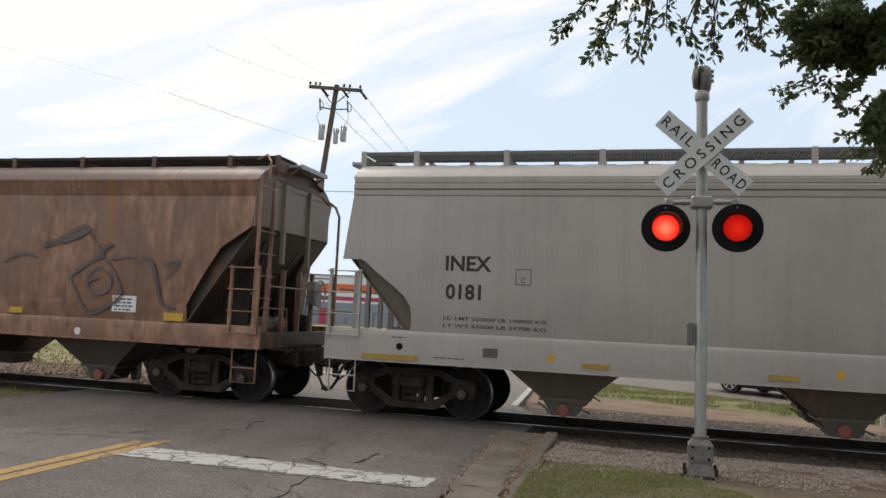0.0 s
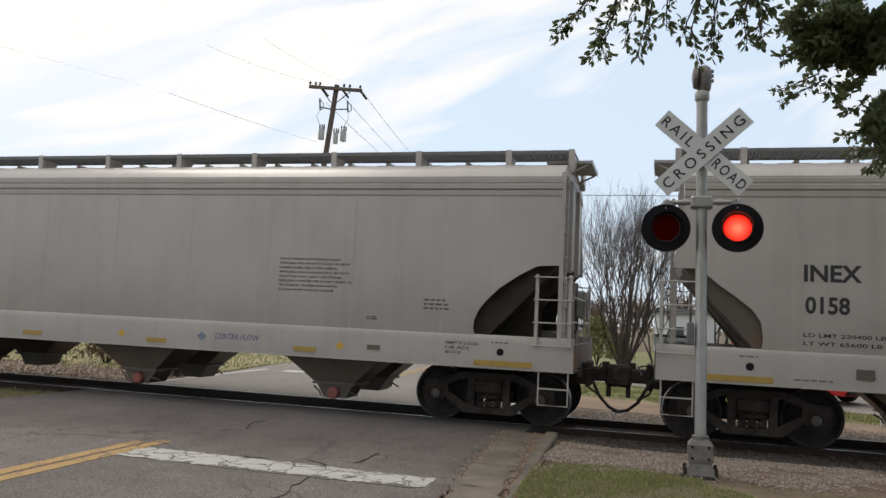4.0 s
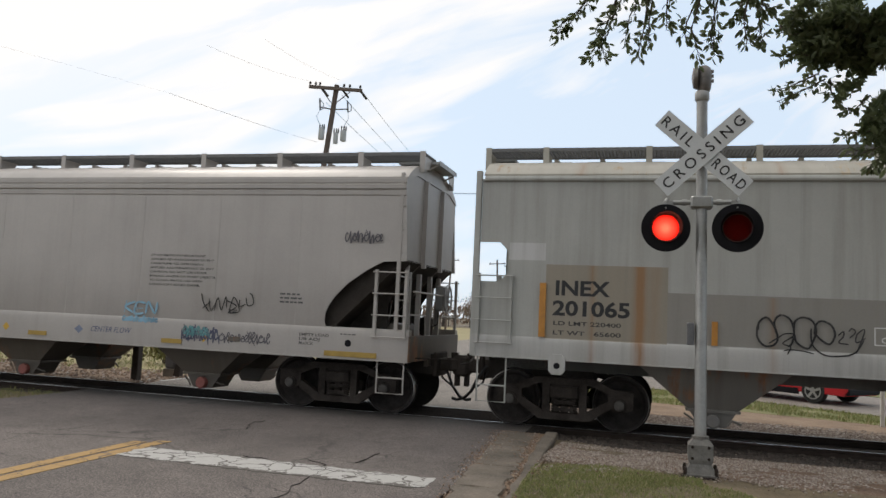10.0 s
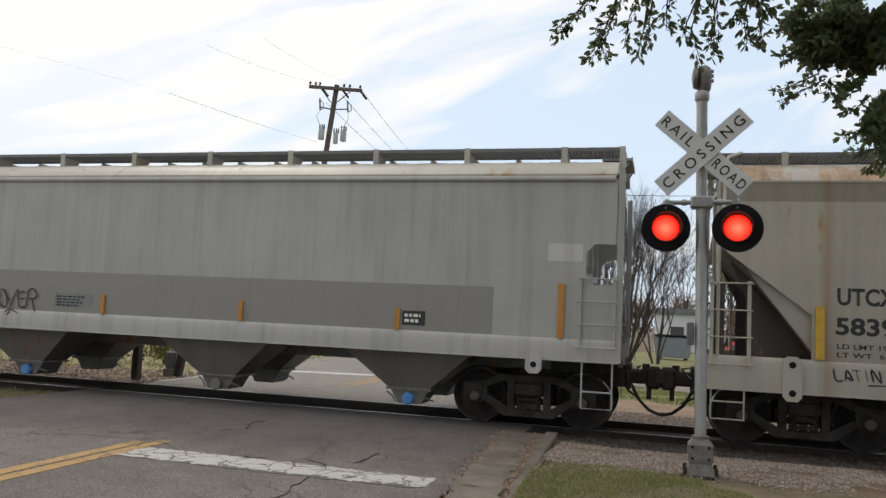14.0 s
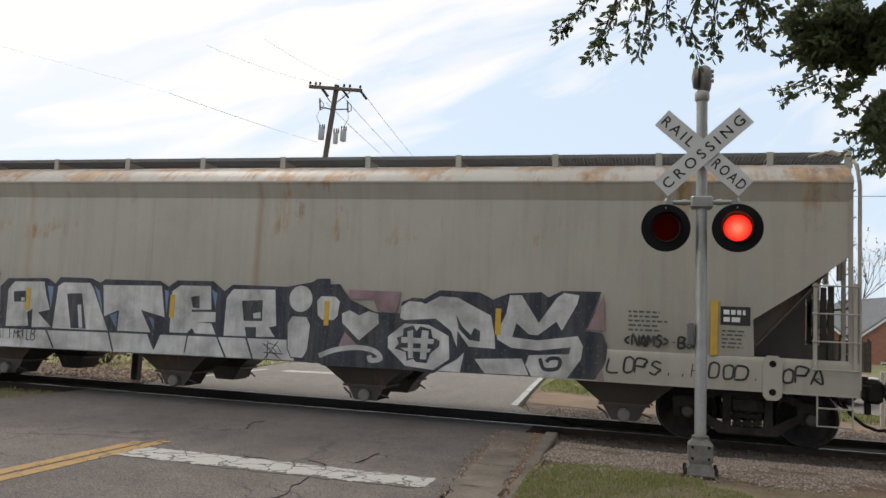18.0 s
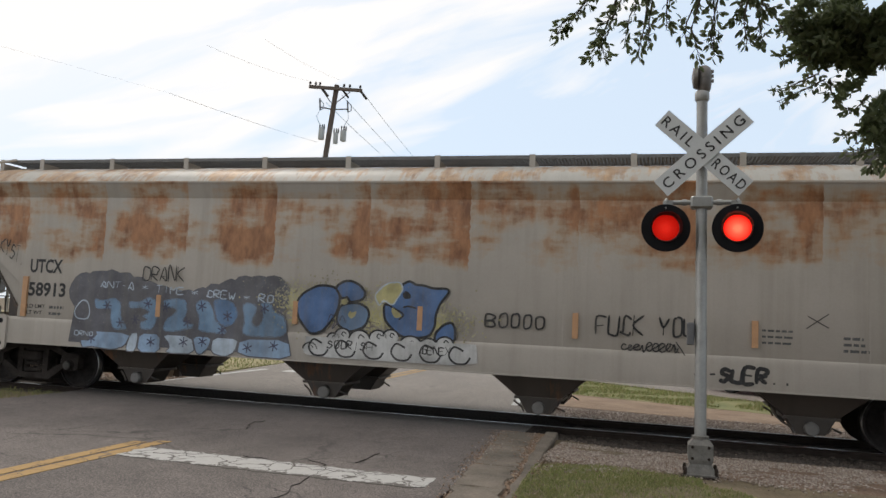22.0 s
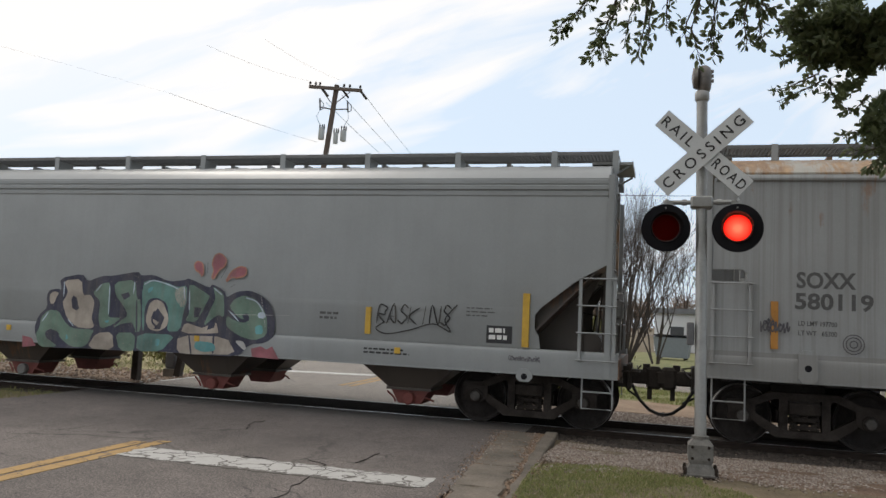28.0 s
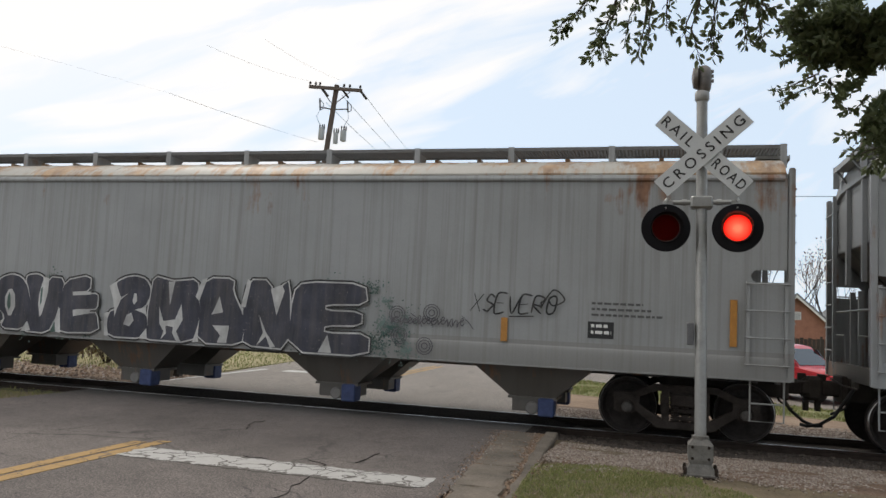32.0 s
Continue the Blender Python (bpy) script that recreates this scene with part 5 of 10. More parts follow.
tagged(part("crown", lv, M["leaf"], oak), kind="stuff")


# ---- houses and buildings ----
def gable_house(label, m, w, d, eave, rise, wall, roof, over=0.35):
    h = thing("house", label, "house", m=m)
    part("wall", Build().prism([(-w / 2, -0.2), (w / 2, -0.2), (w / 2, eave), (0, eave + rise), (-w / 2, eave)], "y", 0, d), wall, h)
    for s in (-1, 1):
        a, c = (s * (w / 2 + over), eave - over * rise / (w / 2)), (0, eave + rise)
        part("roof", Build().prism([a, c, (c[0], c[1] + 0.14), (a[0], a[1] + 0.14)], "y", -over, d + over), roof, h)
        part("verge_board", Build().prism([(a[0], a[1] - 0.16), (c[0], c[1] - 0.16), c, a], "y", -over - 0.03, -over), M["trim_white"], h)
    vent = part("gable_vent", Build().box(-0.25, 0.25, -0.03, 0.02, eave + rise * 0.45, eave + rise * 0.45 + 0.5), M["trim_white"], h)
    for k in range(6):
        part("slat", Build().box(-0.2, 0.2, -0.045, -0.03, eave + rise * 0.45 + 0.05 + k * 0.07, eave + rise * 0.45 + 0.08 + k * 0.07), M["wall_grey"], vent)
    for x in (-w * 0.22, w * 0.22):
        win = part("window", Build().box(x - 0.5, x + 0.5, -0.04, 0.01, 0.1, 1.1), M["trim_white"], h)
        for k in (-0.24, 0.24):
            part("pane", Build().box(x + k - 0.2, x + k + 0.2, -0.05, -0.035, 0.18, 1.02), M["glass"], win)
    return h


gable_house("red brick house with a white-edged gable and grey shingle roof", pose(7.9, 38.4, -1.0, 0, 0, -6), 6.0, 12, 2.35, 2.75, M["brick_wall"], M["shingle"])
gable_house("brown brick house with a plain gable roof", pose(16.5, 46, -1.0, 0, 0, 8), 8.0, 14, 2.6, 3.0, M["brick_wall"], M["shingle"])

store = thing("warehouse", "long white and grey building with orange and crimson stripes", "building", m=pose(-38.25, 94.7, -0.1, 0, 0, 15.6))
bands = (("lower_wall", -0.2, 3.25, "wall_grey"), ("upper_wall", 3.25, 3.55, "wall_white"), ("crimson_band", 3.55, 4.15, "stripe_red"), ("upper_wall", 4.15, 4.7, "wall_white"), ("orange_band", 4.7, 5.95, "stripe_orange"), ("upper_wall", 5.95, 7.1, "wall_white"))
for n, z0, z1, mm in bands:
    part(n, Build().box(-40, 0, 0, 30, z0, z1), M[mm], store)
part("coping", Build().box(-40.1, 0.1, -0.1, 30.1, 7.1, 7.28), M["wall_grey"], store)
for x, mm in ((-9.6, "stripe_red"), (-17.3, "stripe_red"), (-13.8, "door_dark"), (-26, "door_dark")):
    dr = part("door", Build().box(x - 0.55 - (0.7 if mm == "door_dark" else 0), x + 0.55 + (0.7 if mm == "door_dark" else 0), -0.08, 0.02, -0.2, 2.4), M[mm], store)
    part("door_handle", Build().box(x + 0.35, x + 0.42, -0.14, -0.08, 0.95, 1.15), M["galv"], dr)
for k in range(7):
    part("bollard", Build().lathe([(0.1, -0.2), (0.1, 1.0), (0.05, 1.1)], 10, Matrix.Translation((-6 - k * 1.9, -1.5, 0))), M["stripe_red"], store)
sheet("pavement", [(-80, 74), (-30, 88), (-32, 95), (-82, 82)], -0.3, 0.02, M["concrete"], "pale concrete apron before the warehouse", "pavement")

white_house = thing("building", "low white building with a dark doorway", "building", m=pose(-0.6, 50, -0.1, 0, 0, -4))
part("wall", Build().box(0, 4.6, 0, 8, -0.2, 3.0), M["wall_white"], white_house)
part("roof", Build().prism([(-0.3, 2.95), (4.9, 2.95), (4.6, 3.35), (0, 3.35)], "y", -0.3, 8.3), M["shingle"], white_house)
dr = part("door", Build().box(1.2, 2.2, -0.06, 0.02, -0.2, 1.95), M["door_dark"], white_house)
part("door_handle", Build().box(2.05, 2.12, -0.1, -0.06, 0.85, 1.0), M["galv"], dr)
dump = thing("waste_container", "dark steel waste container on the drive", "container", m=pose(0.6, 33.0, -0.05, 0, 0, -8))
part("bin", Build().loft([[(-0.85, -0.6, 0.12), (0.85, -0.6, 0.12), (0.85, 0.6, 0.12), (-0.85, 0.6, 0.12)], [(-1.0, -0.75, 1.25), (1.0, -0.75, 1.25), (1.0, 0.75, 1.4), (-1.0, 0.75, 1.4)]]), M["wall_grey"], dump)
for s in (-0.5, 0.5):
    part("lid", Build().box(s - 0.49, s + 0.49, -0.8, 0.8, 1.33, 1.40), M["black"], dump)
for sx in (-0.7, 0.7):
    for sy in (-0.5, 0.5):
        part("castor", Build().lathe([(0.02, -0.03), (0.06, -0.03), (0.06, 0.03), (0.02, 0.03)], 10, Matrix.Translation((sx, sy, 0.06)) @ Matrix.Rotation(radians(90), 4, "X")), M["black"], dump)


# ---- parked vehicles ----
def vehicle(label, m, paint, length=4.2, width=1.78, height=1.45, box=0.0, wheel=0.33, group="", bed=False):
    """A car: nose towards +x, standing on its wheels."""
    v = thing("parked_car", label, "car", group, m=m)
    L2, H = length / 2, height
    lower = [(-L2, 0.35), (-L2 + 0.05, 0.28), (L2 - 0.1, 0.25), (L2, 0.40), (L2 - 0.03, 0.62), (L2 - 0.25, 0.74), (L2 * 0.42, 0.90), (-L2 + 0.12, 0.95), (-L2 + 0.01, 0.78)]
    roof = [(L2 * 0.42, 0.88), (L2 * 0.12, H - 0.06), (-L2 * 0.05, H), (-L2 * 0.62 - box * 0.6, H - 0.03), (-L2 + 0.28 - box * 0.2, 0.93)]
    if bed:
        roof = [(L2 * 0.42, 0.88), (L2 * 0.2, H - 0.06), (0, H), (-L2 * 0.22, H - 0.03), (-L2 * 0.3, 0.93)]
    w = width / 2
    def slab(poly, widths):
        cx, cz = sum(p[0] for p in poly) / len(poly), sum(p[1] for p in poly) / len(poly)
        return [[(cx + (x - cx) * k, yv, cz + (z - cz) * k) for x, z in poly] for yv, k in widths]
    part("body", Build().loft(slab(lower, [(-w, 0.93), (-w + 0.06, 1.0), (w - 0.06, 1.0), (w, 0.93)])), paint, v, smooth=True)
    part("cabin", Build().loft([[(x * 0.98, yv * (1 - 0.16 * max(0, (z - 0.9)) / (H - 0.9)), z) for x, z in roof] for yv in (-w + 0.05, w - 0.05)]), paint, v, smooth=True)
    rx = [p[0] for p in roof]
    for s in (-1, 1):
        for x0, x1 in ((min(rx) * 0.80, -0.08), (0.0, max(rx) * 0.78)):
            zz0, zz1 = 0.96, H - 0.13
            y0, y1 = s * (w - 0.055), s * ((w - 0.05) * (1 - 0.16 * (zz1 - 0.9) / (H - 0.9)) + 0.008)
            sh = 0.25 if x1 > 0.2 else 0.0
            sl = 0.22 if x0 < -0.2 else 0.0
            b = Build().add([(x0, y0, zz0), (x1, y0, zz0), (x1 - sh, y1, zz1), (x0 + sl, y1, zz1), (x0, y0 - s * 0.03, zz0), (x1, y0 - s * 0.03, zz0), (x1 - sh, y1 - s * 0.03, zz1), (x0 + sl, y1 - s * 0.03, zz1)], [(0, 1, 2, 3), (4, 5, 6, 7), (0, 1, 5, 4), (1, 2, 6, 5), (2, 3, 7, 6), (3, 0, 4, 7)])
            part("side_window", b, M["glass"], v)
        for x in (-length * 0.29, length * 0.295):
            wh = part("wheel", Build().lathe([(0.02, -0.1), (wheel * 0.66, -0.1), (wheel * 0.68, -0.1), (wheel * 0.95, -0.1), (wheel, -0.06), (wheel, 0.06), (wheel * 0.95, 0.1), (0.02, 0.1)], 24, Matrix.Translation((x, s * (w - 0.09), wheel)) @ Matrix.Rotation(radians(90), 4, "X")), M["tyre"], v, smooth=True)
            b = Build()
            for k in range(5):
                a = 2 * math.pi * k / 5
                b.box(-0.03, 0.03, -0.008, 0.008, 0.0, wheel * 0.66, m=Matrix.Translation((x, s * (w + 0.012), wheel)) @ Matrix.Rotation(a, 4, "Y"))
            b.lathe([(wheel * 0.60, -0.01), (wheel * 0.68, -0.01), (wheel * 0.68, 0.01), (wheel * 0.60, 0.01), (wheel * 0.60, -0.01)], 24, Matrix.Translation((x, s * (w + 0.012), wheel)) @ Matrix.Rotation(radians(90), 4, "X"))
            part("rim", b, M["alloy"], wh)
        part("mirror", Build().box(max(rx) * 0.72, max(rx) * 0.72 + 0.14, min(s * (w - 0.02), s * (w + 0.16)), max(s * (w - 0.02), s * (w + 0.16)), 0.98, 1.1, bevel=0.02), paint, v)
        part("headlight", Build().box(L2 - 0.22, L2 - 0.02, min(s * (w - 0.38), s * (w - 0.08)), max(s * (w - 0.38), s * (w - 0.08)), 0.6, 0.73, bevel=0.02), M["trim_white"], v)
        part("tail_light", Build().box(-L2 - 0.01, -L2 + 0.12, min(s * (w - 0.25), s * (w - 0.05)), max(s * (w - 0.25), s * (w - 0.05)), 0.68, 0.92, bevel=0.02), M["stripe_red"], v)
        part("side_skirt", Build().box(-length * 0.2, length * 0.2, min(s * (w - 0.02), s * (w + 0.008)), max(s * (w - 0.02), s * (w + 0.008)), 0.2, 0.36), M["black"], v)
    # screens
    for a, c in ((roof[0], roof[1]), (roof[-1], roof[-2])):
        k = 0.985
        b = Build()
        n = (Vector((c[0] - a[0], 0, c[1] - a[1]))).normalized()
        o = Vector((n.z, 0, -n.x)) * (0.012 if a is roof[0] else -0.012)
        p0, p1 = Vector((a[0] * k, 0, a[1])).lerp(Vector((c[0] * k, 0, c[1])), 0.12) + o, Vector((a[0] * k, 0, a[1])).lerp(Vector((c[0] * k, 0, c[1])), 0.88) + o
        b.add([(p0.x, -w + 0.12, p0.z), (p0.x, w - 0.12, p0.z), (p1.x, w - 0.24, p1.z), (p1.x, -w + 0.24, p1.z)], [(0, 1, 2, 3)])
        part("screen", b, M["glass"], v)
    part("bumper", Build().box(L2 - 0.12, L2 + 0.03, -w + 0.1, w - 0.1, 0.28, 0.45, bevel=0.03), M["black"], v)
    part("bumper", Build().box(-L2 - 0.03, -L2 + 0.12, -w + 0.1, w - 0.1, 0.3, 0.48, bevel=0.03), M["black"], v)
    return v


vehicle("bright red hatchback parked on the side drive", pose(3.42, 10.04, -0.05, 0, 0, -40), M["car_red"], 4.3, 1.75, 1.5)
vehicle("white sport utility car at the far junction", pose(-19.9, 137, -0.02, 0, 0, 12), M["car_white"], 5.0, 1.95, 1.8, 0.5, 0.38, "distant parked cars")
vehicle("white pickup at the far junction", pose(-15.2, 138.5, -0.02, 0, 0, 12), M["car_white"], 5.4, 1.95, 1.75, 0, 0.38, "distant parked cars", True)
vehicle("silver car at the far junction", pose(-13.6, 134, -0.02, 0, 0, 186), M["alloy"], 4.6, 1.85, 1.5, 0, 0.33, "distant parked cars")
vehicle("white car parked beside the far street", pose(-24.5, 104, -0.02, 0, 0, 70), M["car_white"], 4.6, 1.85, 1.5, 0, 0.33, "distant parked cars")
vehicle("pale blue car parked before the warehouse", pose(-31.5, 41, -0.03, 0, 0, 15), M["car_blue"], 4.6, 1.8, 1.5, 0, 0.33, "distant parked cars")
vehicle("dark red car parked before the warehouse", pose(-38, 58, -0.03, 0, 0, 15), M["car_red"], 4.6, 1.8, 1.5, 0, 0.33, "distant parked cars")


# ---- posts and signs ----
def timber_post(x, y, h, lean, label):
    t = thing("bollard", label, "post", "posts beside the track", m=pose(x, y, -0.05, lean[0], lean[1], 0))
    part("timber", Build().box(-0.085, 0.085, -0.085, 0.085, -0.2, h, bevel=0.012), M["tie"], t)
    part("cap", Build().box(-0.09, 0.09, -0.09, 0.09, h, h + 0.02), M["rail"], t)


timber_post(-11.75, 1.75, 0.98, (0, 0), "upright dark timber post beside the track")
timber_post(-11.55, 3.1, 0.72, (0, 10), "leaning short timber post beside the track")
cab = thing("signal_post", "slim grey signal post with cable heads", "signal", m=pose(-11.75, 3.2, -0.05))
part("pole", Build().lathe([(0.05, -0.2), (0.05, 3.4)], 12), M["galv"], cab)
part("footing", Build().box(-0.18, 0.18, -0.18, 0.18, -0.2, 0.2, bevel=0.02), M["concrete"], cab)
part("cable_head", Build().box(-0.16, 0.12, -0.14, 0.1, 0.2, 0.62, bevel=0.03), M["galv_dark"], cab)
part("delineator_post" , Build().box(4.32, 4.40, 3.90, 3.96, -0.2, 1.05, bevel=0.01), M["trim_white"]).matrix_basis = Matrix.Identity(4)
tagged(bpy.data.objects["delineator_post"], "plain white plastic marker post in the verge", "post")
for x, y, h, ln in ((-20.7, 87.6, 9.8, -2.5), (-20.8, 105, 9.9, 0.4), (-20.0, 104, 9.8, -0.3), (-18.9, 110, 9.9, 0.0), (-16.2, 140, 9.5, 0.0), (-29, 92, 10.5, 3.0)):
    up = thing("utility_pole", "distant bare wooden utility pole", "utility pole", "distant poles", m=pose(x, y, -0.2, 0, ln, 0))
    part("pole", Build().tube([(0, 0, 0), (0, 0, h)], 0.16, 8, r2=0.11), M["pole_wood"], up)
    part("crossarm", Build().box(-1.1, 1.1, -0.06, 0.06, h - 0.6, h - 0.48), M["pole_wood"], up)
    for k in (-0.9, 0.0, 0.9):
        part("insulator", Build().lathe([(0.03, h - 0.48), (0.06, h - 0.4), (0.03, h - 0.3)], 6, Matrix.Translation((k, 0, 0))), M["steel_dark"], up)
sg = thing("roadside_sign", "black roadside sign box on a pole", "sign", m=pose(-16.55, 74.8, -0.1, 0, 0, 20))
part("pole", Build().lathe([(0.1, -0.2), (0.1, 4.5)], 10), M["black"], sg)
part("sign_box", Build().box(-0.34, 0.34, -0.15, 0.15, 4.3, 5.4, bevel=0.03), M["black"], sg)
tl = thing("traffic_signal", "traffic lights on a span wire", "traffic signal", m=pose(-17.6, 126, 0))
part("span_wire", Build().tube([(-12, 0, 5.2), (12, 0, 5.2)], 0.03, 5), M["wire"], tl)
for x in (-1.6, 0.6, 3.2):
    hd = part("signal_head", Build().box(x - 0.2, x + 0.2, -0.18, 0.18, 4.0, 5.1, bevel=0.04), M["black"], tl)
    for k in range(3):
        part("lens", Build().lathe([(0.0, 0.0), (0.12, 0.0), (0.13, 0.03)], 12, Matrix.Translation((x, -0.2, 4.2 + k * 0.33)) @ Matrix.Rotation(radians(-90), 4, "X")), M["cap_red"] if k == 2 else M["galv_dark"], hd)
for x in (-12, 12):
    part("pole", Build().lathe([(0.12, -0.2), (0.1, 5.6)], 10, Matrix.Translation((x, 0, 0))), M["galv"], tl)
for x in (-0.6, 2.2):
    part("sign_plate", Build().box(x - 0.35, x + 0.35, -0.03, 0.03, 4.5, 5.2), M["white_vinyl"], tl)
fence = thing("fence", "dark board fence behind the red car", "fence", m=pose(3.6, 31.5, -0.1, 0, 0, -3))
for k in range(34):
    part("board", Build().box(k * 0.2, k * 0.2 + 0.185, 0, 0.03, 0, 1.62 + 0.03 * math.sin(k * 2.7)), M["tie"], fence)
for k in range(4):
    part("post", Build().box(k * 2.2, k * 2.2 + 0.1, 0.03, 0.13, -0.2, 1.75), M["tie"], fence)


# ---- the train ----
SPEED = [(0.0, 4.06), (4.0, 4.075), (8.0, 4.042), (16.0, 4.302), (24.0, 4.530), (32.0, 4.433)]


def travelled(t):
    """Metres the train has gone since the start."""
    s = 0.12
    for (t0, v0), (t1, v1) in zip(SPEED, SPEED[1:]):
        if t <= t0:
            break
        e = min(t, t1)
        ve = v0 + (v1 - v0) * (e - t0) / (t1 - t0)
        s += (v0 + ve) / 2 * (e - t0)
    return s


SIDE, WHEEL_R = 1.612, 0.457
CARS = []


def wheelset_mesh():
    b = Build()
    prof = [(0.02, -0.835), (0.075, -0.835), (0.075, -0.80), (0.13, -0.79), (0.20, -0.765), (0.36, -0.775), (0.405, -0.825), (0.452, -0.825), (WHEEL_R, -0.815), (WHEEL_R + 0.003, -0.735), (WHEEL_R + 0.026, -0.715), (WHEEL_R + 0.026, -0.70), (0.40, -0.69), (0.2, -0.70), (0.09, -0.68), (0.085, 0.0)]
    m = Matrix.Rotation(radians(-90), 4, "X")
    for s in (1, -1):
        b.lathe([(r, h * s) for r, h in prof], 32, m)
    for k in range(3):
        a = 2 * math.pi * k / 3
        for s in (1, -1):
            b.lathe([(0.012, -1.205 * s), (0.016, -1.19 * s), (0.016, -1.15 * s)], 6, Matrix.Translation((0.045 * math.cos(a), 0, 0.045 * math.sin(a))) @ m)
    for s in (1, -1):
        b.lathe([(0.03, -1.19 * s), (0.085, -1.185 * s), (0.09, -1.10 * s), (0.085, -0.8 * s)], 20, m)
    return b.mesh("wheelset", M["wheel"], True)


def rim_mesh():
    b = Build()
    m = Matrix.Rotation(radians(-90), 4, "X")
    b.lathe([(0.446, -0.829), (WHEEL_R + 0.0015, -0.822), (WHEEL_R + 0.0045, -0.735), (WHEEL_R - 0.006, -0.735), (0.446, -0.829)], 40, m)
    return b.mesh("tread", M["wheel_rim"], True)


def side_frame_mesh():
    b = Build()
    y0, y1 = -1.10, -0.96
    top = [(-1.13, 0.60), (-1.10, 0.68), (-0.80, 0.70), (-0.48, 0.84), (0.48, 0.84), (0.80, 0.70), (1.10, 0.68), (1.13, 0.60), (0.80, 0.585), (0.42, 0.735), (-0.42, 0.735), (-0.80, 0.585)]
    b.prism(top, "y", y0, y1)
    b.prism([(-0.78, 0.42), (-0.70, 0.50), (-0.30, 0.27), (0.30, 0.27), (0.70, 0.50), (0.78, 0.42), (0.42, 0.16), (-0.42, 0.16)], "y", y0, y1)
    for s in (1, -1):
        b.prism([(s * 0.24, 0.25), (s * 0.36, 0.25), (s * 0.36, 0.76), (s * 0.24, 0.76)], "y", y0 + 0.01, y1)
        b.prism([(s * 0.70, 0.44), (s * 0.70, 0.62), (s * 1.10, 0.66), (s * 1.10, 0.40), (s * 1.02, 0.36), (s * 0.78, 0.36)], "y", y0 - 0.02, y1)
        b.lathe([(0.0, 0.0), (0.105, 0.0), (0.115, 0.03), (0.115, 0.08)], 18, Matrix.Translation((s * 0.889, y0 - 0.05, WHEEL_R)) @ Matrix.Rotation(radians(-90), 4, "X"))
    for k in (-0.15, 0.0, 0.15):
        for z in range(6):
            b.lathe([(0.062, 0), (0.072, 0.014), (0.062, 0.028)], 10, Matrix.Translation((k, y0 + 0.06, 0.28 + z * 0.038)))
    b.box(-0.23, 0.23, y0 - 0.03, y1 + 0.2, 0.51, 0.70, bevel=0.02)
    b.box(-0.15, 0.15, y0 - 0.015, y0 + 0.01, 0.30, 0.36)
    b.box(-0.15, 0.15, y0 - 0.015, y0 + 0.01, 0.42, 0.47)
    return b.mesh("side_frame", M["truck"])


M["bearing"] = plain("bearing_cap_steel", (0.075, 0.068, 0.062), 0.6, 0.2, 0.4, 20, 0.3)
BEARING = Build().lathe([(0.0, 0.0), (0.04, 0.0), (0.075, 0.012), (0.085, 0.03), (0.085, 0.06)], 16, Matrix.Rotation(radians(-90), 4, "X")).mesh("bearing_cap", M["bearing"], True)
WHEELSET, RIM, SIDE_FRAME = wheelset_mesh(), rim_mesh(), side_frame_mesh()
FLIP = Matrix.Rotation(radians(180), 4, "Z")


def ladder(b, x0, x1, y, z0, z1, step=0.40, r=0.013, stile=0.05):
    b.box(x0 - stile / 2, x0 + stile / 2, y - 0.03, y + 0.03, z0 - 0.02, z1 + 0.04)
    b.box(x1 - stile / 2, x1 + stile / 2, y - 0.03, y + 0.03, z0 - 0.02, z1 + 0.04)
    n = max(1, round((z1 - z0) / step))
    for k in range(n + 1):
        z = z0 + (z1 - z0) * k / n
        b.tube([(x0 - 0.05, y - 0.045, z), (x1 + 0.05, y - 0.045, z)], r, 6)
    return b


def bellied(me):
    """Tilts the flat sheet's normals so it shades as if rolled: darker below, lighter above."""
    bm = bmesh.new()
    bm.from_mesh(me)
    for z in (1.6, 1.75, 1.95, 2.15, 2.4, 2.7, 3.1, 3.4, 3.6):
        bmesh.ops.bisect_plane(bm, geom=bm.verts[:] + bm.edges[:] + bm.faces[:], plane_co=(0, 0, z), plane_no=(0, 0, 1))
    bm.to_mesh(me)
    bm.free()
    ns = []
    for p in me.polygons:
        p.use_smooth = True
        for li in p.loop_indices:
            z = me.vertices[me.loops[li].vertex_index].co.z
            if abs(p.normal.y) > 0.9:
                a = radians(-13 * (max(0, 2.6 - z) / 1.2) ** 1.4 + 6 * max(0, z - 3.0) / 0.8)
                ns.append((0, math.copysign(math.cos(a), p.normal.y), math.sin(a)))
            else:
                ns.append(tuple(p.normal))
    me.normals_split_custom_set(ns)


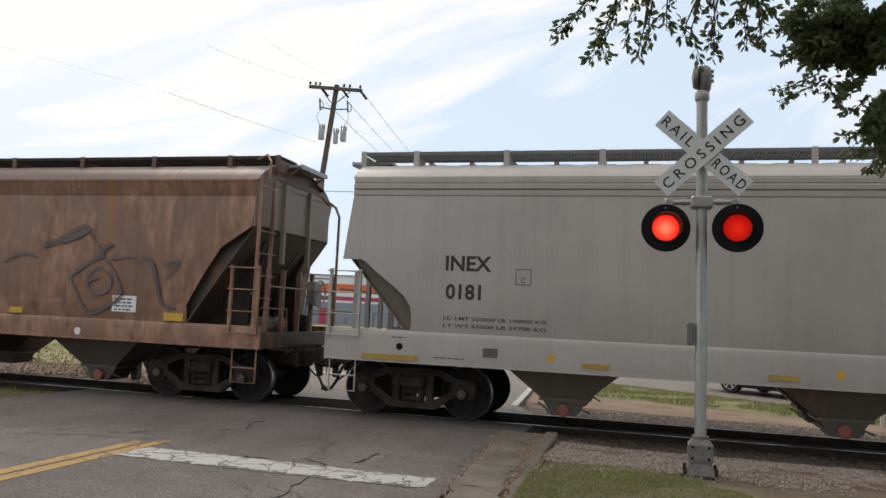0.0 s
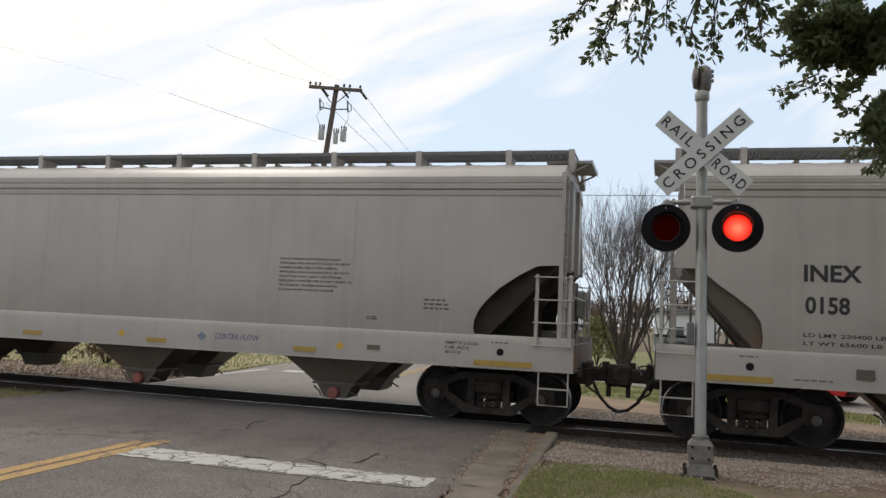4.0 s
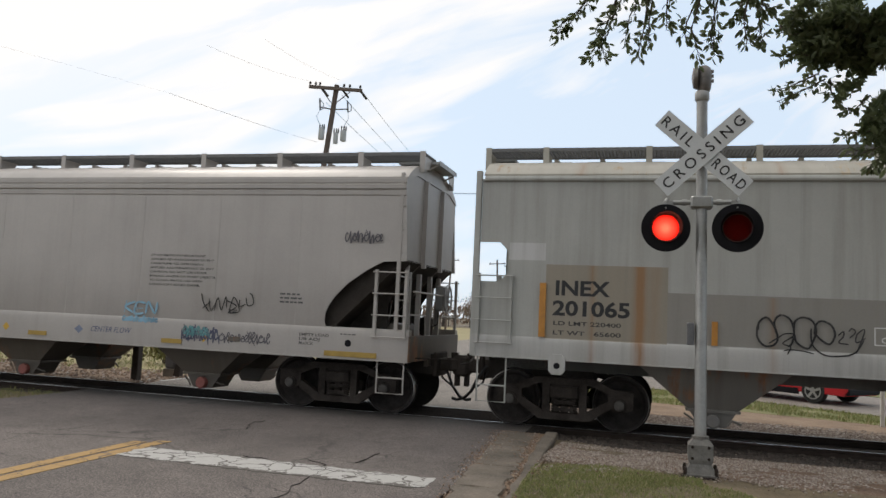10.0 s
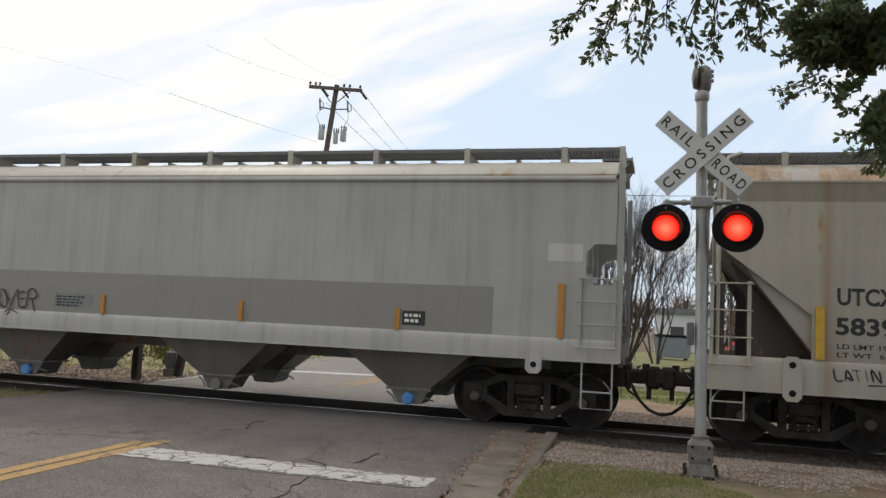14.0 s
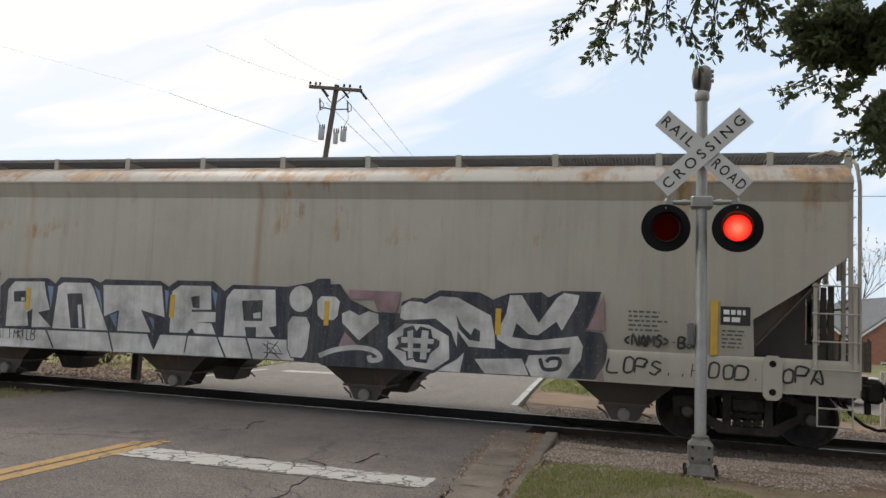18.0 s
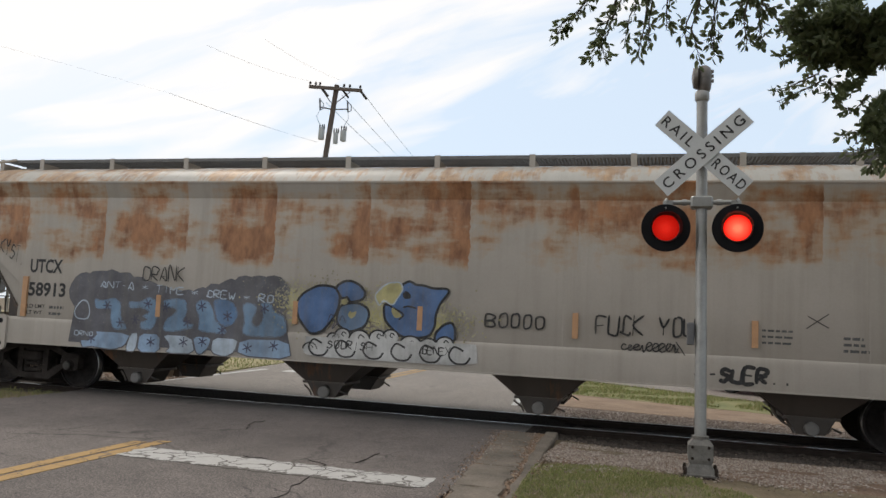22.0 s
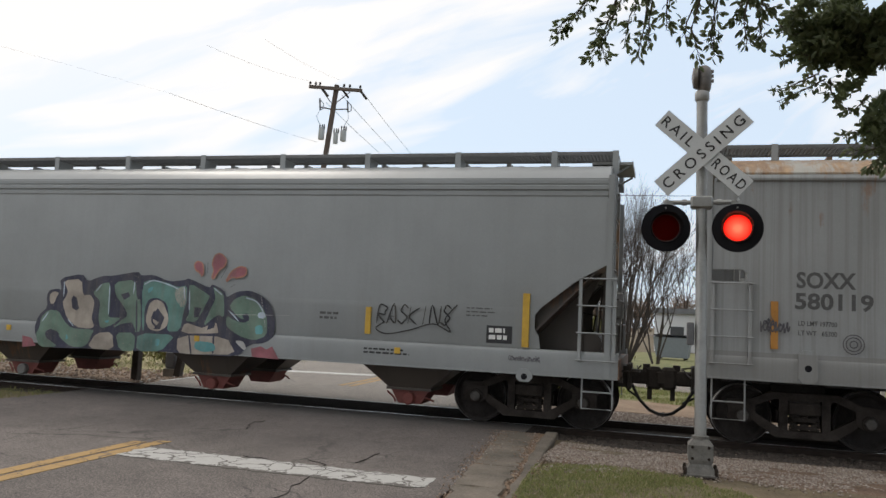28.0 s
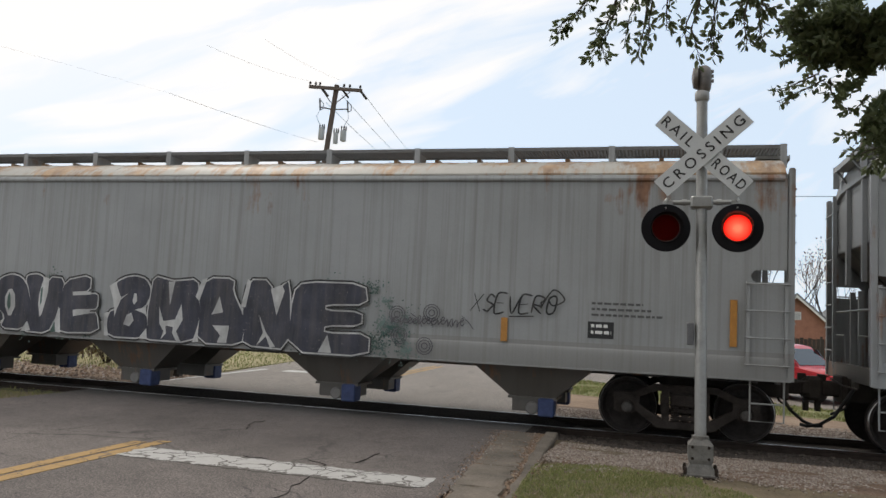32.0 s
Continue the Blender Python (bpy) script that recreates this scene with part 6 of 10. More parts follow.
def hopper_car(label, u0, L, sill, chord, front, rear, caps, paint, roof_paint, under, cap_mat, style, window=None, tall_post=False, pads=(), stripes=(), seams=(), gate="tube", end_paint=None, end_z=None):
    """A covered hopper. x runs from its leading end (0) to L, z is above the rail."""
    car = thing("hopper_car", label, "railway wagon", "train of covered hopper cars")
    zb, zt = sill
    e = front[-1][0]
    er = e if window else L - rear[-1][0]
    # side sheets
    for s in (-1, 1):
        b = Build()
        y0, y1 = s * SIDE, s * (SIDE - 0.02)
        if window:
            wx0, wx1, wz0, wz1 = window
            ch, xa = min(0.14, (wz1 - wz0) / 3), front[0][0]
            half = [(xa, zt - 0.02), (xa, wz0), (wx1 - ch, wz0), (wx1, wz0 + ch), (wx1, wz1 - ch), (wx1 - ch, wz1), (xa, wz1), (xa, chord[0] + 0.05)]
            pts = half + [(L - x, z) for x, z in reversed(half)]
        else:
            pts = [*front, *[(x, z) for x, z in reversed(rear)]]
        b.prism(pts, "y", y0, y1)
        sheet_ob = part("side_sheet", b, paint, car)
        if style != "bulb":
            bellied(sheet_ob.data)
        for x in seams if s < 0 else ():
            part("weld_seam", Build().box(x - 0.011, x + 0.011, -SIDE - 0.0035, -SIDE + 0.01, zt, chord[0]), paint, sheet_ob)
        # side sill with a sloped upper edge
        b = Build()
        pr = [(s * 1.46, zb), (s * 1.624, zb), (s * 1.636, zb + 0.09), (s * 1.636, zt - 0.12), (s * 1.634, zt - 0.08), (s * 1.629, zt - 0.045), (s * 1.620, zt - 0.02), (s * 1.606, zt - 0.004), (s * 1.46, zt)]
        b.prism(pr, "x", 0.0, L)
        b.box(0, L, min(s * 1.46, s * 1.639), max(s * 1.46, s * 1.639), zb - 0.012, zb + 0.012)
        part("side_sill", b, paint, car, smooth=True)
        # top chord
        b = Build()
        c0, c1 = chord
        if style == "banded":
            h = (c1 - c0) / 3
            pr = [(s * 1.5, c0)]
            for k, o in enumerate((0.014, 0.032, 0.014)):
                pr += [(s * (SIDE + 0.002), c0 + k * h), (s * (SIDE + o), c0 + k * h + 0.02), (s * (SIDE + o), c0 + (k + 1) * h - 0.022)]
            b.prism(pr + [(s * (SIDE + 0.002), c1), (s * 1.5, c1)], "x", e, L - er)
        elif style == "bulb":
            b.prism([(s * 1.5, c0), (s * (SIDE + 0.01), c0), (s * (SIDE + 0.045), c0 + 0.02), (s * (SIDE + 0.05), c0 + 0.05), (s * (SIDE + 0.03), c0 + 0.085), (s * (SIDE - 0.02), c1), (s * 1.5, c1)], "x", e, L - er)
        else:
            b.prism([(s * 1.5, c0), (s * (SIDE + 0.003), c0), (s * (SIDE + 0.006), c0 + 0.012), (s * (SIDE + 0.09), c1 - 0.04), (s * (SIDE + 0.105), c1 - 0.03), (s * (SIDE + 0.105), c1), (s * 1.5, c1 + 0.012)], "x", e, L - er)
        part("top_chord", b, paint, car)
    # roof
    zr = chord[1]
    rise = 1.4 if style == "ledge" else 1.22
    bow = [(1.62, 0.01), (1.52, 0.075 * rise), (1.42, 0.13 * rise), (1.27, 0.19 * rise), (1.1, 0.24 * rise), (0.8, 0.295 * rise), (0.5, 0.33 * rise), (0.0, 0.345 * rise)]
    prof = [(-1.62, zr - 0.02)] + [(-y, zr + z) for y, z in bow] + [(y, zr + z) for y, z in reversed(bow[:-1])] + [(1.62, zr - 0.02), (1.1, zr + 0.12), (-1.1, zr + 0.12)]
    b = Build().prism(prof, "x", e - 0.02, L - er + 0.02)
    n = round((L - 2 * e) / 1.64)
    posts = [e + 0.9 + (L - 2 * e - 1.8) * k / (n - 1) for k in range(n)]
    for x in posts if style != "banded" else ():
        b.prism([(-1.6, zr + 0.03), (-1.42, zr + 0.13 * rise + 0.008), (-1.1, zr + 0.24 * rise + 0.008), (-1.1, zr + 0.2), (-1.42, zr + 0.1)], "x", x - 0.82, x - 0.80)
    part("roof", b, roof_paint, car, smooth=True)
    for k in range(n * 2):
        x = e + 1.0 + (L - 2 * e - 2.0) * k / (n * 2 - 1)
        b = Build().box(x - 0.3, x + 0.3, -0.32, 0.32, zr + 0.36, zr + 0.47, bevel=0.03)
        hatch = part("hatch", b, roof_paint, car, "round-edged loading hatch")
        part("latch_bar", Build().box(x - 0.04, x + 0.04, -0.42, 0.42, zr + 0.40, zr + 0.49), roof_paint, hatch)
    # running boards
    zw = zr + 0.575
    for s in (-1, 1):
        b = Build()
        ya, yb = sorted((s * 0.99, s * 0.30))
        for k in range(8):
            y = ya + (yb - ya) * k / 7
            deep = 0.06 if k in (0, 7) else 0.02
            b.box(e - 0.14, L - er + 0.1, y - 0.005, y + 0.005, zw - deep, zw)
        k = e - 0.12
        while k < L - er + 0.08:
            b.box(k, k + 0.016, ya, yb, zw - 0.026, zw - 0.003)
            k += 0.06
        part("running_board", b, M["walk_grating"] if roof_paint is not M["roof_brown"] else M["steel_dark"], car, "dark perforated steel roof walkway")
        for x in [e - 0.1, *posts, L - er + 0.06]:
            b = Build()
            b.box(x - 0.05, x + 0.05, s * 1.0 - 0.006, s * 1.0 + 0.006, zr + 0.2, zw + 0.012)
            b.box(x - 0.045, x - 0.035, min(s * 0.99, s * 0.55), max(s * 0.99, s * 0.55), zw - 0.1, zw - 0.06)
            b.prism([(s * 0.98, zw - 0.08), (s * 0.55, zw - 0.08), (s * 0.7, zr + 0.3), (s * 0.98, zr + 0.25)], "x", x + 0.035, x + 0.045)
            part("board_bracket", b, paint if roof_paint is M["roof_rusty"] else roof_paint, car)
    # both ends, alike when the car is turned round
    for turn in (False, True):
        T = Matrix.Translation((L, 0, 0)) @ FLIP if turn else Matrix.Identity(4)
        zs = end_z or window[2] if window else front[-2][1] if style == "ledge" else front[-3][1]
        xs = 0.14 if end_z else window[1] + 0.06 if window else er if turn else e
        b = Build()
        b.box(xs, xs + 0.03, -1.6, 1.6, min(zs, 3.2), zr + 0.02)
        b.prism([(-y + 0.01, zr + z - 0.01) for y, z in bow] + [(y - 0.01, zr + z - 0.01) for y, z in reversed(bow[:-1])], "x", xs, xs + 0.03)
        for y in (-0.55, 0.55):
            b.box(xs - 0.07, xs, y - 0.05, y + 0.05, 2.6, zr + 0.1)
        part("end_sheet", b, end_paint if turn and end_paint else paint, car, m=T)
        b = Build()
        zt2 = min(zs, 3.2)
        foot = 2.1 if end_z else max(1.2, xs + 0.8) if window else 1.66
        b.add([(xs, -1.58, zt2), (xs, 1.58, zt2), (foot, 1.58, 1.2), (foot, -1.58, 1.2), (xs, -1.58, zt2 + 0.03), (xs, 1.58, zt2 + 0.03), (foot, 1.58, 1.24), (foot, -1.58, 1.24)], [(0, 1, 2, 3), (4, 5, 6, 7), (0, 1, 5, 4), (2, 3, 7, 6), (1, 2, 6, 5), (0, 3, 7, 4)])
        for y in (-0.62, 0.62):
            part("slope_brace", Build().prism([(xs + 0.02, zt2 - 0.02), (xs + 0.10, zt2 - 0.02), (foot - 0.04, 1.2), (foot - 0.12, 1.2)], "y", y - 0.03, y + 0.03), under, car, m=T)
        # cheeks: lighter paint at some fronts, shade put into the colour at the rear
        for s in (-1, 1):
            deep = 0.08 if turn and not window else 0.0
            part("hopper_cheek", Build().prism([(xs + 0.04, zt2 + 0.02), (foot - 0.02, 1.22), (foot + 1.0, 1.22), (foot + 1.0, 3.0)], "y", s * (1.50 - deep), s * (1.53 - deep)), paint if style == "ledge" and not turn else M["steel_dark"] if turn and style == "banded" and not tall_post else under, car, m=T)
        # rear slope sheets take a dark colour that stands for their shade
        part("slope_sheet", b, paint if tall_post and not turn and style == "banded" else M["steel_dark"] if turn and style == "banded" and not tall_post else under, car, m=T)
        b = Build()
        b.box(0.02, 2.4, -1.46, 1.46, zt - 0.22, zt - 0.17)
        b.box(-0.02, 0.1, -1.62, 1.62, zb, zt - 0.1)
        b.box(-0.02, 0.05, -0.5, 0.5, zb - 0.12, zb)
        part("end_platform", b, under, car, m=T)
        b = Build()
        for y in (-0.95, -0.35, 0.35, 0.95):
            b.box(0.22, 0.30, y - 0.04, y + 0.04, zt - 0.18, 2.5)
        b.tube([(0.05, -1.3, 2.15), (0.05, 1.3, 2.15)], 0.018, 6)
        b.tube([(0.05, -1.55, 1.75), (0.05, -0.5, 1.75), (0.05, -0.45, 1.3)], 0.014, 6)
        b.tube([(0.05, 0.5, 1.3), (0.05, 0.55, 1.75), (0.05, 1.55, 1.75)], 0.014, 6)
        # tall-post cars: end frame in the shade-darkened under colour
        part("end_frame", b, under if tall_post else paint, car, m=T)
        # added dark panels fill the end below the slope sheet, where shade lies
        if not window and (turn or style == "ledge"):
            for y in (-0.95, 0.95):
                part("shaded_web", Build().prism([(0.62, zt - 0.17), (foot + 0.1, zt - 0.17), (xs + 0.12, zt2 - 0.02), (xs + 0.12, zt2 - 0.2), (0.62, zt2 - 0.75)], "y", y - 0.01, y + 0.01), under if tall_post else M["steel_dark"], car, m=T)
        # crossover platform at roof height
        b = Build()
        zc = zw - 0.12
        b.box(-0.10, e + 0.3, -0.6, 0.6, zc - 0.03, zc + 0.02)
        b.box(-0.11, -0.095, -0.6, 0.6, zc - 0.05, zc + 0.035)
        for y in (-0.55, 0.55):
            part("platform_bracket", Build().tube([(-0.06, y, zc - 0.04), (e, y, zc - 0.25)], 0.02, 5), paint, car, m=T)
        part("crossover_platform", b, M["grating"], car, "end crossover walkway grating", m=T)
        # ladders: short ones on both sides, a tall one on one corner
        b = Build()
        ladder(b, 0.07, 0.60, -1.66, zt - 0.13, 2.45, 0.42)
        part("side_ladder", b, paint, car, m=T)
        b = Build()
        ladder(b, 0.07, 0.60, -1.66, zt - 0.13, 2.45, 0.42)
        part("side_ladder", b, paint, car, m=T @ Matrix.Scale(-1, 4, (0, 1, 0)))
        b = Build()
        lx = e - 0.14 if e > 0.2 else 0.0
        for y in (1.60, 1.12):
            b.box(lx - 0.03, lx + 0.03, y - 0.025, y + 0.025, zt - 0.2, zr + 0.08)
        k = zt + 0.1
        while k < zr:
            b.tube([(lx - 0.05, 1.06, k), (lx - 0.05, 1.66, k)], 0.012, 6)
            k += 0.40
        if style == "ledge":
            b.tube([(0.0, 1.63, zr), (0.06, 1.5, zr + 0.35), (0.3, 1.2, zr + 0.55), (0.6, 1.0, zr + 0.5)], 0.02, 6)
        part("end_ladder", b, paint, car, m=T)
        if window or tall_post:
            px = (er if turn else e) - (0.05 if style != "ledge" else 0.10) if tall_post else 0.0
            for y in (-1.60, 1.60):
                part("corner_post", Build().box(px - 0.045, px + 0.045, y - 0.045, y + 0.045, zb, zr + 0.06) if style != "ledge" else Build().tube([(px, y, zb + 0.1), (px, y, zr - 0.05), (px + 0.04, y, zr + 0.25), (px + 0.14, y * 0.9, zr + 0.42), (px + 0.35, y * 0.62, zw)], 0.028, 8), paint, car, m=T)
        if turn and end_paint is M["paint_drab"]:
            part("grab_pole", Build().tube([(0.0, -1.58, zt - 0.15), (0.0, -1.58, zr - 0.25), (0.08, -1.56, zr - 0.05), (e, -1.45, zr + 0.12)], 0.03, 7), paint, car, m=T)
        # steps under the sill
        for y in (-1.56, 1.56):
            b = Build()
            b.tube([(0.08, y, zb), (0.08, y, 0.42), (0.55, y, 0.42), (0.55, y, zb)], 0.016, 6)
            b.tube([(0.08, y, 0.68), (0.55, y, 0.68)], 0.014, 6)
            part("sill_step", b, paint, car, m=T)
        # coupler, air hose, brake gear
        b = Build()
        b.box(-0.12, 1.2, -0.3, 0.3, 0.70, 1.06)
        b.box(-0.16, -0.08, -0.36, 0.36, 0.66, 1.1, bevel=0.02)
        b.box(-0.42, -0.1, -0.14, 0.14, 0.76, 1.0, bevel=0.03)
        b.box(-0.66, -0.40, -0.19, 0.17, 0.68, 1.06, bevel=0.05)
        b.tube([(-0.2, -1.6, 0.98), (-0.24, -0.7, 0.98), (-0.3, -0.2, 1.05)], 0.014, 6)
        b.box(-0.5, -0.42, -0.06, 0.06, 0.5, 0.7)
        b.box(-0.74, -0.58, -0.2, -0.05, 0.77, 1.0, bevel=0.03)
        b.tube([(-0.3, 0.25, 0.98), (-0.3, 0.9, 1.0), (-0.05, 1.3, 1.02)], 0.015, 6)
        b.box(-0.46, -0.34, -0.05, 0.05, 1.0, 1.1)
        part("coupler", b, M["steel_dark"], car, "rusty knuckle coupler", m=T)
        b = Build()
        b.tube([(0.0, -0.42, 0.92), (-0.14, -0.46, 0.72), (-0.28, -0.36, 0.46), (-0.46, -0.18, 0.30), (-0.62, -0.04, 0.25), (-0.72, 0.0, 0.27)], 0.028, 7)
        b.tube([(0.0, -0.3, 0.85), (-0.1, -0.3, 0.6), (-0.3, -0.2, 0.48)], 0.02, 6)
        part("air_hose", b, M["rubber"], car, "black rubber air hose", m=T)
        if turn:
            b = Build()
            wm = Matrix.Translation((0.02, -0.85, 2.1)) @ Matrix.Rotation(radians(90), 4, "Y")
            rows = [[wm @ Vector(((0.27 + 0.018 * math.cos(a)) * math.cos(c), (0.27 + 0.018 * math.cos(a)) * math.sin(c), 0.018 * math.sin(a))) for a in [2 * math.pi * i / 6 for i in range(6)]] for c in [2 * math.pi * j / 20 for j in range(21)]]
            b.loft(rows, caps=False)
            for j in range(4):
                c = math.pi * j / 2 + 0.4
                b.tube([wm @ Vector((0, 0, 0)), wm @ Vector((0.27 * math.cos(c), 0.27 * math.sin(c), 0))], 0.012, 5)
            b.box(0.06, 0.24, -1.05, -0.68, 1.85, 2.35, bevel=0.03)
            part("brake_wheel", b, M["grating"], car, "hand brake wheel and housing", m=T)
            b = Build()
            b.tube([(0.9, -1.1, 1.42), (0.9, -0.5, 1.42)], 0.17, 14)
            b.box(0.95, 1.35, -0.35, 0.1, zt - 0.17, 1.55, bevel=0.03)
            b.tube([(0.5, 0.0, 1.4), (0.5, 0.9, 1.4)], 0.2, 14)
            part("brake_cylinder", b, under, car, m=T)
            for k, (xa, ya, za, zq) in enumerate(((0.35, -1.25, 1.5, 2.3), (0.5, -0.95, 1.35, 1.9), (0.7, -1.3, 1.3, 1.75), (0.3, 0.2, 1.4, 2.4), (0.62, 0.5, 1.3, 2.0))):
                part("brake_pipe", Build().tube([(xa, ya, zt - 0.18), (xa, ya + 0.02, za), (xa + 0.12, ya + 0.1, za + 0.12), (xa + 0.05, ya + 0.14, zq), (xa + 0.3, ya + 0.3, zq + 0.05)], 0.018, 6), M["steel_dark"] if k % 2 else M["grating"], car, m=T)
            b = Build().lathe([(0.05, -0.2), (0.14, -0.16), (0.15, 0.0), (0.14, 0.16), (0.05, 0.2)], 14, Matrix.Translation((0.55, -1.2, zt + 0.05)))
            part("air_valve", b, M["steel_dark"], car, m=T)
            part("chain", Build().tube([(0.2, -0.85, 1.85), (0.22, -0.86, zt + 0.1), (0.5, -0.7, zt - 0.05)], 0.014, 5), M["rail"], car, m=T)
    # hoppers, two rows of pyramids either side of the centre sill
    for i, x in enumerate(caps):
        for s in (-1, 1):
            b = Build()
            ya, yb = s * 1.58, s * 0.2
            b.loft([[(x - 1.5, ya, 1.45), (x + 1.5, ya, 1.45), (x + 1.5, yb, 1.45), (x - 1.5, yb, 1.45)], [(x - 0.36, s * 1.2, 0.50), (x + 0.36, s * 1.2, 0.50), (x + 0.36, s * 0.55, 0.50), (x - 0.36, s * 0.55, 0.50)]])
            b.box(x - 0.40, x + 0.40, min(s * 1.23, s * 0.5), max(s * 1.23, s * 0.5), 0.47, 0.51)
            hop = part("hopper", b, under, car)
            b = Build()
            if gate == "box":
                b.box(x - 0.33, x + 0.33, min(s * 1.2, s * 0.6), max(s * 1.2, s * 0.6), 0.27, 0.47)
            else:
                b.prism([(x - 0.34, 0.47), (x + 0.34, 0.47), (x + 0.2, 0.24), (x - 0.2, 0.24)], "y", min(s * 1.15, s * 0.6), max(s * 1.15, s * 0.6))
                b.tube([(x - 0.42, s * 1.1, 0.42), (x - 0.28, s * 1.18, 0.34), (x - 0.24, s * 1.18, 0.26)], 0.018, 5)
                b.tube([(x + 0.42, s * 1.1, 0.30), (x + 0.28, s * 1.18, 0.36), (x + 0.22, s * 1.18, 0.28)], 0.018, 5)
            part("outlet_gate", b, M["rust_red"] if gate == "red" else under, hop)
            if gate == "box":
                part("gate_motor", Build().box(x + 0.10, x + 0.36, min(s * 1.25, s * 0.95), max(s * 1.25, s * 0.95), 0.2, 0.5, bevel=0.02), M["blue_gate"], hop, "blue gate mechanism")
            b = Build().lathe([(0.0, 0.0), (0.085, 0.0), (0.105, 0.02), (0.105, 0.3)], 18, Matrix.Translation((x, s * 1.25, 0.33)) @ Matrix.Rotation(radians(-90 * -s), 4, "X"))
            part("outlet_cap", b, M[cap_mat[i % len(cap_mat)]], hop, smooth=True)
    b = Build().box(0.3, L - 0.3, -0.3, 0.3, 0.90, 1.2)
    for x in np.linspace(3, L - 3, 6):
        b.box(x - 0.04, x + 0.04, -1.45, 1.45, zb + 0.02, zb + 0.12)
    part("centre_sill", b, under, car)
    # trucks
    for cx in (1.45, L - 1.45):
        for s in (1, -1):
            fr = part("side_frame", SIDE_FRAME, None, car, m=Matrix.Translation((cx, 0, 0)) @ (Matrix.Identity(4) if s == 1 else FLIP))
            for dx in (-0.889, 0.889):
                part("bearing_cap", BEARING, None, fr, m=pose(dx, -1.215, WHEEL_R))
        b = Build().box(cx - 0.22, cx + 0.22, -1.05, 1.05, 0.5, 0.76)
        b.box(cx - 0.4, cx + 0.4, -0.4, 0.4, 0.72, 0.92)
        for s in (-1, 1):
            b.box(cx + s * 0.3, cx + s * 0.38, -0.85, 0.85, 0.38, 0.55)
        part("bolster", b, M["truck"], car)
        for dx in (-0.889, 0.889):
            ws = part("wheelset", WHEELSET, None, car, m=pose(cx + dx, 0, WHEEL_R))
            part("tread", RIM, None, ws, "bright worn wheel tread")
            part("tread", RIM, None, ws, "bright worn wheel tread", m=FLIP)
            CARS.append(("wheel", ws, cx + dx, u0))
    # reflector stripes, pads
    for x, z0, z1, w, mat in stripes:
        part("reflector", Build().box(x - w / 2, x + w / 2, -1.6525, -1.61, z0, z1) if z0 > zt - 0.1 else Build().box(x - w / 2, x + w / 2, -1.6515, -1.635, z0, z1), M[mat], car)
    for x, z0, z1, hole in pads:
        b = Build()
        b.prism([(x - 0.13, z0 + 0.06), (x - 0.07, z0), (x + 0.07, z0), (x + 0.13, z0 + 0.06), (x + 0.13, z1 - 0.06), (x + 0.07, z1), (x - 0.07, z1), (x - 0.13, z1 - 0.06)], "y", -1.68, -1.635)
        pad = part("pulling_bracket", b, paint, car)
        for z in ([z0 + 0.12, z1 - 0.12] if hole > 1 else [(z0 + z1) / 2 - 0.02]):
            b = Build().lathe([(0.0, 0), (0.05, 0), (0.05, 0.01)], 14, Matrix.Translation((x, -1.682, z)) @ Matrix.Rotation(radians(-90), 4, "X"))
            part("eye_hole", b, M["black"], pad)
    CARS.append(("car", car, 0.0, u0))
    return car


M["roof_brown"] = car_paint("brown_roof_paint", (0.11, 0.06, 0.042), 0.4, 0.4, rust_col=(0.17, 0.075, 0.04))
LT, SILL_Y, TAG_Y = -1.6165, -1.6375, -1.6425


def stencil(car, x, z, text, size, width, mat="ink", y=LT, **kw):
    big = size > 0.15
    return lettering(car, text, x, y, z - 0.01 * big, size * (1.13 if big else 1.0), M[mat], width=width, offset=size * (0.046 if big else 0.018), **kw)


def bars(car, x, z, lines, w, h, gap, mat="ink_faded", y=LT):
    """Small print too fine to read."""
    random.seed(int(x * 100 + z * 10))
    b = Build()
    for i in range(lines):
        k, end = x, x + w * random.uniform(0.7, 1.0)
        while k < end:
            d = random.uniform(0.04, 0.12)
            b.box(k, min(k + d, end), y - 0.001, y + 0.001, z - i * gap, z - i * gap + h)
            k += d + 0.025
    return tagged(part("small_print", b, M[mat], car), kind="stuff")


def frame_box(car, x, z, s, mat="ink_faded"):
    b = Build()
    for p in ((x, x + s, z, z + 0.014), (x, x + s, z + s - 0.014, z + s), (x, x + 0.014, z, z + s), (x + s - 0.014, x + s, z, z + s)):
        b.box(p[0], p[1], LT - 0.001, LT + 0.001, p[2], p[3])
    part("plate_box", b, M[mat], car)
    stencil(car, x + s * 0.36, z + s * 0.16, "C", s * 0.3, s * 0.28, mat)


ROUND_F = [(1.50, 1.46), (1.53, 1.62), (1.50, 1.88), (1.38, 2.06), (1.18, 2.22), (0.90, 2.42), (0.66, 2.62), (0.58, 2.66), (0.24, 2.66), (0.28, 3.0), (0.38, 3.78)]
ROUND_R = [(18.90, 1.46), (18.86, 1.58), (18.87, 1.72), (18.94, 1.88), (19.05, 2.03), (19.27, 2.25), (19.60, 2.48), (19.88, 2.63), (20.3, 2.65), (20.28, 3.0), (20.24, 3.78)]
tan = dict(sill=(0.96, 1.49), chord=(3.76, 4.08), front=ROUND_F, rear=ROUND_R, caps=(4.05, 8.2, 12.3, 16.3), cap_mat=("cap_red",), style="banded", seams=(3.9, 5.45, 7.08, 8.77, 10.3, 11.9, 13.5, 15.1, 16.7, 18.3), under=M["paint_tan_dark"])
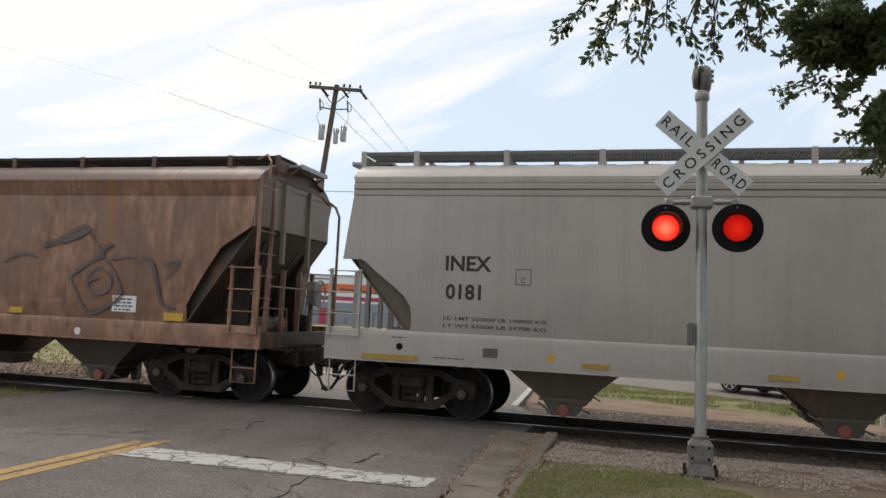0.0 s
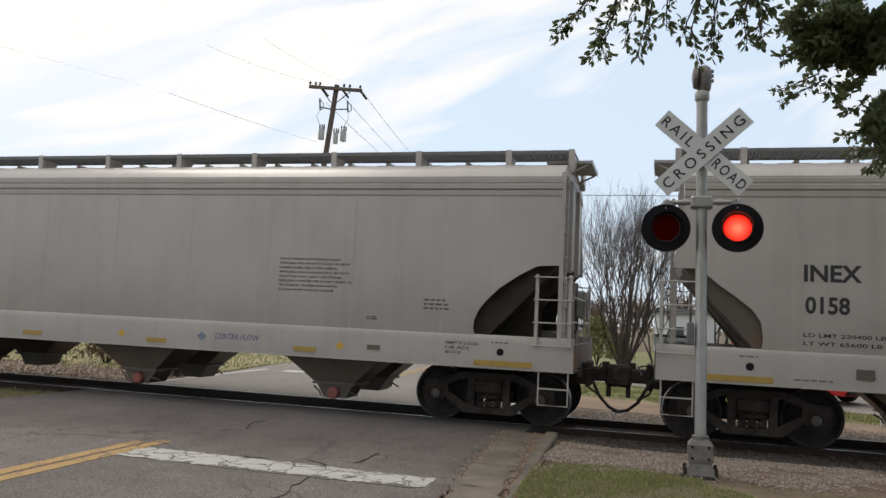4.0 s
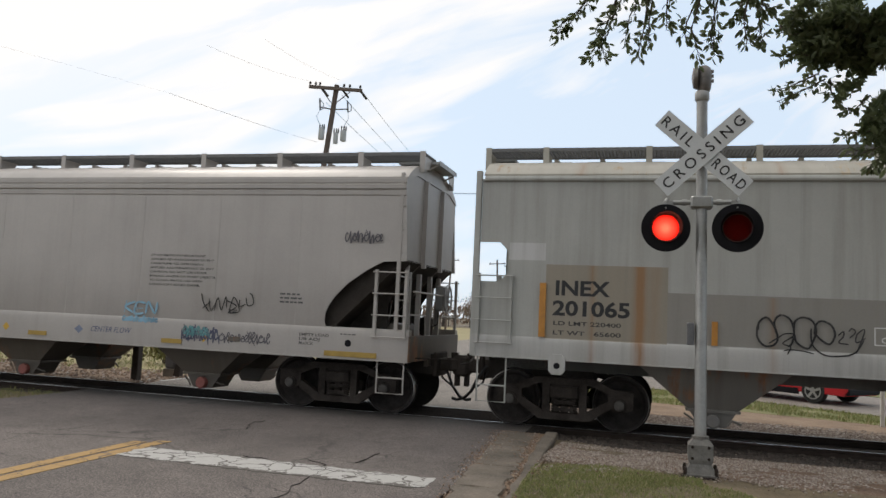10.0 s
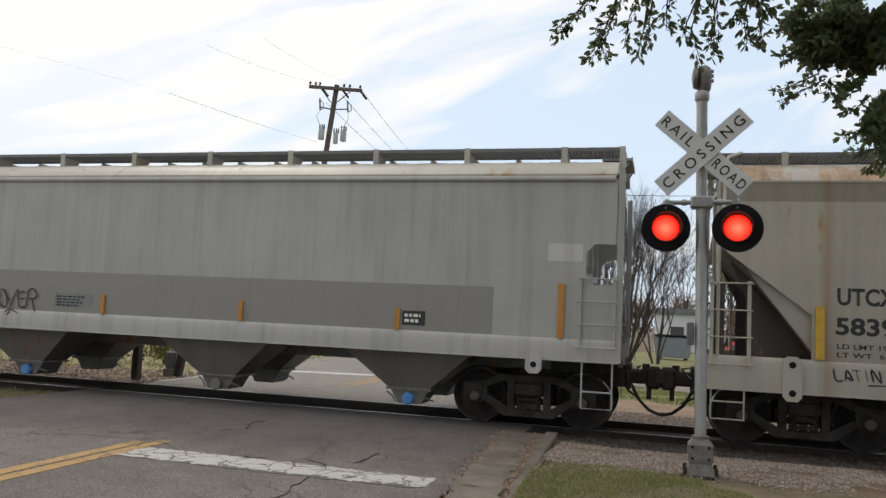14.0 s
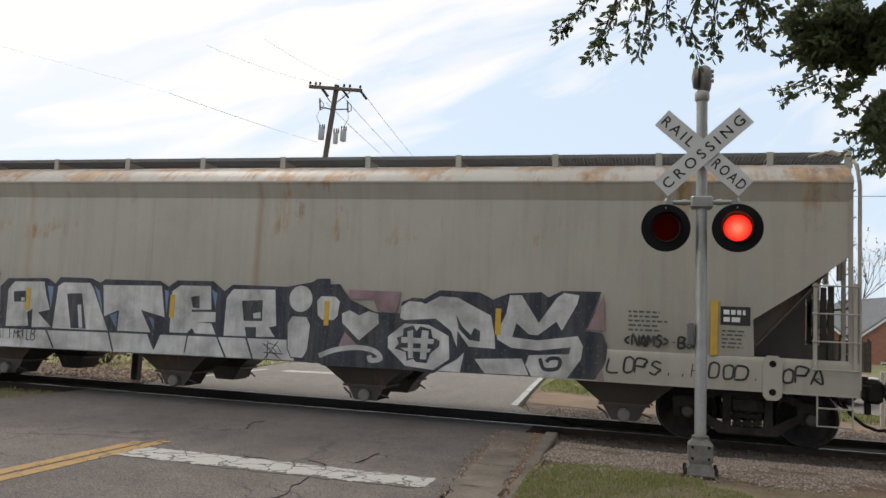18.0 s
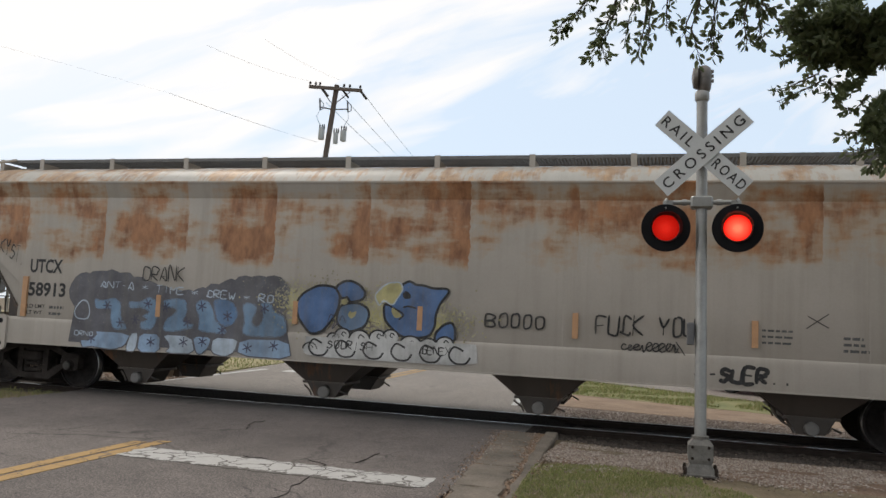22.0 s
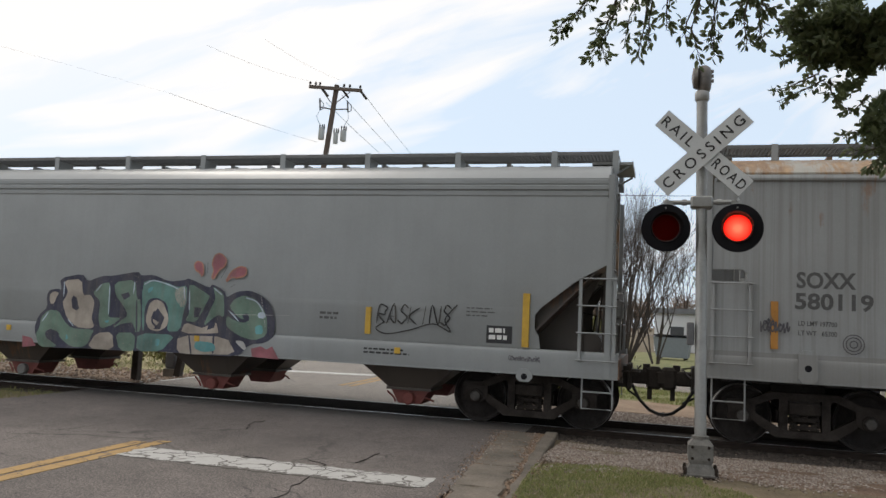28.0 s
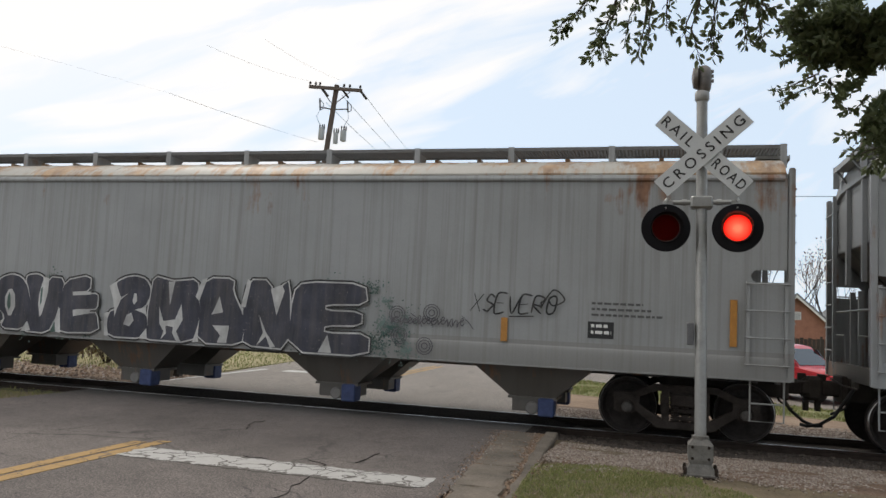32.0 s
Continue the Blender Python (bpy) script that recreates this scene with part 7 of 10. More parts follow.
TAN_STRIPES = [(1.18, 0.99, 1.08, 0.98, "ochre"), *[(x, 1.04, 1.12, 0.42, "ochre") for x in (4.58, 7.3, 10.2, 12.95, 15.9)], (19.38, 0.99, 1.08, 0.95, "ochre")]


def tan_marks(car, number, limit, tare):
    stencil(car, 2.08, 2.53, "INEX", 0.21, 0.78)
    stencil(car, 2.10, 2.06, number, 0.21, 0.6)
    frame_box(car, 3.26, 2.31, 0.26)
    stencil(car, 2.08, 1.70, "LD LMT " + limit, 0.055, 1.7)
    stencil(car, 2.08, 1.58, "LT WT " + tare, 0.055, 1.7)
    for x in (3.88, 8.06, 12.2, 16.55):
        part("warning_diamond", Build().prism([(x - 0.08, 1.17), (x, 1.09), (x + 0.08, 1.17), (x, 1.25)], "y", SILL_Y - 0.002, SILL_Y + 0.004), M["yellow"], car)
    lettering(car, "CENTER FLOW", 14.15, SILL_Y - 0.001, 1.17, 0.10, M["logo_blue"], width=0.88, shear=0.25)
    part("maker_badge", Build().prism([(13.78, 1.2), (13.88, 1.12), (13.98, 1.2), (13.88, 1.28)], "y", SILL_Y - 0.002, SILL_Y + 0.004), M["logo_pale"], car)
    bars(car, 1.95, 1.06, 1, 0.65, 0.02, 0.05, y=SILL_Y - 0.001)
    b = Build().box(2.78, 3.02, -1.65, -1.635, 1.12, 1.27)
    part("card_holder", b, M["paint_tan_dark"], car)
    b = Build().box(17.05, 17.28, -1.65, -1.635, 1.14, 1.22)
    part("card_holder", b, M["paint_tan_dark"], car)
    for i, t in enumerate(("STRATHMORE EXTERIOR PAINT", "APPLIED ARI-PARAGOULD 05-2017", "CARBOLINE 932 DTM LINING", "APPLIED ARI-PARAGOULD 05-2017", "CAUTION: DO NOT USE STEAM,", "BOILING WATER OR SHARP OBJECTS", "TO CLEAN. ENTER CAR WITH", "CLEAN SOFT SOLED SHOES.")):
        stencil(car, 15.32, 2.62 - i * 0.077, t, 0.036, 0.044 * len(t) + 0.05)
    bars(car, 18.0, 2.0, 3, 0.5, 0.03, 0.07)
    bars(car, 17.0, 1.68, 2, 0.25, 0.02, 0.035)
    for i, t in enumerate(("EMPTY LOAD", "1/8 ADJ", "BLOCK")):
        stencil(car, 18.42, 1.31 - i * 0.075, t, 0.045, 0.055 * len(t), y=SILL_Y - 0.001)
    for x in (1.35, 19.33):
        part("jacking_eye", Build().lathe([(0, 0), (0.045, 0), (0.06, 0.008), (0.06, 0.012)], 14, Matrix.Translation((x, -1.644, 1.22)) @ Matrix.Rotation(radians(-90), 4, "X")), M["black"], car)
        bars(car, x - 0.15, 1.36, 1, 0.3, 0.02, 0.03, y=SILL_Y - 0.001)


M["logo_blue"] = plain("blue_lettering", (0.05, 0.075, 0.16), 0.5)
M["logo_pale"] = plain("blue_badge", (0.16, 0.19, 0.26), 0.5)

# leading car: rusted brown
brown_front = [(1.5, 1.4), (1.5, 1.9), (0.5, 2.9), (0.3, 3.2), (0.3, 3.8)]
car_a = hopper_car("rust-brown covered hopper car, faded and dented", -25.9, 19.2, (1.03, 1.42), (3.74, 4.04), brown_front,
                   [(17.7, 1.4), (17.68, 1.75), (17.95, 2.25), (18.3, 2.8), (18.9, 3.2), (18.95, 3.78)], (3.6, 7.6, 11.6, 15.6), M["paint_brown"], M["roof_brown"], M["under_brown"], ("cap_red",), "ledge",
                   stripes=[(17.45, 1.44, 1.58, 0.4, "yellow"), (13.95, 1.44, 1.55, 0.3, "yellow")], seams=(2.6, 5.2, 7.8, 10.4, 13.0, 15.6), end_paint=M["paint_drab"])
part("placard", Build().box(16.1, 16.62, -1.619, -1.61, 1.56, 1.86), M["white_vinyl"], car_a, "torn pale paper placard")
bars(car_a, 16.16, 1.78, 4, 0.42, 0.03, 0.065, y=-1.6205)
part("round_mark", Build().lathe([(0, 0), (0.07, 0), (0.07, 0.005)], 18, Matrix.Translation((15.4, -1.642, 1.16)) @ Matrix.Rotation(radians(-90), 4, "X")), M["white_vinyl"], car_a)

car_b = hopper_car("clean tan-grey covered hopper car", -5.45, 20.5, paint=M["paint_tan"], roof_paint=M["paint_tan"], stripes=TAN_STRIPES, **tan)
tan_marks(car_b, "0181", "220500 LB 100000 KG", "65500 LB 29700 KG")
car_c = hopper_car("tan-grey covered hopper car with black outline graffiti", 16.3, 20.4, paint=M["paint_tan"], roof_paint=M["paint_tan"], stripes=TAN_STRIPES, **tan)
tan_marks(car_c, "0158", "220400 LB 99900 KG", "65600 LB 29700 KG")

FULL = [(0.06, 1.4), (0.06, 2.0), (0.06, 3.0), (0.10, 4.0)]
car_d = hopper_car("pale green-grey covered hopper car with patched lower side", 37.8, 19.0, (1.15, 1.50), (4.0, 4.12), FULL, FULL, (3.75, 7.55, 11.8, 15.5), M["paint_pale"], M["paint_cream"], M["under_pale"],
                   ("cap_white", "cap_blue", "cap_white", "cap_blue"), "bulb", window=(0.12, 0.53, 2.36, 3.0),
                   stripes=[(1.12, 1.5, 2.36, 0.10, "orange"), (18.1, 1.5, 2.36, 0.10, "orange"), *[(x, 1.5, 1.86, 0.085, "orange") for x in (3.73, 6.6, 9.55, 12.44, 15.38)]],
                   pads=((1.38, 0.92, 1.24, 1), (17.7, 0.92, 1.24, 1)), seams=(3.0, 4.95, 6.9, 8.8, 10.7, 12.6, 14.5, 16.4))
stencil(car_d, 1.32, 2.19, "INEX", 0.2, 0.85)
stencil(car_d, 1.28, 1.87, "201065", 0.2, 1.2)
stencil(car_d, 1.3, 1.70, "LD LMT 220400", 0.065, 1.05)
stencil(car_d, 1.3, 1.55, "LT WT   65600", 0.065, 1.05)
part("notice_panel", Build().box(15.46, 15.86, -1.620, -1.61, 1.58, 1.82), M["ink"], car_d, "black and white consolidated stencil")
bars(car_d, 15.5, 1.72, 2, 0.32, 0.05, 0.09, "white_vinyl", y=-1.6215)
part("notice_panel", Build().box(8.45, 9.3, -1.6185, -1.61, 1.60, 1.86), M["grey_patch"], car_d)
bars(car_d, 8.5, 1.78, 4, 0.65, 0.03, 0.055, "ink", y=-1.6205)
frame_box(car_d, 5.9, 1.62, 0.26, "white_vinyl")

SL_F = [(1.46, 1.36), (1.46, 2.02), (0.62, 2.66), (0.16, 3.02), (0.26, 3.72)]
SL_R = [(17.88, 1.36), (17.86, 1.92), (18.5, 2.36), (19.2, 2.92), (19.2, 3.72)]
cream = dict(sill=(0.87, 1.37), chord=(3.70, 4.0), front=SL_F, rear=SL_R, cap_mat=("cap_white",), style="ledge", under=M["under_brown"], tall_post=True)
car_e = hopper_car("cream-grey covered hopper car with block-letter graffiti", 58.1, 19.3, caps=(3.95, 7.8, 11.6, 16.0), paint=M["paint_cream"], roof_paint=M["roof_rusty"],
                   pads=((1.2, 0.75, 1.4, 2), (18.13, 0.75, 1.4, 2)), stripes=[(1.57, 1.38, 2.15, 0.12, "yellow"), (17.31, 1.36, 2.18, 0.10, "yellow"), *[(x, 1.5, 1.92, 0.09, "yellow") for x in (4.76, 7.95, 11.0, 14.0)]], seams=(4.2, 7.4, 10.6, 13.8, 17.0), **cream)
stencil(car_e, 1.80, 2.20, "UTCX", 0.21, 0.78)
stencil(car_e, 1.78, 1.77, "58393", 0.21, 0.98)
stencil(car_e, 1.80, 1.55, "LD LMT 197700 LB", 0.07, 1.15)
stencil(car_e, 1.80, 1.43, "LT WT  65300 LB", 0.07, 1.15)
stencil(car_e, 3.1, 1.43, "NEW 4-85 LO", 0.06, 0.8)
frame_box(car_e, 3.0, 2.06, 0.24)
part("notice_panel", Build().box(17.4, 17.82, -1.620, -1.61, 1.82, 2.1), M["ink"], car_e, "black and white consolidated stencil")
bars(car_e, 17.44, 1.98, 2, 0.34, 0.07, 0.11, "white_vinyl", y=-1.6215)
bars(car_e, 16.05, 1.95, 5, 0.6, 0.03, 0.07)
bars(car_e, 17.42, 1.72, 5, 0.36, 0.025, 0.06)

car_f = hopper_car("grey covered hopper car eaten by orange rust, with blue graffiti", 78.8, 19.25, caps=(3.95, 7.8, 11.6, 15.7), paint=M["paint_rusty"], roof_paint=M["roof_rusty"],
                   pads=((1.16, 0.72, 1.4, 2), (18.09, 0.72, 1.4, 2)), stripes=[(1.62, 1.38, 2.15, 0.11, "peach"), (17.71, 1.36, 2.18, 0.10, "peach"), *[(x, 1.5, 1.9, 0.09, "peach") for x in (4.62, 7.37, 9.64, 12.2, 14.85)]], seams=(3.3, 5.4, 7.6, 9.8, 12.0, 14.2, 16.4), gate="tube", **cream)
stencil(car_f, 1.68, 2.25, "UTCX", 0.22, 0.75)
stencil(car_f, 1.68, 1.80, "58913", 0.22, 0.86)
stencil(car_f, 1.68, 1.55, "LD LMT", 0.07, 0.42)
stencil(car_f, 1.68, 1.43, "LT WT", 0.07, 0.36)
bars(car_f, 2.2, 1.55, 2, 0.4, 0.05, 0.12)
part("notice_panel", Build().box(16.95, 17.45, -1.620, -1.61, 1.42, 1.68), M["ink_faded"], car_f, "grey and white consolidated stencil")
bars(car_f, 17.0, 1.58, 2, 0.4, 0.06, 0.1, "white_vinyl", y=-1.6215)
bars(car_f, 14.95, 1.75, 3, 0.5, 0.03, 0.09)
bars(car_f, 16.05, 1.68, 3, 0.35, 0.04, 0.09)

GF = [(1.38, 1.3), (1.40, 1.5), (1.48, 1.62), (1.48, 1.84), (1.40, 1.95), (0.75, 2.43), (0.6, 2.48), (0.24, 2.72), (0.25, 3.0), (0.28, 3.76)]
GR = [(18.08, 1.3), (18.05, 1.5), (17.98, 1.62), (17.98, 1.84), (18.06, 1.95), (18.55, 2.35), (18.7, 2.45), (19.1, 2.68), (19.1, 3.0), (19.08, 3.76)]
car_g = hopper_car("smooth blue-grey covered hopper car with green graffiti", 99.4, 19.3, (0.90, 1.30), (3.76, 4.05), GF, GR, (3.95, 7.75, 12.0, 15.8), M["paint_blue"], M["paint_blue"], M["under_brown"], ("cap_white", "cap_white", "rust_red", "rust_red"), "banded",
                   pads=((1.72, 0.78, 0.98, 1), (17.85, 0.78, 0.98, 1)), tall_post=True, stripes=[(1.58, 1.32, 2.12, 0.11, "yellow"), (17.84, 1.32, 2.18, 0.11, "yellow"), *[(x, 1.4, 1.85, 0.09, "yellow") for x in (4.13, 6.84, 15.15)],
                   *[(x, 1.10, 1.20, 0.10, "yellow") for x in (3.75, 7.75, 11.9, 15.7)]], gate="red", seams=(),
                   end_paint=car_paint("rust_blotched_end_paint", (0.268, 0.272, 0.262), 1.1, 0.3, rust_band=(2.4, 4.2), rust_col=(0.34, 0.16, 0.055)))
stencil(car_g, 1.87, 2.20, "UTCX", 0.2, 0.72)
stencil(car_g, 1.87, 1.80, "51888", 0.2, 0.84)
stencil(car_g, 1.87, 1.56, "LD LMT  222100 LB", 0.065, 1.1)
stencil(car_g, 1.87, 1.42, "LT WT   63900 LB NEW 04-96 LO", 0.065, 1.8)
frame_box(car_g, 3.9, 1.98, 0.26)
part("notice_panel", Build().box(17.2, 17.62, -1.620, -1.61, 1.36, 1.64), M["ink"], car_g, "black and white consolidated stencil")
bars(car_g, 17.24, 1.53, 2, 0.34, 0.07, 0.11, "white_vinyl", y=-1.6215)
bars(car_g, 3.3, 1.10, 2, 0.9, 0.03, 0.06, "ink", y=SILL_Y - 0.001)
bars(car_g, 15.1, 1.14, 2, 1.0, 0.03, 0.06, "ink", y=SILL_Y - 0.001)
bars(car_g, 14.25, 1.7, 2, 0.4, 0.04, 0.08)
bars(car_g, 16.85, 1.9, 3, 0.5, 0.02, 0.06)

car_h = hopper_car("slate-grey covered hopper car with white-edged block graffiti", 120.0, 19.0, (1.03, 1.38), (4.0, 4.13), FULL, FULL, (3.85, 7.6, 11.7, 15.15), M["paint_slate"], M["roof_rusty"], M["under_grey"], ("cap_white",), "bulb", window=(0.12, 0.56, 2.48, 2.66),
                   stripes=[(0.94, 1.5, 2.2, 0.10, "orange"), (18.2, 1.5, 2.2, 0.10, "orange"), *[(x, 1.4, 1.78, 0.10, "orange") for x in (4.35, 7.9, 14.72)]], gate="box", pads=((1.40, 1.02, 1.5, 1),), seams=(2.0, 4.4, 6.8, 9.2, 11.6, 14.0, 16.4))
stencil(car_h, 1.24, 2.43, "SOXX", 0.2, 0.8, "ink_faded")
stencil(car_h, 1.22, 2.12, "580119", 0.2, 1.05, "ink_faded")
stencil(car_h, 1.27, 1.86, "LD LMT 197700", 0.07, 0.52, "ink_faded")
stencil(car_h, 1.27, 1.72, "LT WT   65300", 0.07, 0.52, "ink_faded")
frame_box(car_h, 2.55, 2.24, 0.26)
part("notice_panel", Build().box(16.05, 16.45, -1.620, -1.61, 1.52, 1.78), M["ink"], car_h, "black and white consolidated stencil")
bars(car_h, 16.1, 1.69, 2, 0.32, 0.05, 0.1, "white_vinyl", y=-1.6215)
bars(car_h, 16.1, 2.05, 3, 1.1, 0.035, 0.09)

car_i = hopper_car("plain grey covered hopper car", 140.1, 19.0, (1.03, 1.38), (4.0, 4.13), FULL, FULL, (3.85, 7.6, 11.7, 15.15), M["paint_grey2"], M["paint_grey2"], M["under_grey"], ("cap_white",), "bulb", window=(0.12, 0.56, 2.42, 2.62), seams=(4, 8, 12, 16), end_z=3.19)


# ---- graffiti and tags on the cars ----
def spray(name, col):
    """Spray paint: cloudy cover, dust runs, chips where the car shows."""
    m, n, l, b = nodes_of(name)
    tc = n.new("ShaderNodeTexCoord").outputs["Object"]
    cloud, run, chip = noise_tex(n, l, 2.2, 5, tc), noise_tex(n, l, 1.0, 5, tc, (7.0, 1.0, 0.5)), noise_tex(n, l, 26, 4, tc, None, 0.7)
    base = ramp(n, l, cloud, [(0.32, tuple(c * 0.62 for c in col)), (0.52, col), (0.72, tuple(min(1, c * 1.3 + 0.015) for c in col))])
    base = mixed(n, l, calc(n, l, "MULTIPLY", ramp(n, l, run, [(0.45, (0, 0, 0)), (0.75, (1, 1, 1))]), 0.4), base, (0.17, 0.155, 0.135))
    base = mixed(n, l, calc(n, l, "MULTIPLY", ramp(n, l, chip, [(0.62, (0, 0, 0)), (0.68, (1, 1, 1))]), 0.55), base, (0.27, 0.26, 0.235))
    l.new(base, b.inputs["Base Color"])
    b.inputs["Roughness"].default_value = 0.6
    return m


for _k, _c in (("g_white", (0.50, 0.50, 0.49)), ("g_dark", (0.022, 0.026, 0.04)), ("g_black", (0.014, 0.014, 0.016)), ("g_pink", (0.27, 0.17, 0.19)), ("g_blue", (0.075, 0.15, 0.31)), ("g_mid", (0.12, 0.20, 0.32)),
               ("g_pale", (0.25, 0.36, 0.50)), ("g_ice", (0.42, 0.50, 0.58)), ("g_cloud", (0.10, 0.10, 0.115)), ("g_yellow", (0.44, 0.40, 0.19)), ("g_green", (0.125, 0.20, 0.155)), ("g_tan", (0.38, 0.33, 0.28)), ("g_red", (0.30, 0.10, 0.12)),
               ("g_teal", (0.04, 0.10, 0.085)), ("g_aqua", (0.10, 0.30, 0.31)), ("g_silver", (0.36, 0.36, 0.37)), ("g_slate", (0.035, 0.037, 0.055)), ("g_indigo", (0.032, 0.034, 0.062)), ("g_teal2", (0.10, 0.215, 0.19)), ("g_lake", (0.15, 0.25, 0.37)), ("g_lake2", (0.10, 0.19, 0.33)), ("g_sky", (0.22, 0.42, 0.55)), ("g_rust", (0.42, 0.20, 0.12)), ("g_haze", (0.40, 0.37, 0.25)), ("g_teal_haze", (0.13, 0.19, 0.175)), ("g_navy", (0.05, 0.055, 0.10)), ("g_fade", (0.09, 0.085, 0.10)), ("g_ghost", (0.125, 0.09, 0.085))):
    M[_k] = spray(_k.replace("g_", "spray_"), _c)

# fat letters in a box of one by one: outline, then holes
FAT = {
    "E": ([(0, 0), (0.04, 0.85), (0.16, 1), (0.92, 1), (0.96, 0.72), (0.45, 0.70), (0.45, 0.60), (0.9, 0.60), (0.9, 0.42), (0.45, 0.40), (0.45, 0.28), (1, 0.30), (1, 0)], []),
    "I": ([(0.1, 0), (0.0, 1), (1, 1), (0.9, 0)], []),
}


def round_off(pts, times=2):
    for _ in range(times):
        out = []
        for i, p in enumerate(pts):
            q = pts[(i + 1) % len(pts)]
            out += [(p[0] * 0.8 + q[0] * 0.2, p[1] * 0.8 + q[1] * 0.2), (p[0] * 0.2 + q[0] * 0.8, p[1] * 0.2 + q[1] * 0.8)]
        pts = out
    return pts


class Mural:
    """Layers of spray paint on one side of a car, each layer a hair proud of the last."""

    def __init__(self, car, name="graffiti", label=""):
        self.car, self.name, self.label, self.y, self.b = car, name, label, TAG_Y, {}

    def at(self, mat):
        return self.b.setdefault((mat, round(self.y, 5)), Build())

    def layer(self):
        self.y -= 0.0003
        return self

    def poly(self, pts, mat):
        self.at(mat).add([(x, self.y, z) for x, z in pts], [tuple(range(len(pts)))])
        return self

    def line(self, pts, w, mat, closed=False, taper=False):
        ribbon(self.at(mat), pts + [pts[0], pts[1]] if closed else pts, w, self.y, taper)
        return self

    def blob(self, x, z, rx, rz, mat, n=18, wob=0.0, seed=0):
        rnd = random.Random(seed)
        self.poly([(x + rx * math.cos(2 * math.pi * i / n) * (1 + rnd.uniform(-wob, wob)), z + rz * math.sin(2 * math.pi * i / n) * (1 + rnd.uniform(-wob, wob))) for i in range(n)], mat)
        return self

    def letter(self, ch, x, z, w, h, fill, edge, lw, hole=None, smooth=1, skew=0.0, lift=0.0):
        outer, holes = FAT[ch]
        f = lambda p: (x + p[0] * w + skew * p[1] * h, z + p[1] * h + lift * p[0])
        o = round_off([f(p) for p in outer], smooth) if smooth else [f(p) for p in outer]
        self.poly(o, fill)
        hs = [round_off([f(p) for p in q], 1) for q in holes]
        self.layer()
        if edge:
            self.line(o, lw, edge, True)
        for q in hs:
            self.poly(q, hole or edge)
            if edge and hole and hole != edge:
                self.layer()
                self.line(q, lw * 0.7, edge, True)
        return self

    def mist(self, x, z, rx, rz, n, mat, seed=1, size=0.016):
        """Overspray: specks that thin out from the middle."""
        rnd = random.Random(seed)
        for _ in range(n):
            a, r, k = rnd.uniform(0, 6.283), abs(rnd.gauss(0, 0.5)), rnd.uniform(0.5, 1.4) * size
            cx, cz, t = x + rx * r * math.cos(a), z + rz * r * math.sin(a), rnd.uniform(0, 2)
            self.poly([(cx + k * math.cos(t + i * 1.5708), cz + k * math.sin(t + i * 1.5708)) for i in range(4)], mat)
        return self.layer()

    def done(self):
        for (mat, _), b in self.b.items():
            tagged(part(self.name, b, M[mat], self.car, self.label), kind="stuff")


# single-stroke letters on a grid of 4 by 6: strokes parted by blanks, points as two digits
STROKE = {"A": "00264012x1232", "B":"0006364534330333413000", "C":"45261511013041", "D": "00063644423000", "E": "46060040x0333", "F": "000646x0333", "G": "452615110130414323", "H": "0006x4046x0343", "I": "2026", "J": "1646x363011", "K": "0006x460340", "L": "060040", "M": "0006234640",
          "N": "00064046", "O": "2615112041453626", "P": "00063645343303", "Q": "2615112041453626x2240", "R": "0006364534330340", "S": "452615143342312001", "T": "0646x2026", "U": "060110304146", "V": "062046", "W": "0610233046", "X": "0046x0640", "Y": "062346x2320", "Z": "06460040", "!": "2622x2021", "-": "1333", "<": "350331", ">": "053301", "*": "2125x0442x0244", ".": "2021"}


def tag(m, text, x, z, h, width, w, mat, slant=0.15, seed=1, rise=0.0, curvy=True):
    """Handwriting in one colour, jittered."""
    rnd = random.Random(seed)
    step = width / len(text)
    for i, ch in enumerate(text):
        code = STROKE.get(ch)
        if not code:
            continue
        k = rnd.uniform(0.85, 1.1)
        for run in code.replace(" ", "").split("x"):
            pts = [(int(run[j]) / 4, int(run[j + 1]) / 6) for j in range(0, len(run) - 1, 2)]
            pts = [(x + (i + p[0] * 0.82) * step + p[1] * h * slant + rnd.uniform(-0.03, 0.03) * step, z + (p[1] * k + rnd.uniform(-0.04, 0.04)) * h + rise * i * step) for p in pts]
            m.line(curve(pts, 4) if curvy and len(pts) > 2 else pts, w, mat, taper=True)
    return m


def scrawl(m, x, z, width, h, w, mat, seed, n=14):
    """A tag too tangled to read: loops and strokes run together."""
    rnd = random.Random(seed)
    pts, k = [], 0
    for i in range(n):
        cx, up, rx = x + width * i / n, h * rnd.uniform(0.55, 1.0), width / n * rnd.uniform(0.45, 0.95)
        if rnd.random() < 0.6:
            pts += [(cx + rx * 0.6, z + up * 0.8), (cx, z + up), (cx - rx * 0.5, z + up * 0.45), (cx + rx * 0.1, z + rnd.uniform(0, 0.15) * h), (cx + rx * 0.9, z + up * 0.35)]
        else:
            pts += [(cx, z + up), (cx + rx * 0.2, z + rnd.uniform(-0.15, 0.1) * h), (cx + rx * 0.8, z + up * 0.6)]
    m.line(curve(pts, 4), w, mat, taper=True)
    for _ in range(max(2, n // 4)):
        a = x + width * rnd.random()
        m.line(curve([(a, z + h * rnd.uniform(0.6, 1.2)), (a + 0.1 * width, z + h * rnd.uniform(0.2, 0.6)), (a + 0.16 * width, z - h * rnd.uniform(0, 0.3))], 4), w * 0.8, mat, taper=True)
    return m


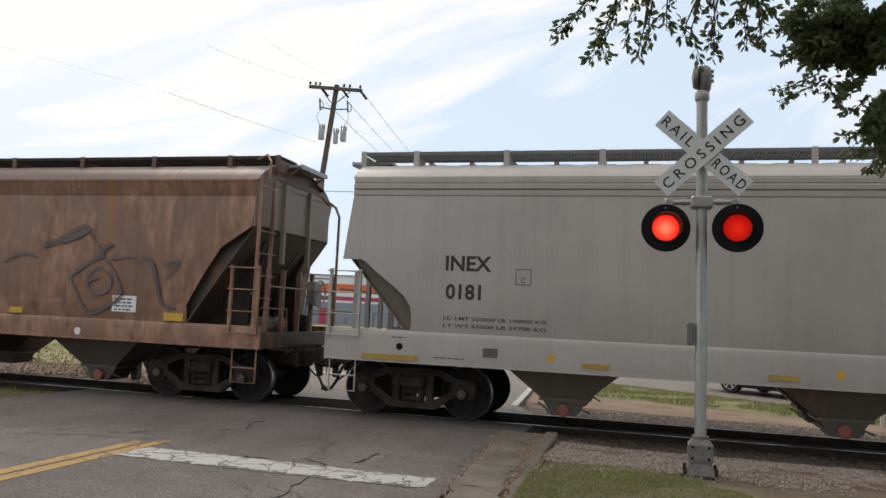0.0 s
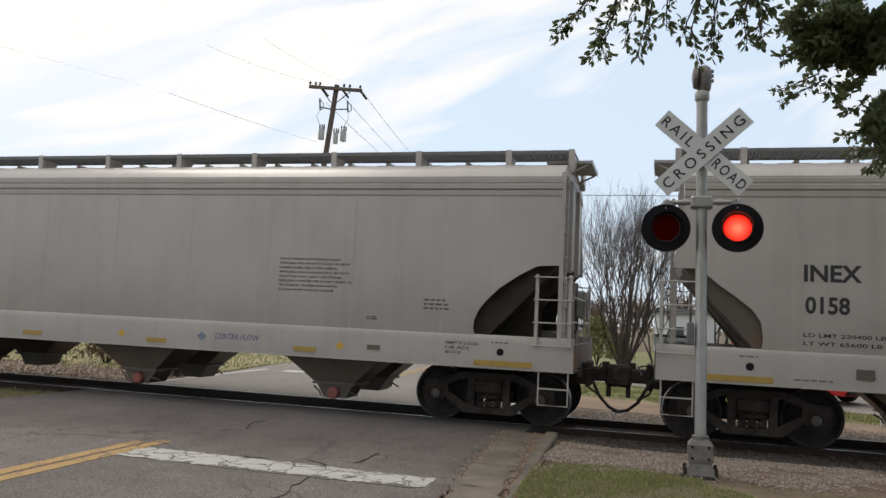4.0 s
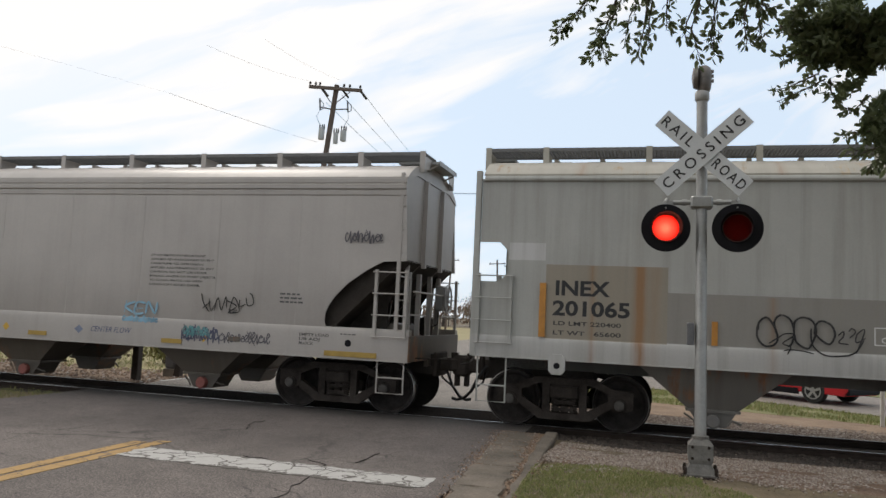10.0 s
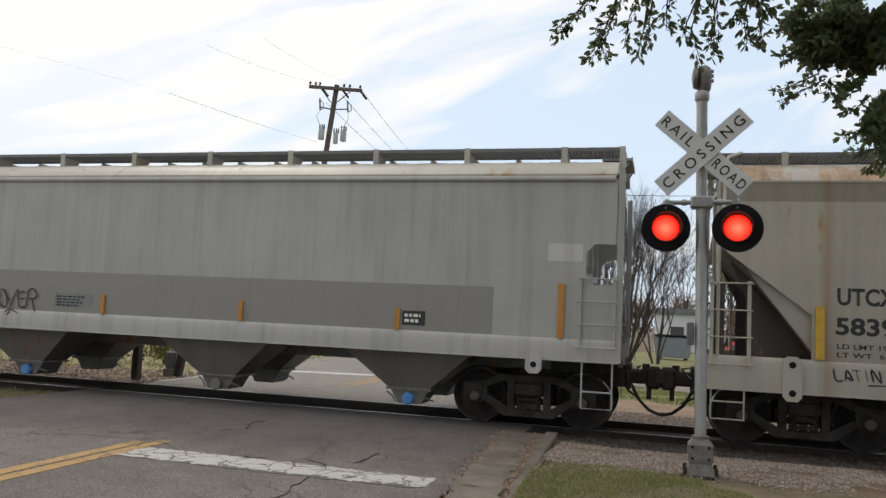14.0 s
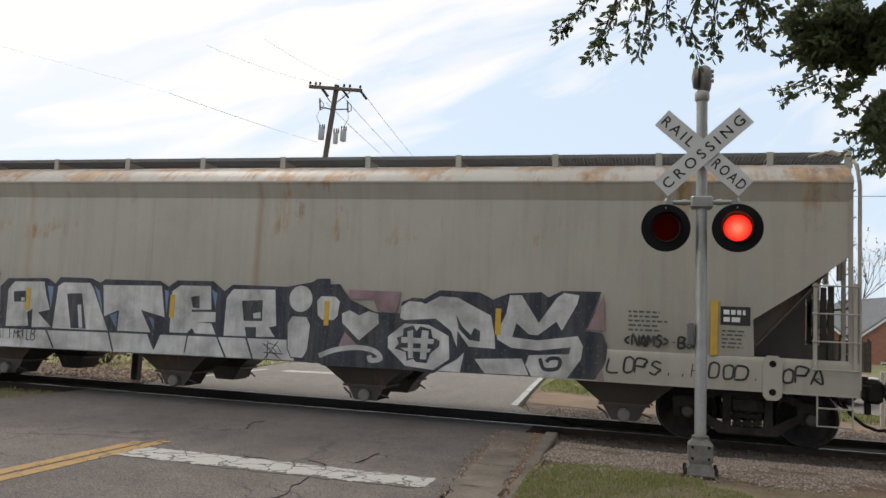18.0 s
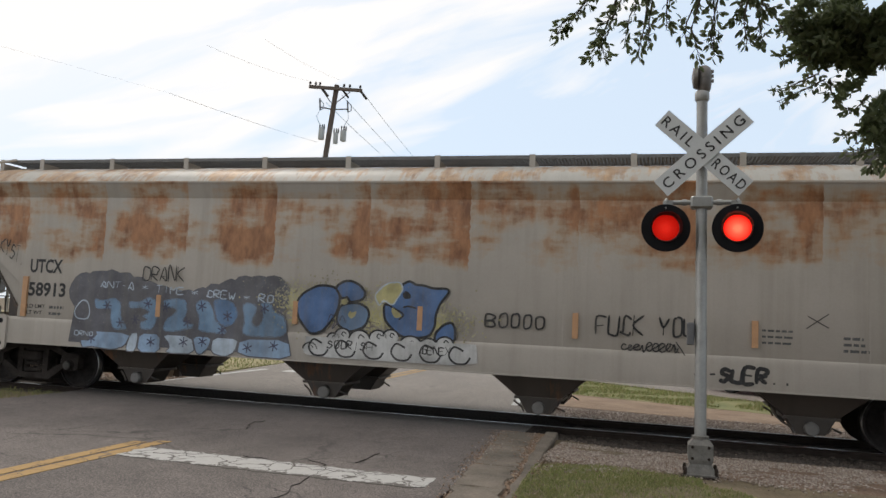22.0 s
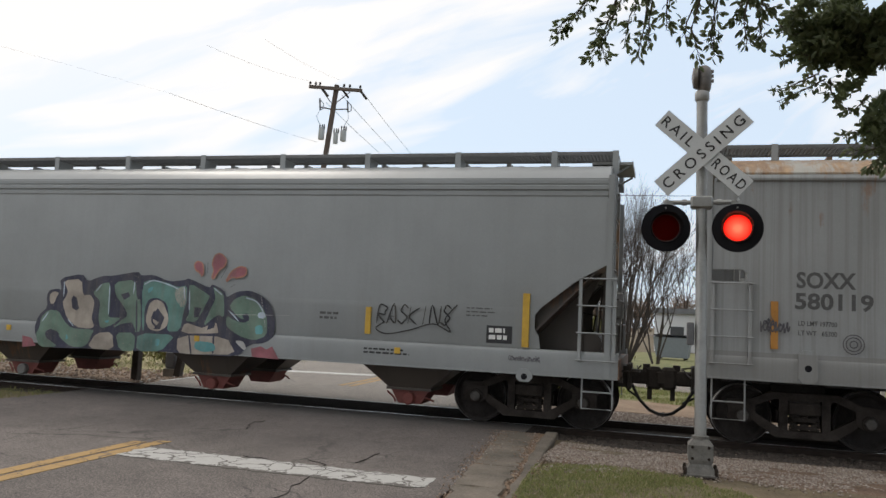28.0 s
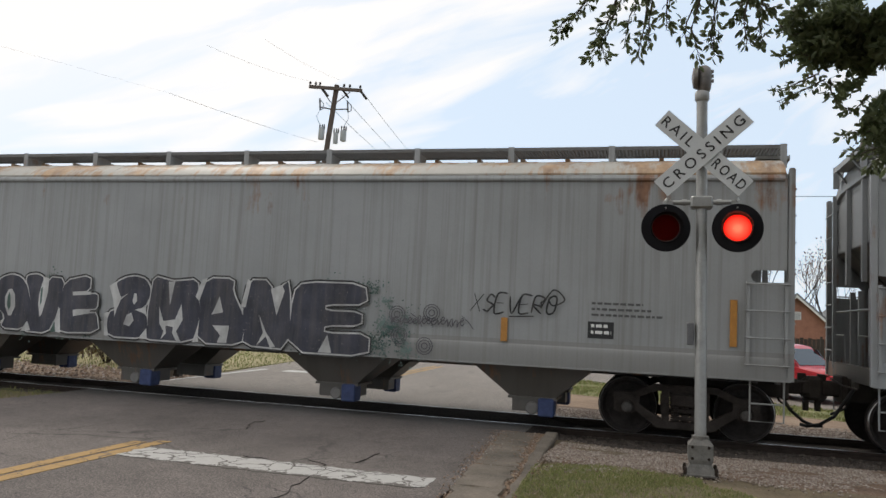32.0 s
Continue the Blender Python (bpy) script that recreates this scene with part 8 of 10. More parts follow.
# leading brown car: faded dark blue outlines
g = Mural(car_a, label="faded blue outline graffiti")
for w, pts in (
        (0.09, [(14.43, 2.74), (14.87, 2.88), (15.36, 3.13), (15.43, 3.05), (14.88, 2.82)]),
        (0.06, [(15.11, 2.18), (15.43, 2.4), (15.79, 2.57), (16.0, 2.42)]),
        (0.055, [(15.11, 2.18), (15.37, 1.76), (15.65, 1.5), (16.07, 1.68), (16.3, 1.85)]),
        (0.05, [(16.0, 2.42), (16.21, 2.11), (16.3, 1.85)]),
        (0.05, [(15.52, 2.19), (15.75, 2.36), (16.02, 2.21), (15.98, 1.94), (15.67, 1.88), (15.53, 2.08), (15.77, 2.18)]),
        (0.075, [(16.68, 2.59), (16.91, 2.5), (17.04, 2.13), (17.19, 1.73), (17.46, 1.68)]),
        (0.05, [(15.43, 3.05), (15.71, 2.78), (15.86, 2.57)]),
        (0.045, [(15.78, 2.73), (16.02, 2.82), (15.67, 2.57)]),
        (0.04, [(13.49, 2.4), (13.91, 2.58), (14.32, 2.54)]),
        (0.04, [(15.99, 2.52), (16.41, 2.59), (16.7, 2.44)]),
        (0.035, [(17.15, 2.45), (17.5, 2.54), (17.18, 2.14)]),
        ):
    g.line(curve(pts, 5), w * 0.75, "g_ghost", taper=True)
    g.line(curve([(x + 0.03, z - 0.02) for x, z in pts], 5), w * 0.3, "g_navy", taper=True)
    g.line(curve([(x - 0.05, z + 0.04) for x, z in pts], 5), w * 0.3, "g_ghost", taper=True)
g.done()

# second tan car
def outline(m, pts, w):
    """One stroke of a worn marker: a dark line with a paler one beside it."""
    path = curve(pts, 6)
    m.line(path, w, "g_dark", taper=True)
    m.line([(x + 0.02 * math.sin(3 * z + w * 90), z + 0.018 * math.cos(2 * x)) for x, z in path], 0.012, "g_cloud", taper=True)


g = Mural(car_c, label="black outline bubble-letter graffiti")
g.poly([(5.87, 1.63), (5.91, 1.74), (6.05, 1.81), (6.18, 1.8), (6.13, 1.73), (6.02, 1.71), (5.93, 1.6)], "g_dark")
g.poly([(7.09, 1.74), (7.18, 1.83), (7.35, 1.87), (7.47, 1.86), (7.48, 1.79), (7.32, 1.78), (7.21, 1.73), (7.17, 1.6)], "g_dark")
g.poly([(7.72, 1.84), (7.8, 1.89), (7.97, 1.92), (7.98, 1.85), (7.84, 1.77), (7.76, 1.74)], "g_dark")
g.poly([(8.19, 2.06), (8.29, 2.05), (8.37, 1.92), (8.32, 1.79), (8.17, 1.75), (8.25, 1.88)], "g_cloud")
outline(g, [(4.18, 1.48), (4.19, 1.73), (4.32, 1.85), (4.55, 1.91), (4.79, 1.94)], 0.02)
outline(g, [(4.79, 1.94), (5.06, 1.92), (5.26, 1.85), (5.45, 1.82), (5.56, 1.87), (5.61, 1.94), (5.67, 1.96)], 0.045)
outline(g, [(4.79, 1.94), (4.69, 1.87), (4.68, 1.74), (4.77, 1.6), (4.91, 1.51), (5.05, 1.43)], 0.035)
outline(g, [(5.58, 1.92), (5.71, 1.85), (5.79, 1.75), (5.76, 1.64), (5.65, 1.6), (5.52, 1.58)], 0.03)
outline(g, [(5.52, 1.58), (5.51, 1.43), (5.55, 1.33)], 0.03)
outline(g, [(5.69, 1.6), (5.68, 1.48), (5.64, 1.42)], 0.03)
outline(g, [(5.09, 1.45), (5.16, 1.54), (5.31, 1.57), (5.28, 1.48)], 0.05)
outline(g, [(5.71, 1.87), (5.78, 1.95), (5.93, 2.08), (6.05, 2.12), (6.17, 2.07), (6.22, 1.96), (6.2, 1.82)], 0.035)
outline(g, [(6.12, 1.82), (6.2, 1.77), (6.27, 1.77), (6.31, 1.67), (6.25, 1.47), (6.16, 1.43)], 0.035)
outline(g, [(6.21, 1.96), (6.26, 2.02), (6.34, 2.04), (6.41, 2.02), (6.43, 1.94)], 0.03)
outline(g, [(6.43, 1.94), (6.52, 2.01), (6.63, 2.03), (6.74, 2.02), (6.83, 1.95), (6.88, 1.85), (6.89, 1.75), (6.88, 1.66), (6.81, 1.53), (6.8, 1.41)], 0.03)
outline(g, [(6.46, 1.67), (6.53, 1.73), (6.62, 1.75), (6.68, 1.68), (6.62, 1.51), (6.55, 1.45)], 0.045)
outline(g, [(6.54, 1.68), (6.51, 1.52), (6.48, 1.41), (6.52, 1.29), (6.65, 1.21)], 0.03)
outline(g, [(6.88, 1.68), (6.95, 1.58), (6.92, 1.47), (6.87, 1.43)], 0.03)
outline(g, [(6.91, 1.85), (7.03, 1.94), (7.09, 2.07), (7.23, 2.12), (7.38, 2.1), (7.45, 2.01), (7.47, 1.89)], 0.035)
outline(g, [(7.47, 1.86), (7.51, 1.74), (7.48, 1.6), (7.44, 1.46)], 0.035)
outline(g, [(7.19, 1.45), (7.33, 1.51), (7.44, 1.46)], 0.03)
outline(g, [(7.47, 1.91), (7.52, 2.02), (7.69, 2.08), (7.9, 2.11), (8.1, 2.11), (8.24, 2.06), (8.33, 2), (8.37, 1.9), (8.32, 1.79), (8.19, 1.74), (8.05, 1.68), (7.88, 1.64)], 0.035)
outline(g, [(8.07, 1.65), (8.19, 1.57), (8.33, 1.48), (8.43, 1.45)], 0.025)
outline(g, [(8.37, 1.78), (8.55, 1.84), (8.68, 1.91), (8.75, 2.02), (8.74, 2.1)], 0.016)
outline(g, [(7.73, 1.55), (7.77, 1.48), (7.86, 1.42), (8.03, 1.34), (8.13, 1.28)], 0.04)
outline(g, [(8.13, 1.3), (8.03, 1.26), (7.86, 1.18), (7.66, 1.07), (7.54, 1.04)], 0.05)
outline(g, [(8.13, 1.3), (8.27, 1.2), (8.44, 1.13), (8.61, 1.1), (8.77, 1.12), (8.9, 1.24), (8.98, 1.33)], 0.03)
outline(g, [(8.56, 1.59), (8.57, 1.67), (8.66, 1.74), (8.76, 1.73), (8.77, 1.68), (8.72, 1.65)], 0.025)
outline(g, [(8.56, 1.59), (8.61, 1.51), (8.73, 1.41), (8.87, 1.32), (8.87, 1.21), (8.77, 1.12)], 0.035)
outline(g, [(8.91, 1.56), (8.92, 1.62), (8.99, 1.66), (9.07, 1.65)], 0.025)
outline(g, [(5.17, 1.33), (5.14, 1.2), (5.21, 1.06), (5.34, 1.03), (5.53, 1.11), (5.67, 1.26)], 0.025)
outline(g, [(5.56, 1.13), (5.76, 1.04), (5.94, 1.07), (6.01, 1.11)], 0.035)
outline(g, [(6.09, 1.09), (6.27, 1.07), (6.51, 1.07), (6.56, 1.17), (6.65, 1.23)], 0.035)
outline(g, [(6.19, 1.31), (6.28, 1.21), (6.3, 1.09)], 0.02)
outline(g, [(6.56, 1.09), (6.85, 1.07), (7.1, 1.03), (7.19, 1.05)], 0.045)
outline(g, [(6.78, 1.39), (6.86, 1.31), (7, 1.27), (6.86, 1.21), (6.83, 1.12)], 0.03)
outline(g, [(7.37, 1.39), (7.51, 1.33), (7.64, 1.23), (7.64, 1.13), (7.52, 1.04)], 0.022)
for x, z in [(4.37, 1.56), (4.39, 1.25), (4.65, 1.21), (4.63, 1.66), (4.89, 1.11), (8.39, 1.58), (8.81, 1.57), (8.95, 1.81), (5.02, 1.28), (8.47, 1.92)]:
    g.blob(x, z, 0.03, 0.03, "g_cloud", 10)
for x0 in (10.33, 16.45):
    z0 = 1.78 if x0 < 11 else 1.66
    for pts in ([(0.0, 0.3), (0.06, 0.12), (0.18, -0.02)], [(0.04, 0.04), (0.2, 0.16)], [(0.16, 0.22), (0.22, 0.0), (0.34, 0.24)], [(0.28, 0.0), (0.34, 0.24), (0.42, 0.02), (0.5, 0.26), (0.52, 0.06)], [(0.5, 0.2), (0.72, 0.1), (0.56, -0.02), (0.78, 0.02), (0.66, 0.26), (0.58, 0.0)], [(0.78, 0.22), (0.78, 0.1), (0.9, 0.14)], [(0.9, 0.26), (0.94, 0.12), (1.05, 0.16), (1.02, 0.3), (0.96, 0.34)]):
        g.line(curve([(x0 + p[0], z0 + p[1]) for p in pts], 5), 0.02, "g_black", taper=True)
tag(g, "NIP", 9.75, 1.22, 0.1, 0.7, 0.022, "g_rust", seed=3)
tag(g, "VRUCEKOT", 10.5, 1.20, 0.13, 1.3, 0.03, "g_rust", seed=4)
tag(g, "KEN", 14.85, 1.55, 0.22, 0.7, 0.04, "g_sky", seed=5)
scrawl(g, 14.85, 1.4, 0.75, 0.1, 0.03, "g_sky", 6)
scrawl(g, 16.1, 1.12, 0.75, 0.28, 0.026, "g_navy", 7)
scrawl(g, 16.9, 1.12, 1.0, 0.2, 0.02, "g_fade", 8)
scrawl(g, 16.15, 1.2, 0.5, 0.2, 0.035, "g_aqua", 9, 9)
scrawl(g, 19.2, 2.95, 0.7, 0.2, 0.02, "g_fade", 10, 10)
g.done()

# pale car: two black tags
g = Mural(car_d, label="black bubble-letter tag")
g.line(curve([(4.33, 1.84), (4.33, 1.66), (4.43, 1.54), (4.56, 1.56), (4.61, 1.67), (4.55, 1.85), (4.45, 1.96), (4.35, 1.88), (4.34, 1.77)], 5), 0.03, "g_black", taper=True)
g.line(curve([(4.6, 1.71), (4.56, 1.89), (4.64, 2), (4.77, 1.95), (4.83, 1.79), (4.81, 1.61), (4.75, 1.54)], 5), 0.03, "g_black", taper=True)
g.line(curve([(4.83, 1.75), (4.84, 1.91), (4.94, 1.98), (5.07, 1.94), (5.13, 1.8), (5.08, 1.62), (5.01, 1.53), (4.87, 1.61), (4.84, 1.72)], 5), 0.03, "g_black", taper=True)
g.line(curve([(5.11, 1.73), (5.12, 1.87), (5.2, 1.94), (5.33, 1.88), (5.38, 1.74), (5.31, 1.61), (5.2, 1.66), (5.11, 1.75)], 5), 0.03, "g_black", taper=True)
g.line(curve([(4.49, 1.58), (4.59, 1.65), (4.71, 1.73), (4.84, 1.72), (4.68, 1.59), (4.79, 1.54), (4.74, 1.43)], 5), 0.02, "g_black", taper=True)
g.line(curve([(5.06, 1.83), (5.08, 1.59), (5.24, 1.45), (5.49, 1.45), (5.65, 1.51), (5.76, 1.69)], 5), 0.022, "g_black", taper=True)
g.line(curve([(5.42, 1.74), (5.49, 1.8), (5.49, 1.73), (5.43, 1.64), (5.56, 1.62)], 5), 0.018, "g_black", taper=True)
g.line(curve([(5.56, 1.8), (5.6, 1.85), (5.65, 1.8), (5.57, 1.71)], 5), 0.018, "g_black", taper=True)
g.line(curve([(5.66, 1.49), (5.77, 1.83), (5.67, 1.77), (5.66, 1.65), (5.78, 1.72)], 5), 0.018, "g_black", taper=True)
g.line(curve([(4.69, 1.48), (4.78, 1.5), (4.95, 1.49), (5.1, 1.46)], 5), 0.018, "g_black", taper=True)
g.line(curve([(6.81, 1.87), (6.88, 1.75), (7.01, 1.63), (7.13, 1.52), (7.16, 1.71), (7.16, 1.88)], 5), 0.034, "g_black", taper=True)
g.line(curve([(7.16, 1.88), (7.16, 1.67), (7.25, 1.56), (7.35, 1.55), (7.35, 1.68), (7.28, 1.85), (7.18, 1.88)], 5), 0.03, "g_black", taper=True)
g.line(curve([(7.28, 1.88), (7.37, 1.72), (7.43, 1.67)], 5), 0.03, "g_black", taper=True)
g.line(curve([(7.59, 1.9), (7.5, 1.72), (7.44, 1.52)], 5), 0.03, "g_black", taper=True)
g.line(curve([(7.61, 1.88), (7.62, 1.69), (7.67, 1.56), (7.82, 1.56)], 5), 0.028, "g_black", taper=True)
g.line(curve([(7.62, 1.71), (7.79, 1.72)], 5), 0.026, "g_black", taper=True)
g.line(curve([(7.59, 1.83), (7.76, 1.85)], 5), 0.026, "g_black", taper=True)
g.line(curve([(7.81, 1.55), (7.83, 1.74), (7.84, 1.87), (7.95, 1.91), (8.05, 1.81), (8, 1.73), (7.87, 1.72)], 5), 0.03, "g_black", taper=True)
g.line(curve([(7.94, 1.71), (8.04, 1.46)], 5), 0.03, "g_black", taper=True)
g.line(curve([(7.32, 1.44), (7.45, 1.5), (7.64, 1.43)], 5), 0.024, "g_black", taper=True)
g.line(curve([(7.38, 1.38), (7.45, 1.48)], 5), 0.024, "g_black", taper=True)
g.done()


# cream car: white block letters on black
g = Mural(car_e, label="large white block-letter graffiti with black depth")
g.poly([(10.59, 2.15), (10.79, 2.3), (11.03, 2.31), (11.13, 0.85), (10.68, 0.85)], "g_dark")
g.layer()
for c, pts in (
        ("g_dark", [(4.07, 1.94), (4.25, 2.1), (5.17, 2.13), (5.36, 2.03), (5.46, 2.16), (6.17, 2.16), (6.37, 2.08), (6.47, 2.15), (7.66, 2.16), (7.85, 2.06), (8.02, 2.18), (8.76, 2.19), (9.0, 2.02), (9.16, 2.14), (10.22, 2.14), (10.76, 2.25), (10.85, 0.86), (4.17, 0.77)]),
        ("g_dark", [(10.91, 1.18), (10.76, 2.2), (11.22, 2.22), (11.39, 1.98), (11.89, 1.77), (12.32, 1.77), (12.35, 1.96), (12.54, 2.04), (12.74, 2.03), (13.0, 2.18), (13.68, 2.17), (13.9, 2.06), (14.16, 2.17), (14.69, 2.21), (14.8, 2.13), (15.01, 2.24), (15.63, 2.25), (15.4, 1.63), (15.65, 1.61), (15.74, 1.41), (15.73, 1.2), (15.61, 0.88), (10.94, 0.82)]),
        ):
    g.poly(pts, c)
g.layer()
for c, pts in (
        ("g_pink", [(11.39, 2.13), (12.33, 2.13), (12.25, 1.77), (11.93, 1.79), (11.84, 1.98), (11.39, 1.98)]),
        ("g_pink", [(15.67, 2.2), (15.7, 1.64), (15.43, 1.67)]),
        ("g_pink", [(11.35, 1.41), (11.6, 1.2), (11.24, 1.14)]),
        ("g_pink", [(15.67, 1.06), (15.71, 0.86), (15.56, 0.88)]),
        ("g_white", [(4.28, 1.17), (4.27, 1.89), (4.41, 2.04), (5.1, 2.06), (5.16, 1.83), (5.28, 1.53), (5.01, 1.47), (5.34, 1.2), (4.89, 1.18), (4.88, 1.53), (4.76, 1.46), (4.81, 1.2)]),
        ("g_white", [(5.37, 1.18), (5.43, 1.99), (5.55, 2.06), (6.14, 2.07), (6.22, 1.98), (6.61, 1.2)]),
        ("g_white", [(6.44, 2.04), (7.7, 2.07), (7.81, 1.5), (7.3, 1.61), (7.54, 1.21), (6.82, 1.21), (6.83, 1.59), (6.51, 1.46)]),
        ("g_white", [(7.93, 1.23), (7.93, 1.98), (8.1, 2.09), (8.72, 2.1), (8.76, 1.68), (8.36, 1.66), (8.36, 1.62), (8.85, 1.64), (8.86, 1.46), (8.45, 1.44), (8.78, 1.43), (8.88, 1.24), (8.46, 1.24), (8.39, 1.33), (8.29, 1.24)]),
        ("g_white", [(9.04, 1.23), (9.05, 1.9), (9.17, 2.06), (10.0, 2.08), (10.06, 1.45), (9.92, 1.42), (10.04, 1.26), (9.68, 1.24), (9.67, 1.41), (9.45, 1.4), (9.49, 1.24)]),
        ("g_white", [(4.13, 1.12), (10.33, 1.22), (10.44, 0.87), (4.17, 0.78)]),
        ("g_white", [(12.33, 1.7), (12.34, 1.88), (12.47, 1.98), (12.7, 1.97), (12.76, 1.94), (13.01, 2.08), (13.31, 2.07), (13.62, 1.92), (13.88, 1.8), (13.95, 1.49), (13.97, 1.27), (13.53, 1.28), (13.33, 1.53), (13.33, 1.26), (13.22, 1.52), (12.95, 1.71), (12.41, 1.66)]),
        ("g_white", [(13.98, 1.52), (14.13, 1.85), (14.18, 2.14), (14.37, 2.15), (14.66, 1.72), (14.94, 2.13), (15.05, 2.21), (15.29, 2.18), (15.26, 2.04), (15.03, 1.61), (14.94, 1.75), (14.65, 1.52), (14.51, 1.53), (14.3, 1.7), (14.24, 1.47), (14.65, 1.44), (14.66, 1.28), (14.23, 1.3), (14.0, 1.42)]),
        ("g_white", [(14.65, 1.44), (15.28, 1.54), (15.37, 1.39), (15.34, 1.18), (15.13, 0.87), (14.57, 0.87), (14.47, 1.05), (14.52, 1.2), (15.15, 1.25), (15.18, 1.36), (14.66, 1.28)]),
        ("g_white", [(13.63, 1.09), (14.41, 1.14), (14.53, 0.88), (13.81, 0.87)]),
        ("g_white", [(13.34, 1.06), (13.46, 1.19), (13.4, 0.86), (12.99, 0.86)]),
        ("g_white", [(12.11, 1.39), (12.41, 1.63), (12.84, 1.63), (13.21, 1.45), (13.24, 1.05), (12.95, 0.84), (12.45, 0.88), (12.12, 1.17)]),
        ):
    g.poly(pts, c)
g.layer()
for c, pts in (
        ("g_dark", [(4.4, 1.85), (4.69, 1.87), (4.71, 1.66), (4.43, 1.65)]),
        ("g_dark", [(5.64, 1.85), (5.98, 1.87), (6.13, 1.21), (5.79, 1.2)]),
        ("g_dark", [(8.32, 1.89), (8.5, 1.92), (8.52, 1.69), (8.38, 1.7)]),
        ("g_dark", [(9.36, 1.86), (9.77, 1.89), (9.78, 1.52), (9.42, 1.51)]),
        ("g_dark", [(7.47, 1.17), (7.75, 1.19), (7.63, 0.88)]),
        ("g_dark", [(12.4, 1.52), (12.57, 1.58), (12.63, 1.49), (12.69, 1.57), (12.88, 1.53), (12.91, 1.4), (13.04, 1.35), (13.03, 1.26), (12.88, 1.12), (12.83, 0.97), (12.64, 0.98), (12.6, 1.03), (12.48, 0.99), (12.46, 1.13), (12.26, 1.18), (12.33, 1.27), (12.29, 1.36), (12.4, 1.41)]),
        ("g_dark", [(13.29, 1.8), (13.41, 1.6), (13.56, 1.47), (13.61, 1.59), (13.71, 1.54), (13.71, 1.37), (13.53, 1.39), (13.35, 1.56)]),
        ("g_mid", [(5.18, 1.99), (5.32, 1.97), (5.3, 1.55)]),
        ("g_mid", [(6.24, 2.03), (6.37, 1.92), (6.47, 1.52)]),
        ("g_mid", [(7.77, 2.01), (7.86, 1.97), (7.84, 1.56)]),
        ("g_mid", [(8.74, 2.05), (8.86, 1.97), (8.84, 1.7)]),
        ("g_mid", [(6.63, 1.48), (6.79, 1.55), (6.79, 1.25)]),
        ("g_mid", [(7.47, 1.5), (7.59, 1.45), (7.61, 1.25)]),
        ):
    g.poly(pts, c)
g.layer()
for c, pts in (
        ("g_white", [(5.9, 1.64), (5.98, 1.66), (6.05, 1.22), (5.97, 1.22)]),
        ("g_white", [(9.6, 1.65), (9.74, 1.68), (9.75, 1.57), (9.61, 1.56)]),
        ("g_white", [(4.59, 1.74), (4.68, 1.74), (4.68, 1.68), (4.6, 1.67)]),
        ("g_white", [(12.47, 1.48), (12.57, 1.5), (12.59, 1.04), (12.51, 1.03)]),
        ("g_white", [(12.72, 1.51), (12.84, 1.5), (12.82, 1.03), (12.71, 1.03)]),
        ("g_white", [(12.37, 1.38), (12.94, 1.37), (12.93, 1.29), (12.37, 1.28)]),
        ("g_white", [(12.36, 1.2), (12.9, 1.21), (12.87, 1.15), (12.44, 1.15)]),
        ):
    g.poly(pts, c)
g.layer()
for w, pts in (
        (0.035, [(5.22, 1.17), (5.43, 0.81)]),
        (0.035, [(6.63, 1.18), (6.76, 0.82)]),
        (0.03, [(8.31, 1.19), (8.27, 0.89)]),
        (0.035, [(8.91, 1.2), (9.11, 0.84)]),
        (0.035, [(9.49, 1.21), (9.64, 0.85)]),
        (0.03, [(4.7, 1.17), (4.7, 0.98)]),
        (0.018, [(9.85, 0.98), (10.22, 0.97)]),
        (0.018, [(9.92, 1.18), (9.92, 0.86)]),
        (0.018, [(9.83, 1.13), (10.19, 0.87)]),
        (0.018, [(10.12, 1.19), (9.87, 0.87)]),
        (0.014, [(9.86, 1.1), (9.96, 1.14), (10.11, 1.1), (10.18, 1.0)]),
        (0.014, [(9.91, 1.03), (9.99, 1.07), (10.07, 1.03), (10.1, 0.94)]),
        ):
    g.line(pts, w, "g_dark")
g.line(curve([(14.7, 1.16), (14.77, 1.0), (14.98, 1.02), (15.01, 1.16), (14.87, 1.17), (14.8, 1.11)], 5), 0.06, "g_dark")
g.line([(12.11, 1.39), (12.41, 1.63), (12.84, 1.63), (13.21, 1.45), (13.24, 1.05), (12.95, 0.84), (12.45, 0.88), (12.12, 1.17)], 0.055, "g_dark", True)
g.letter("I", 10.26, 0.92, 0.46, 0.72, "g_white", "g_dark", 0.02).blob(10.5, 1.94, 0.22, 0.23, "g_white").letter("I", 10.80, 1.6, 0.44, 0.4, "g_white", None, 0.02)
g.poly([(11.62, 1.28), (11.3, 1.56), (11.28, 1.72), (11.42, 1.78), (11.6, 1.7), (11.76, 1.78), (11.94, 1.74), (11.96, 1.58)], "g_white")
g.line(curve([(10.9, 0.98), (11.2, 1.1), (11.6, 1.16), (11.9, 1.12), (12.02, 1.0), (11.85, 0.96), (11.82, 1.04)], 5), 0.085, "g_white")
tag(g, "ZOTER", 3.08, 1.90, 0.36, 0.95, 0.03, "g_black", 0.1, 21)
g.line(curve([(3.3, 1.82), (3.6, 1.86), (3.45, 1.78), (3.7, 1.8)], 5), 0.024, "g_black")
tag(g, "LATIN LINGO", 1.78, 1.10, 0.16, 1.35, 0.026, "g_black", -0.2, 22)
g.line([(2.2, 1.05), (2.6, 1.06)], 0.02, "g_black")
g.layer()
tag(g, "EAT.FMK.LB", 4.0, 0.94, 0.19, 1.0, 0.02, "g_black", 0.0, 23)
tag(g, "<NAMS>-BSP-", 16.0, 1.44, 0.17, 1.25, 0.034, "g_black", 0.05, 24)
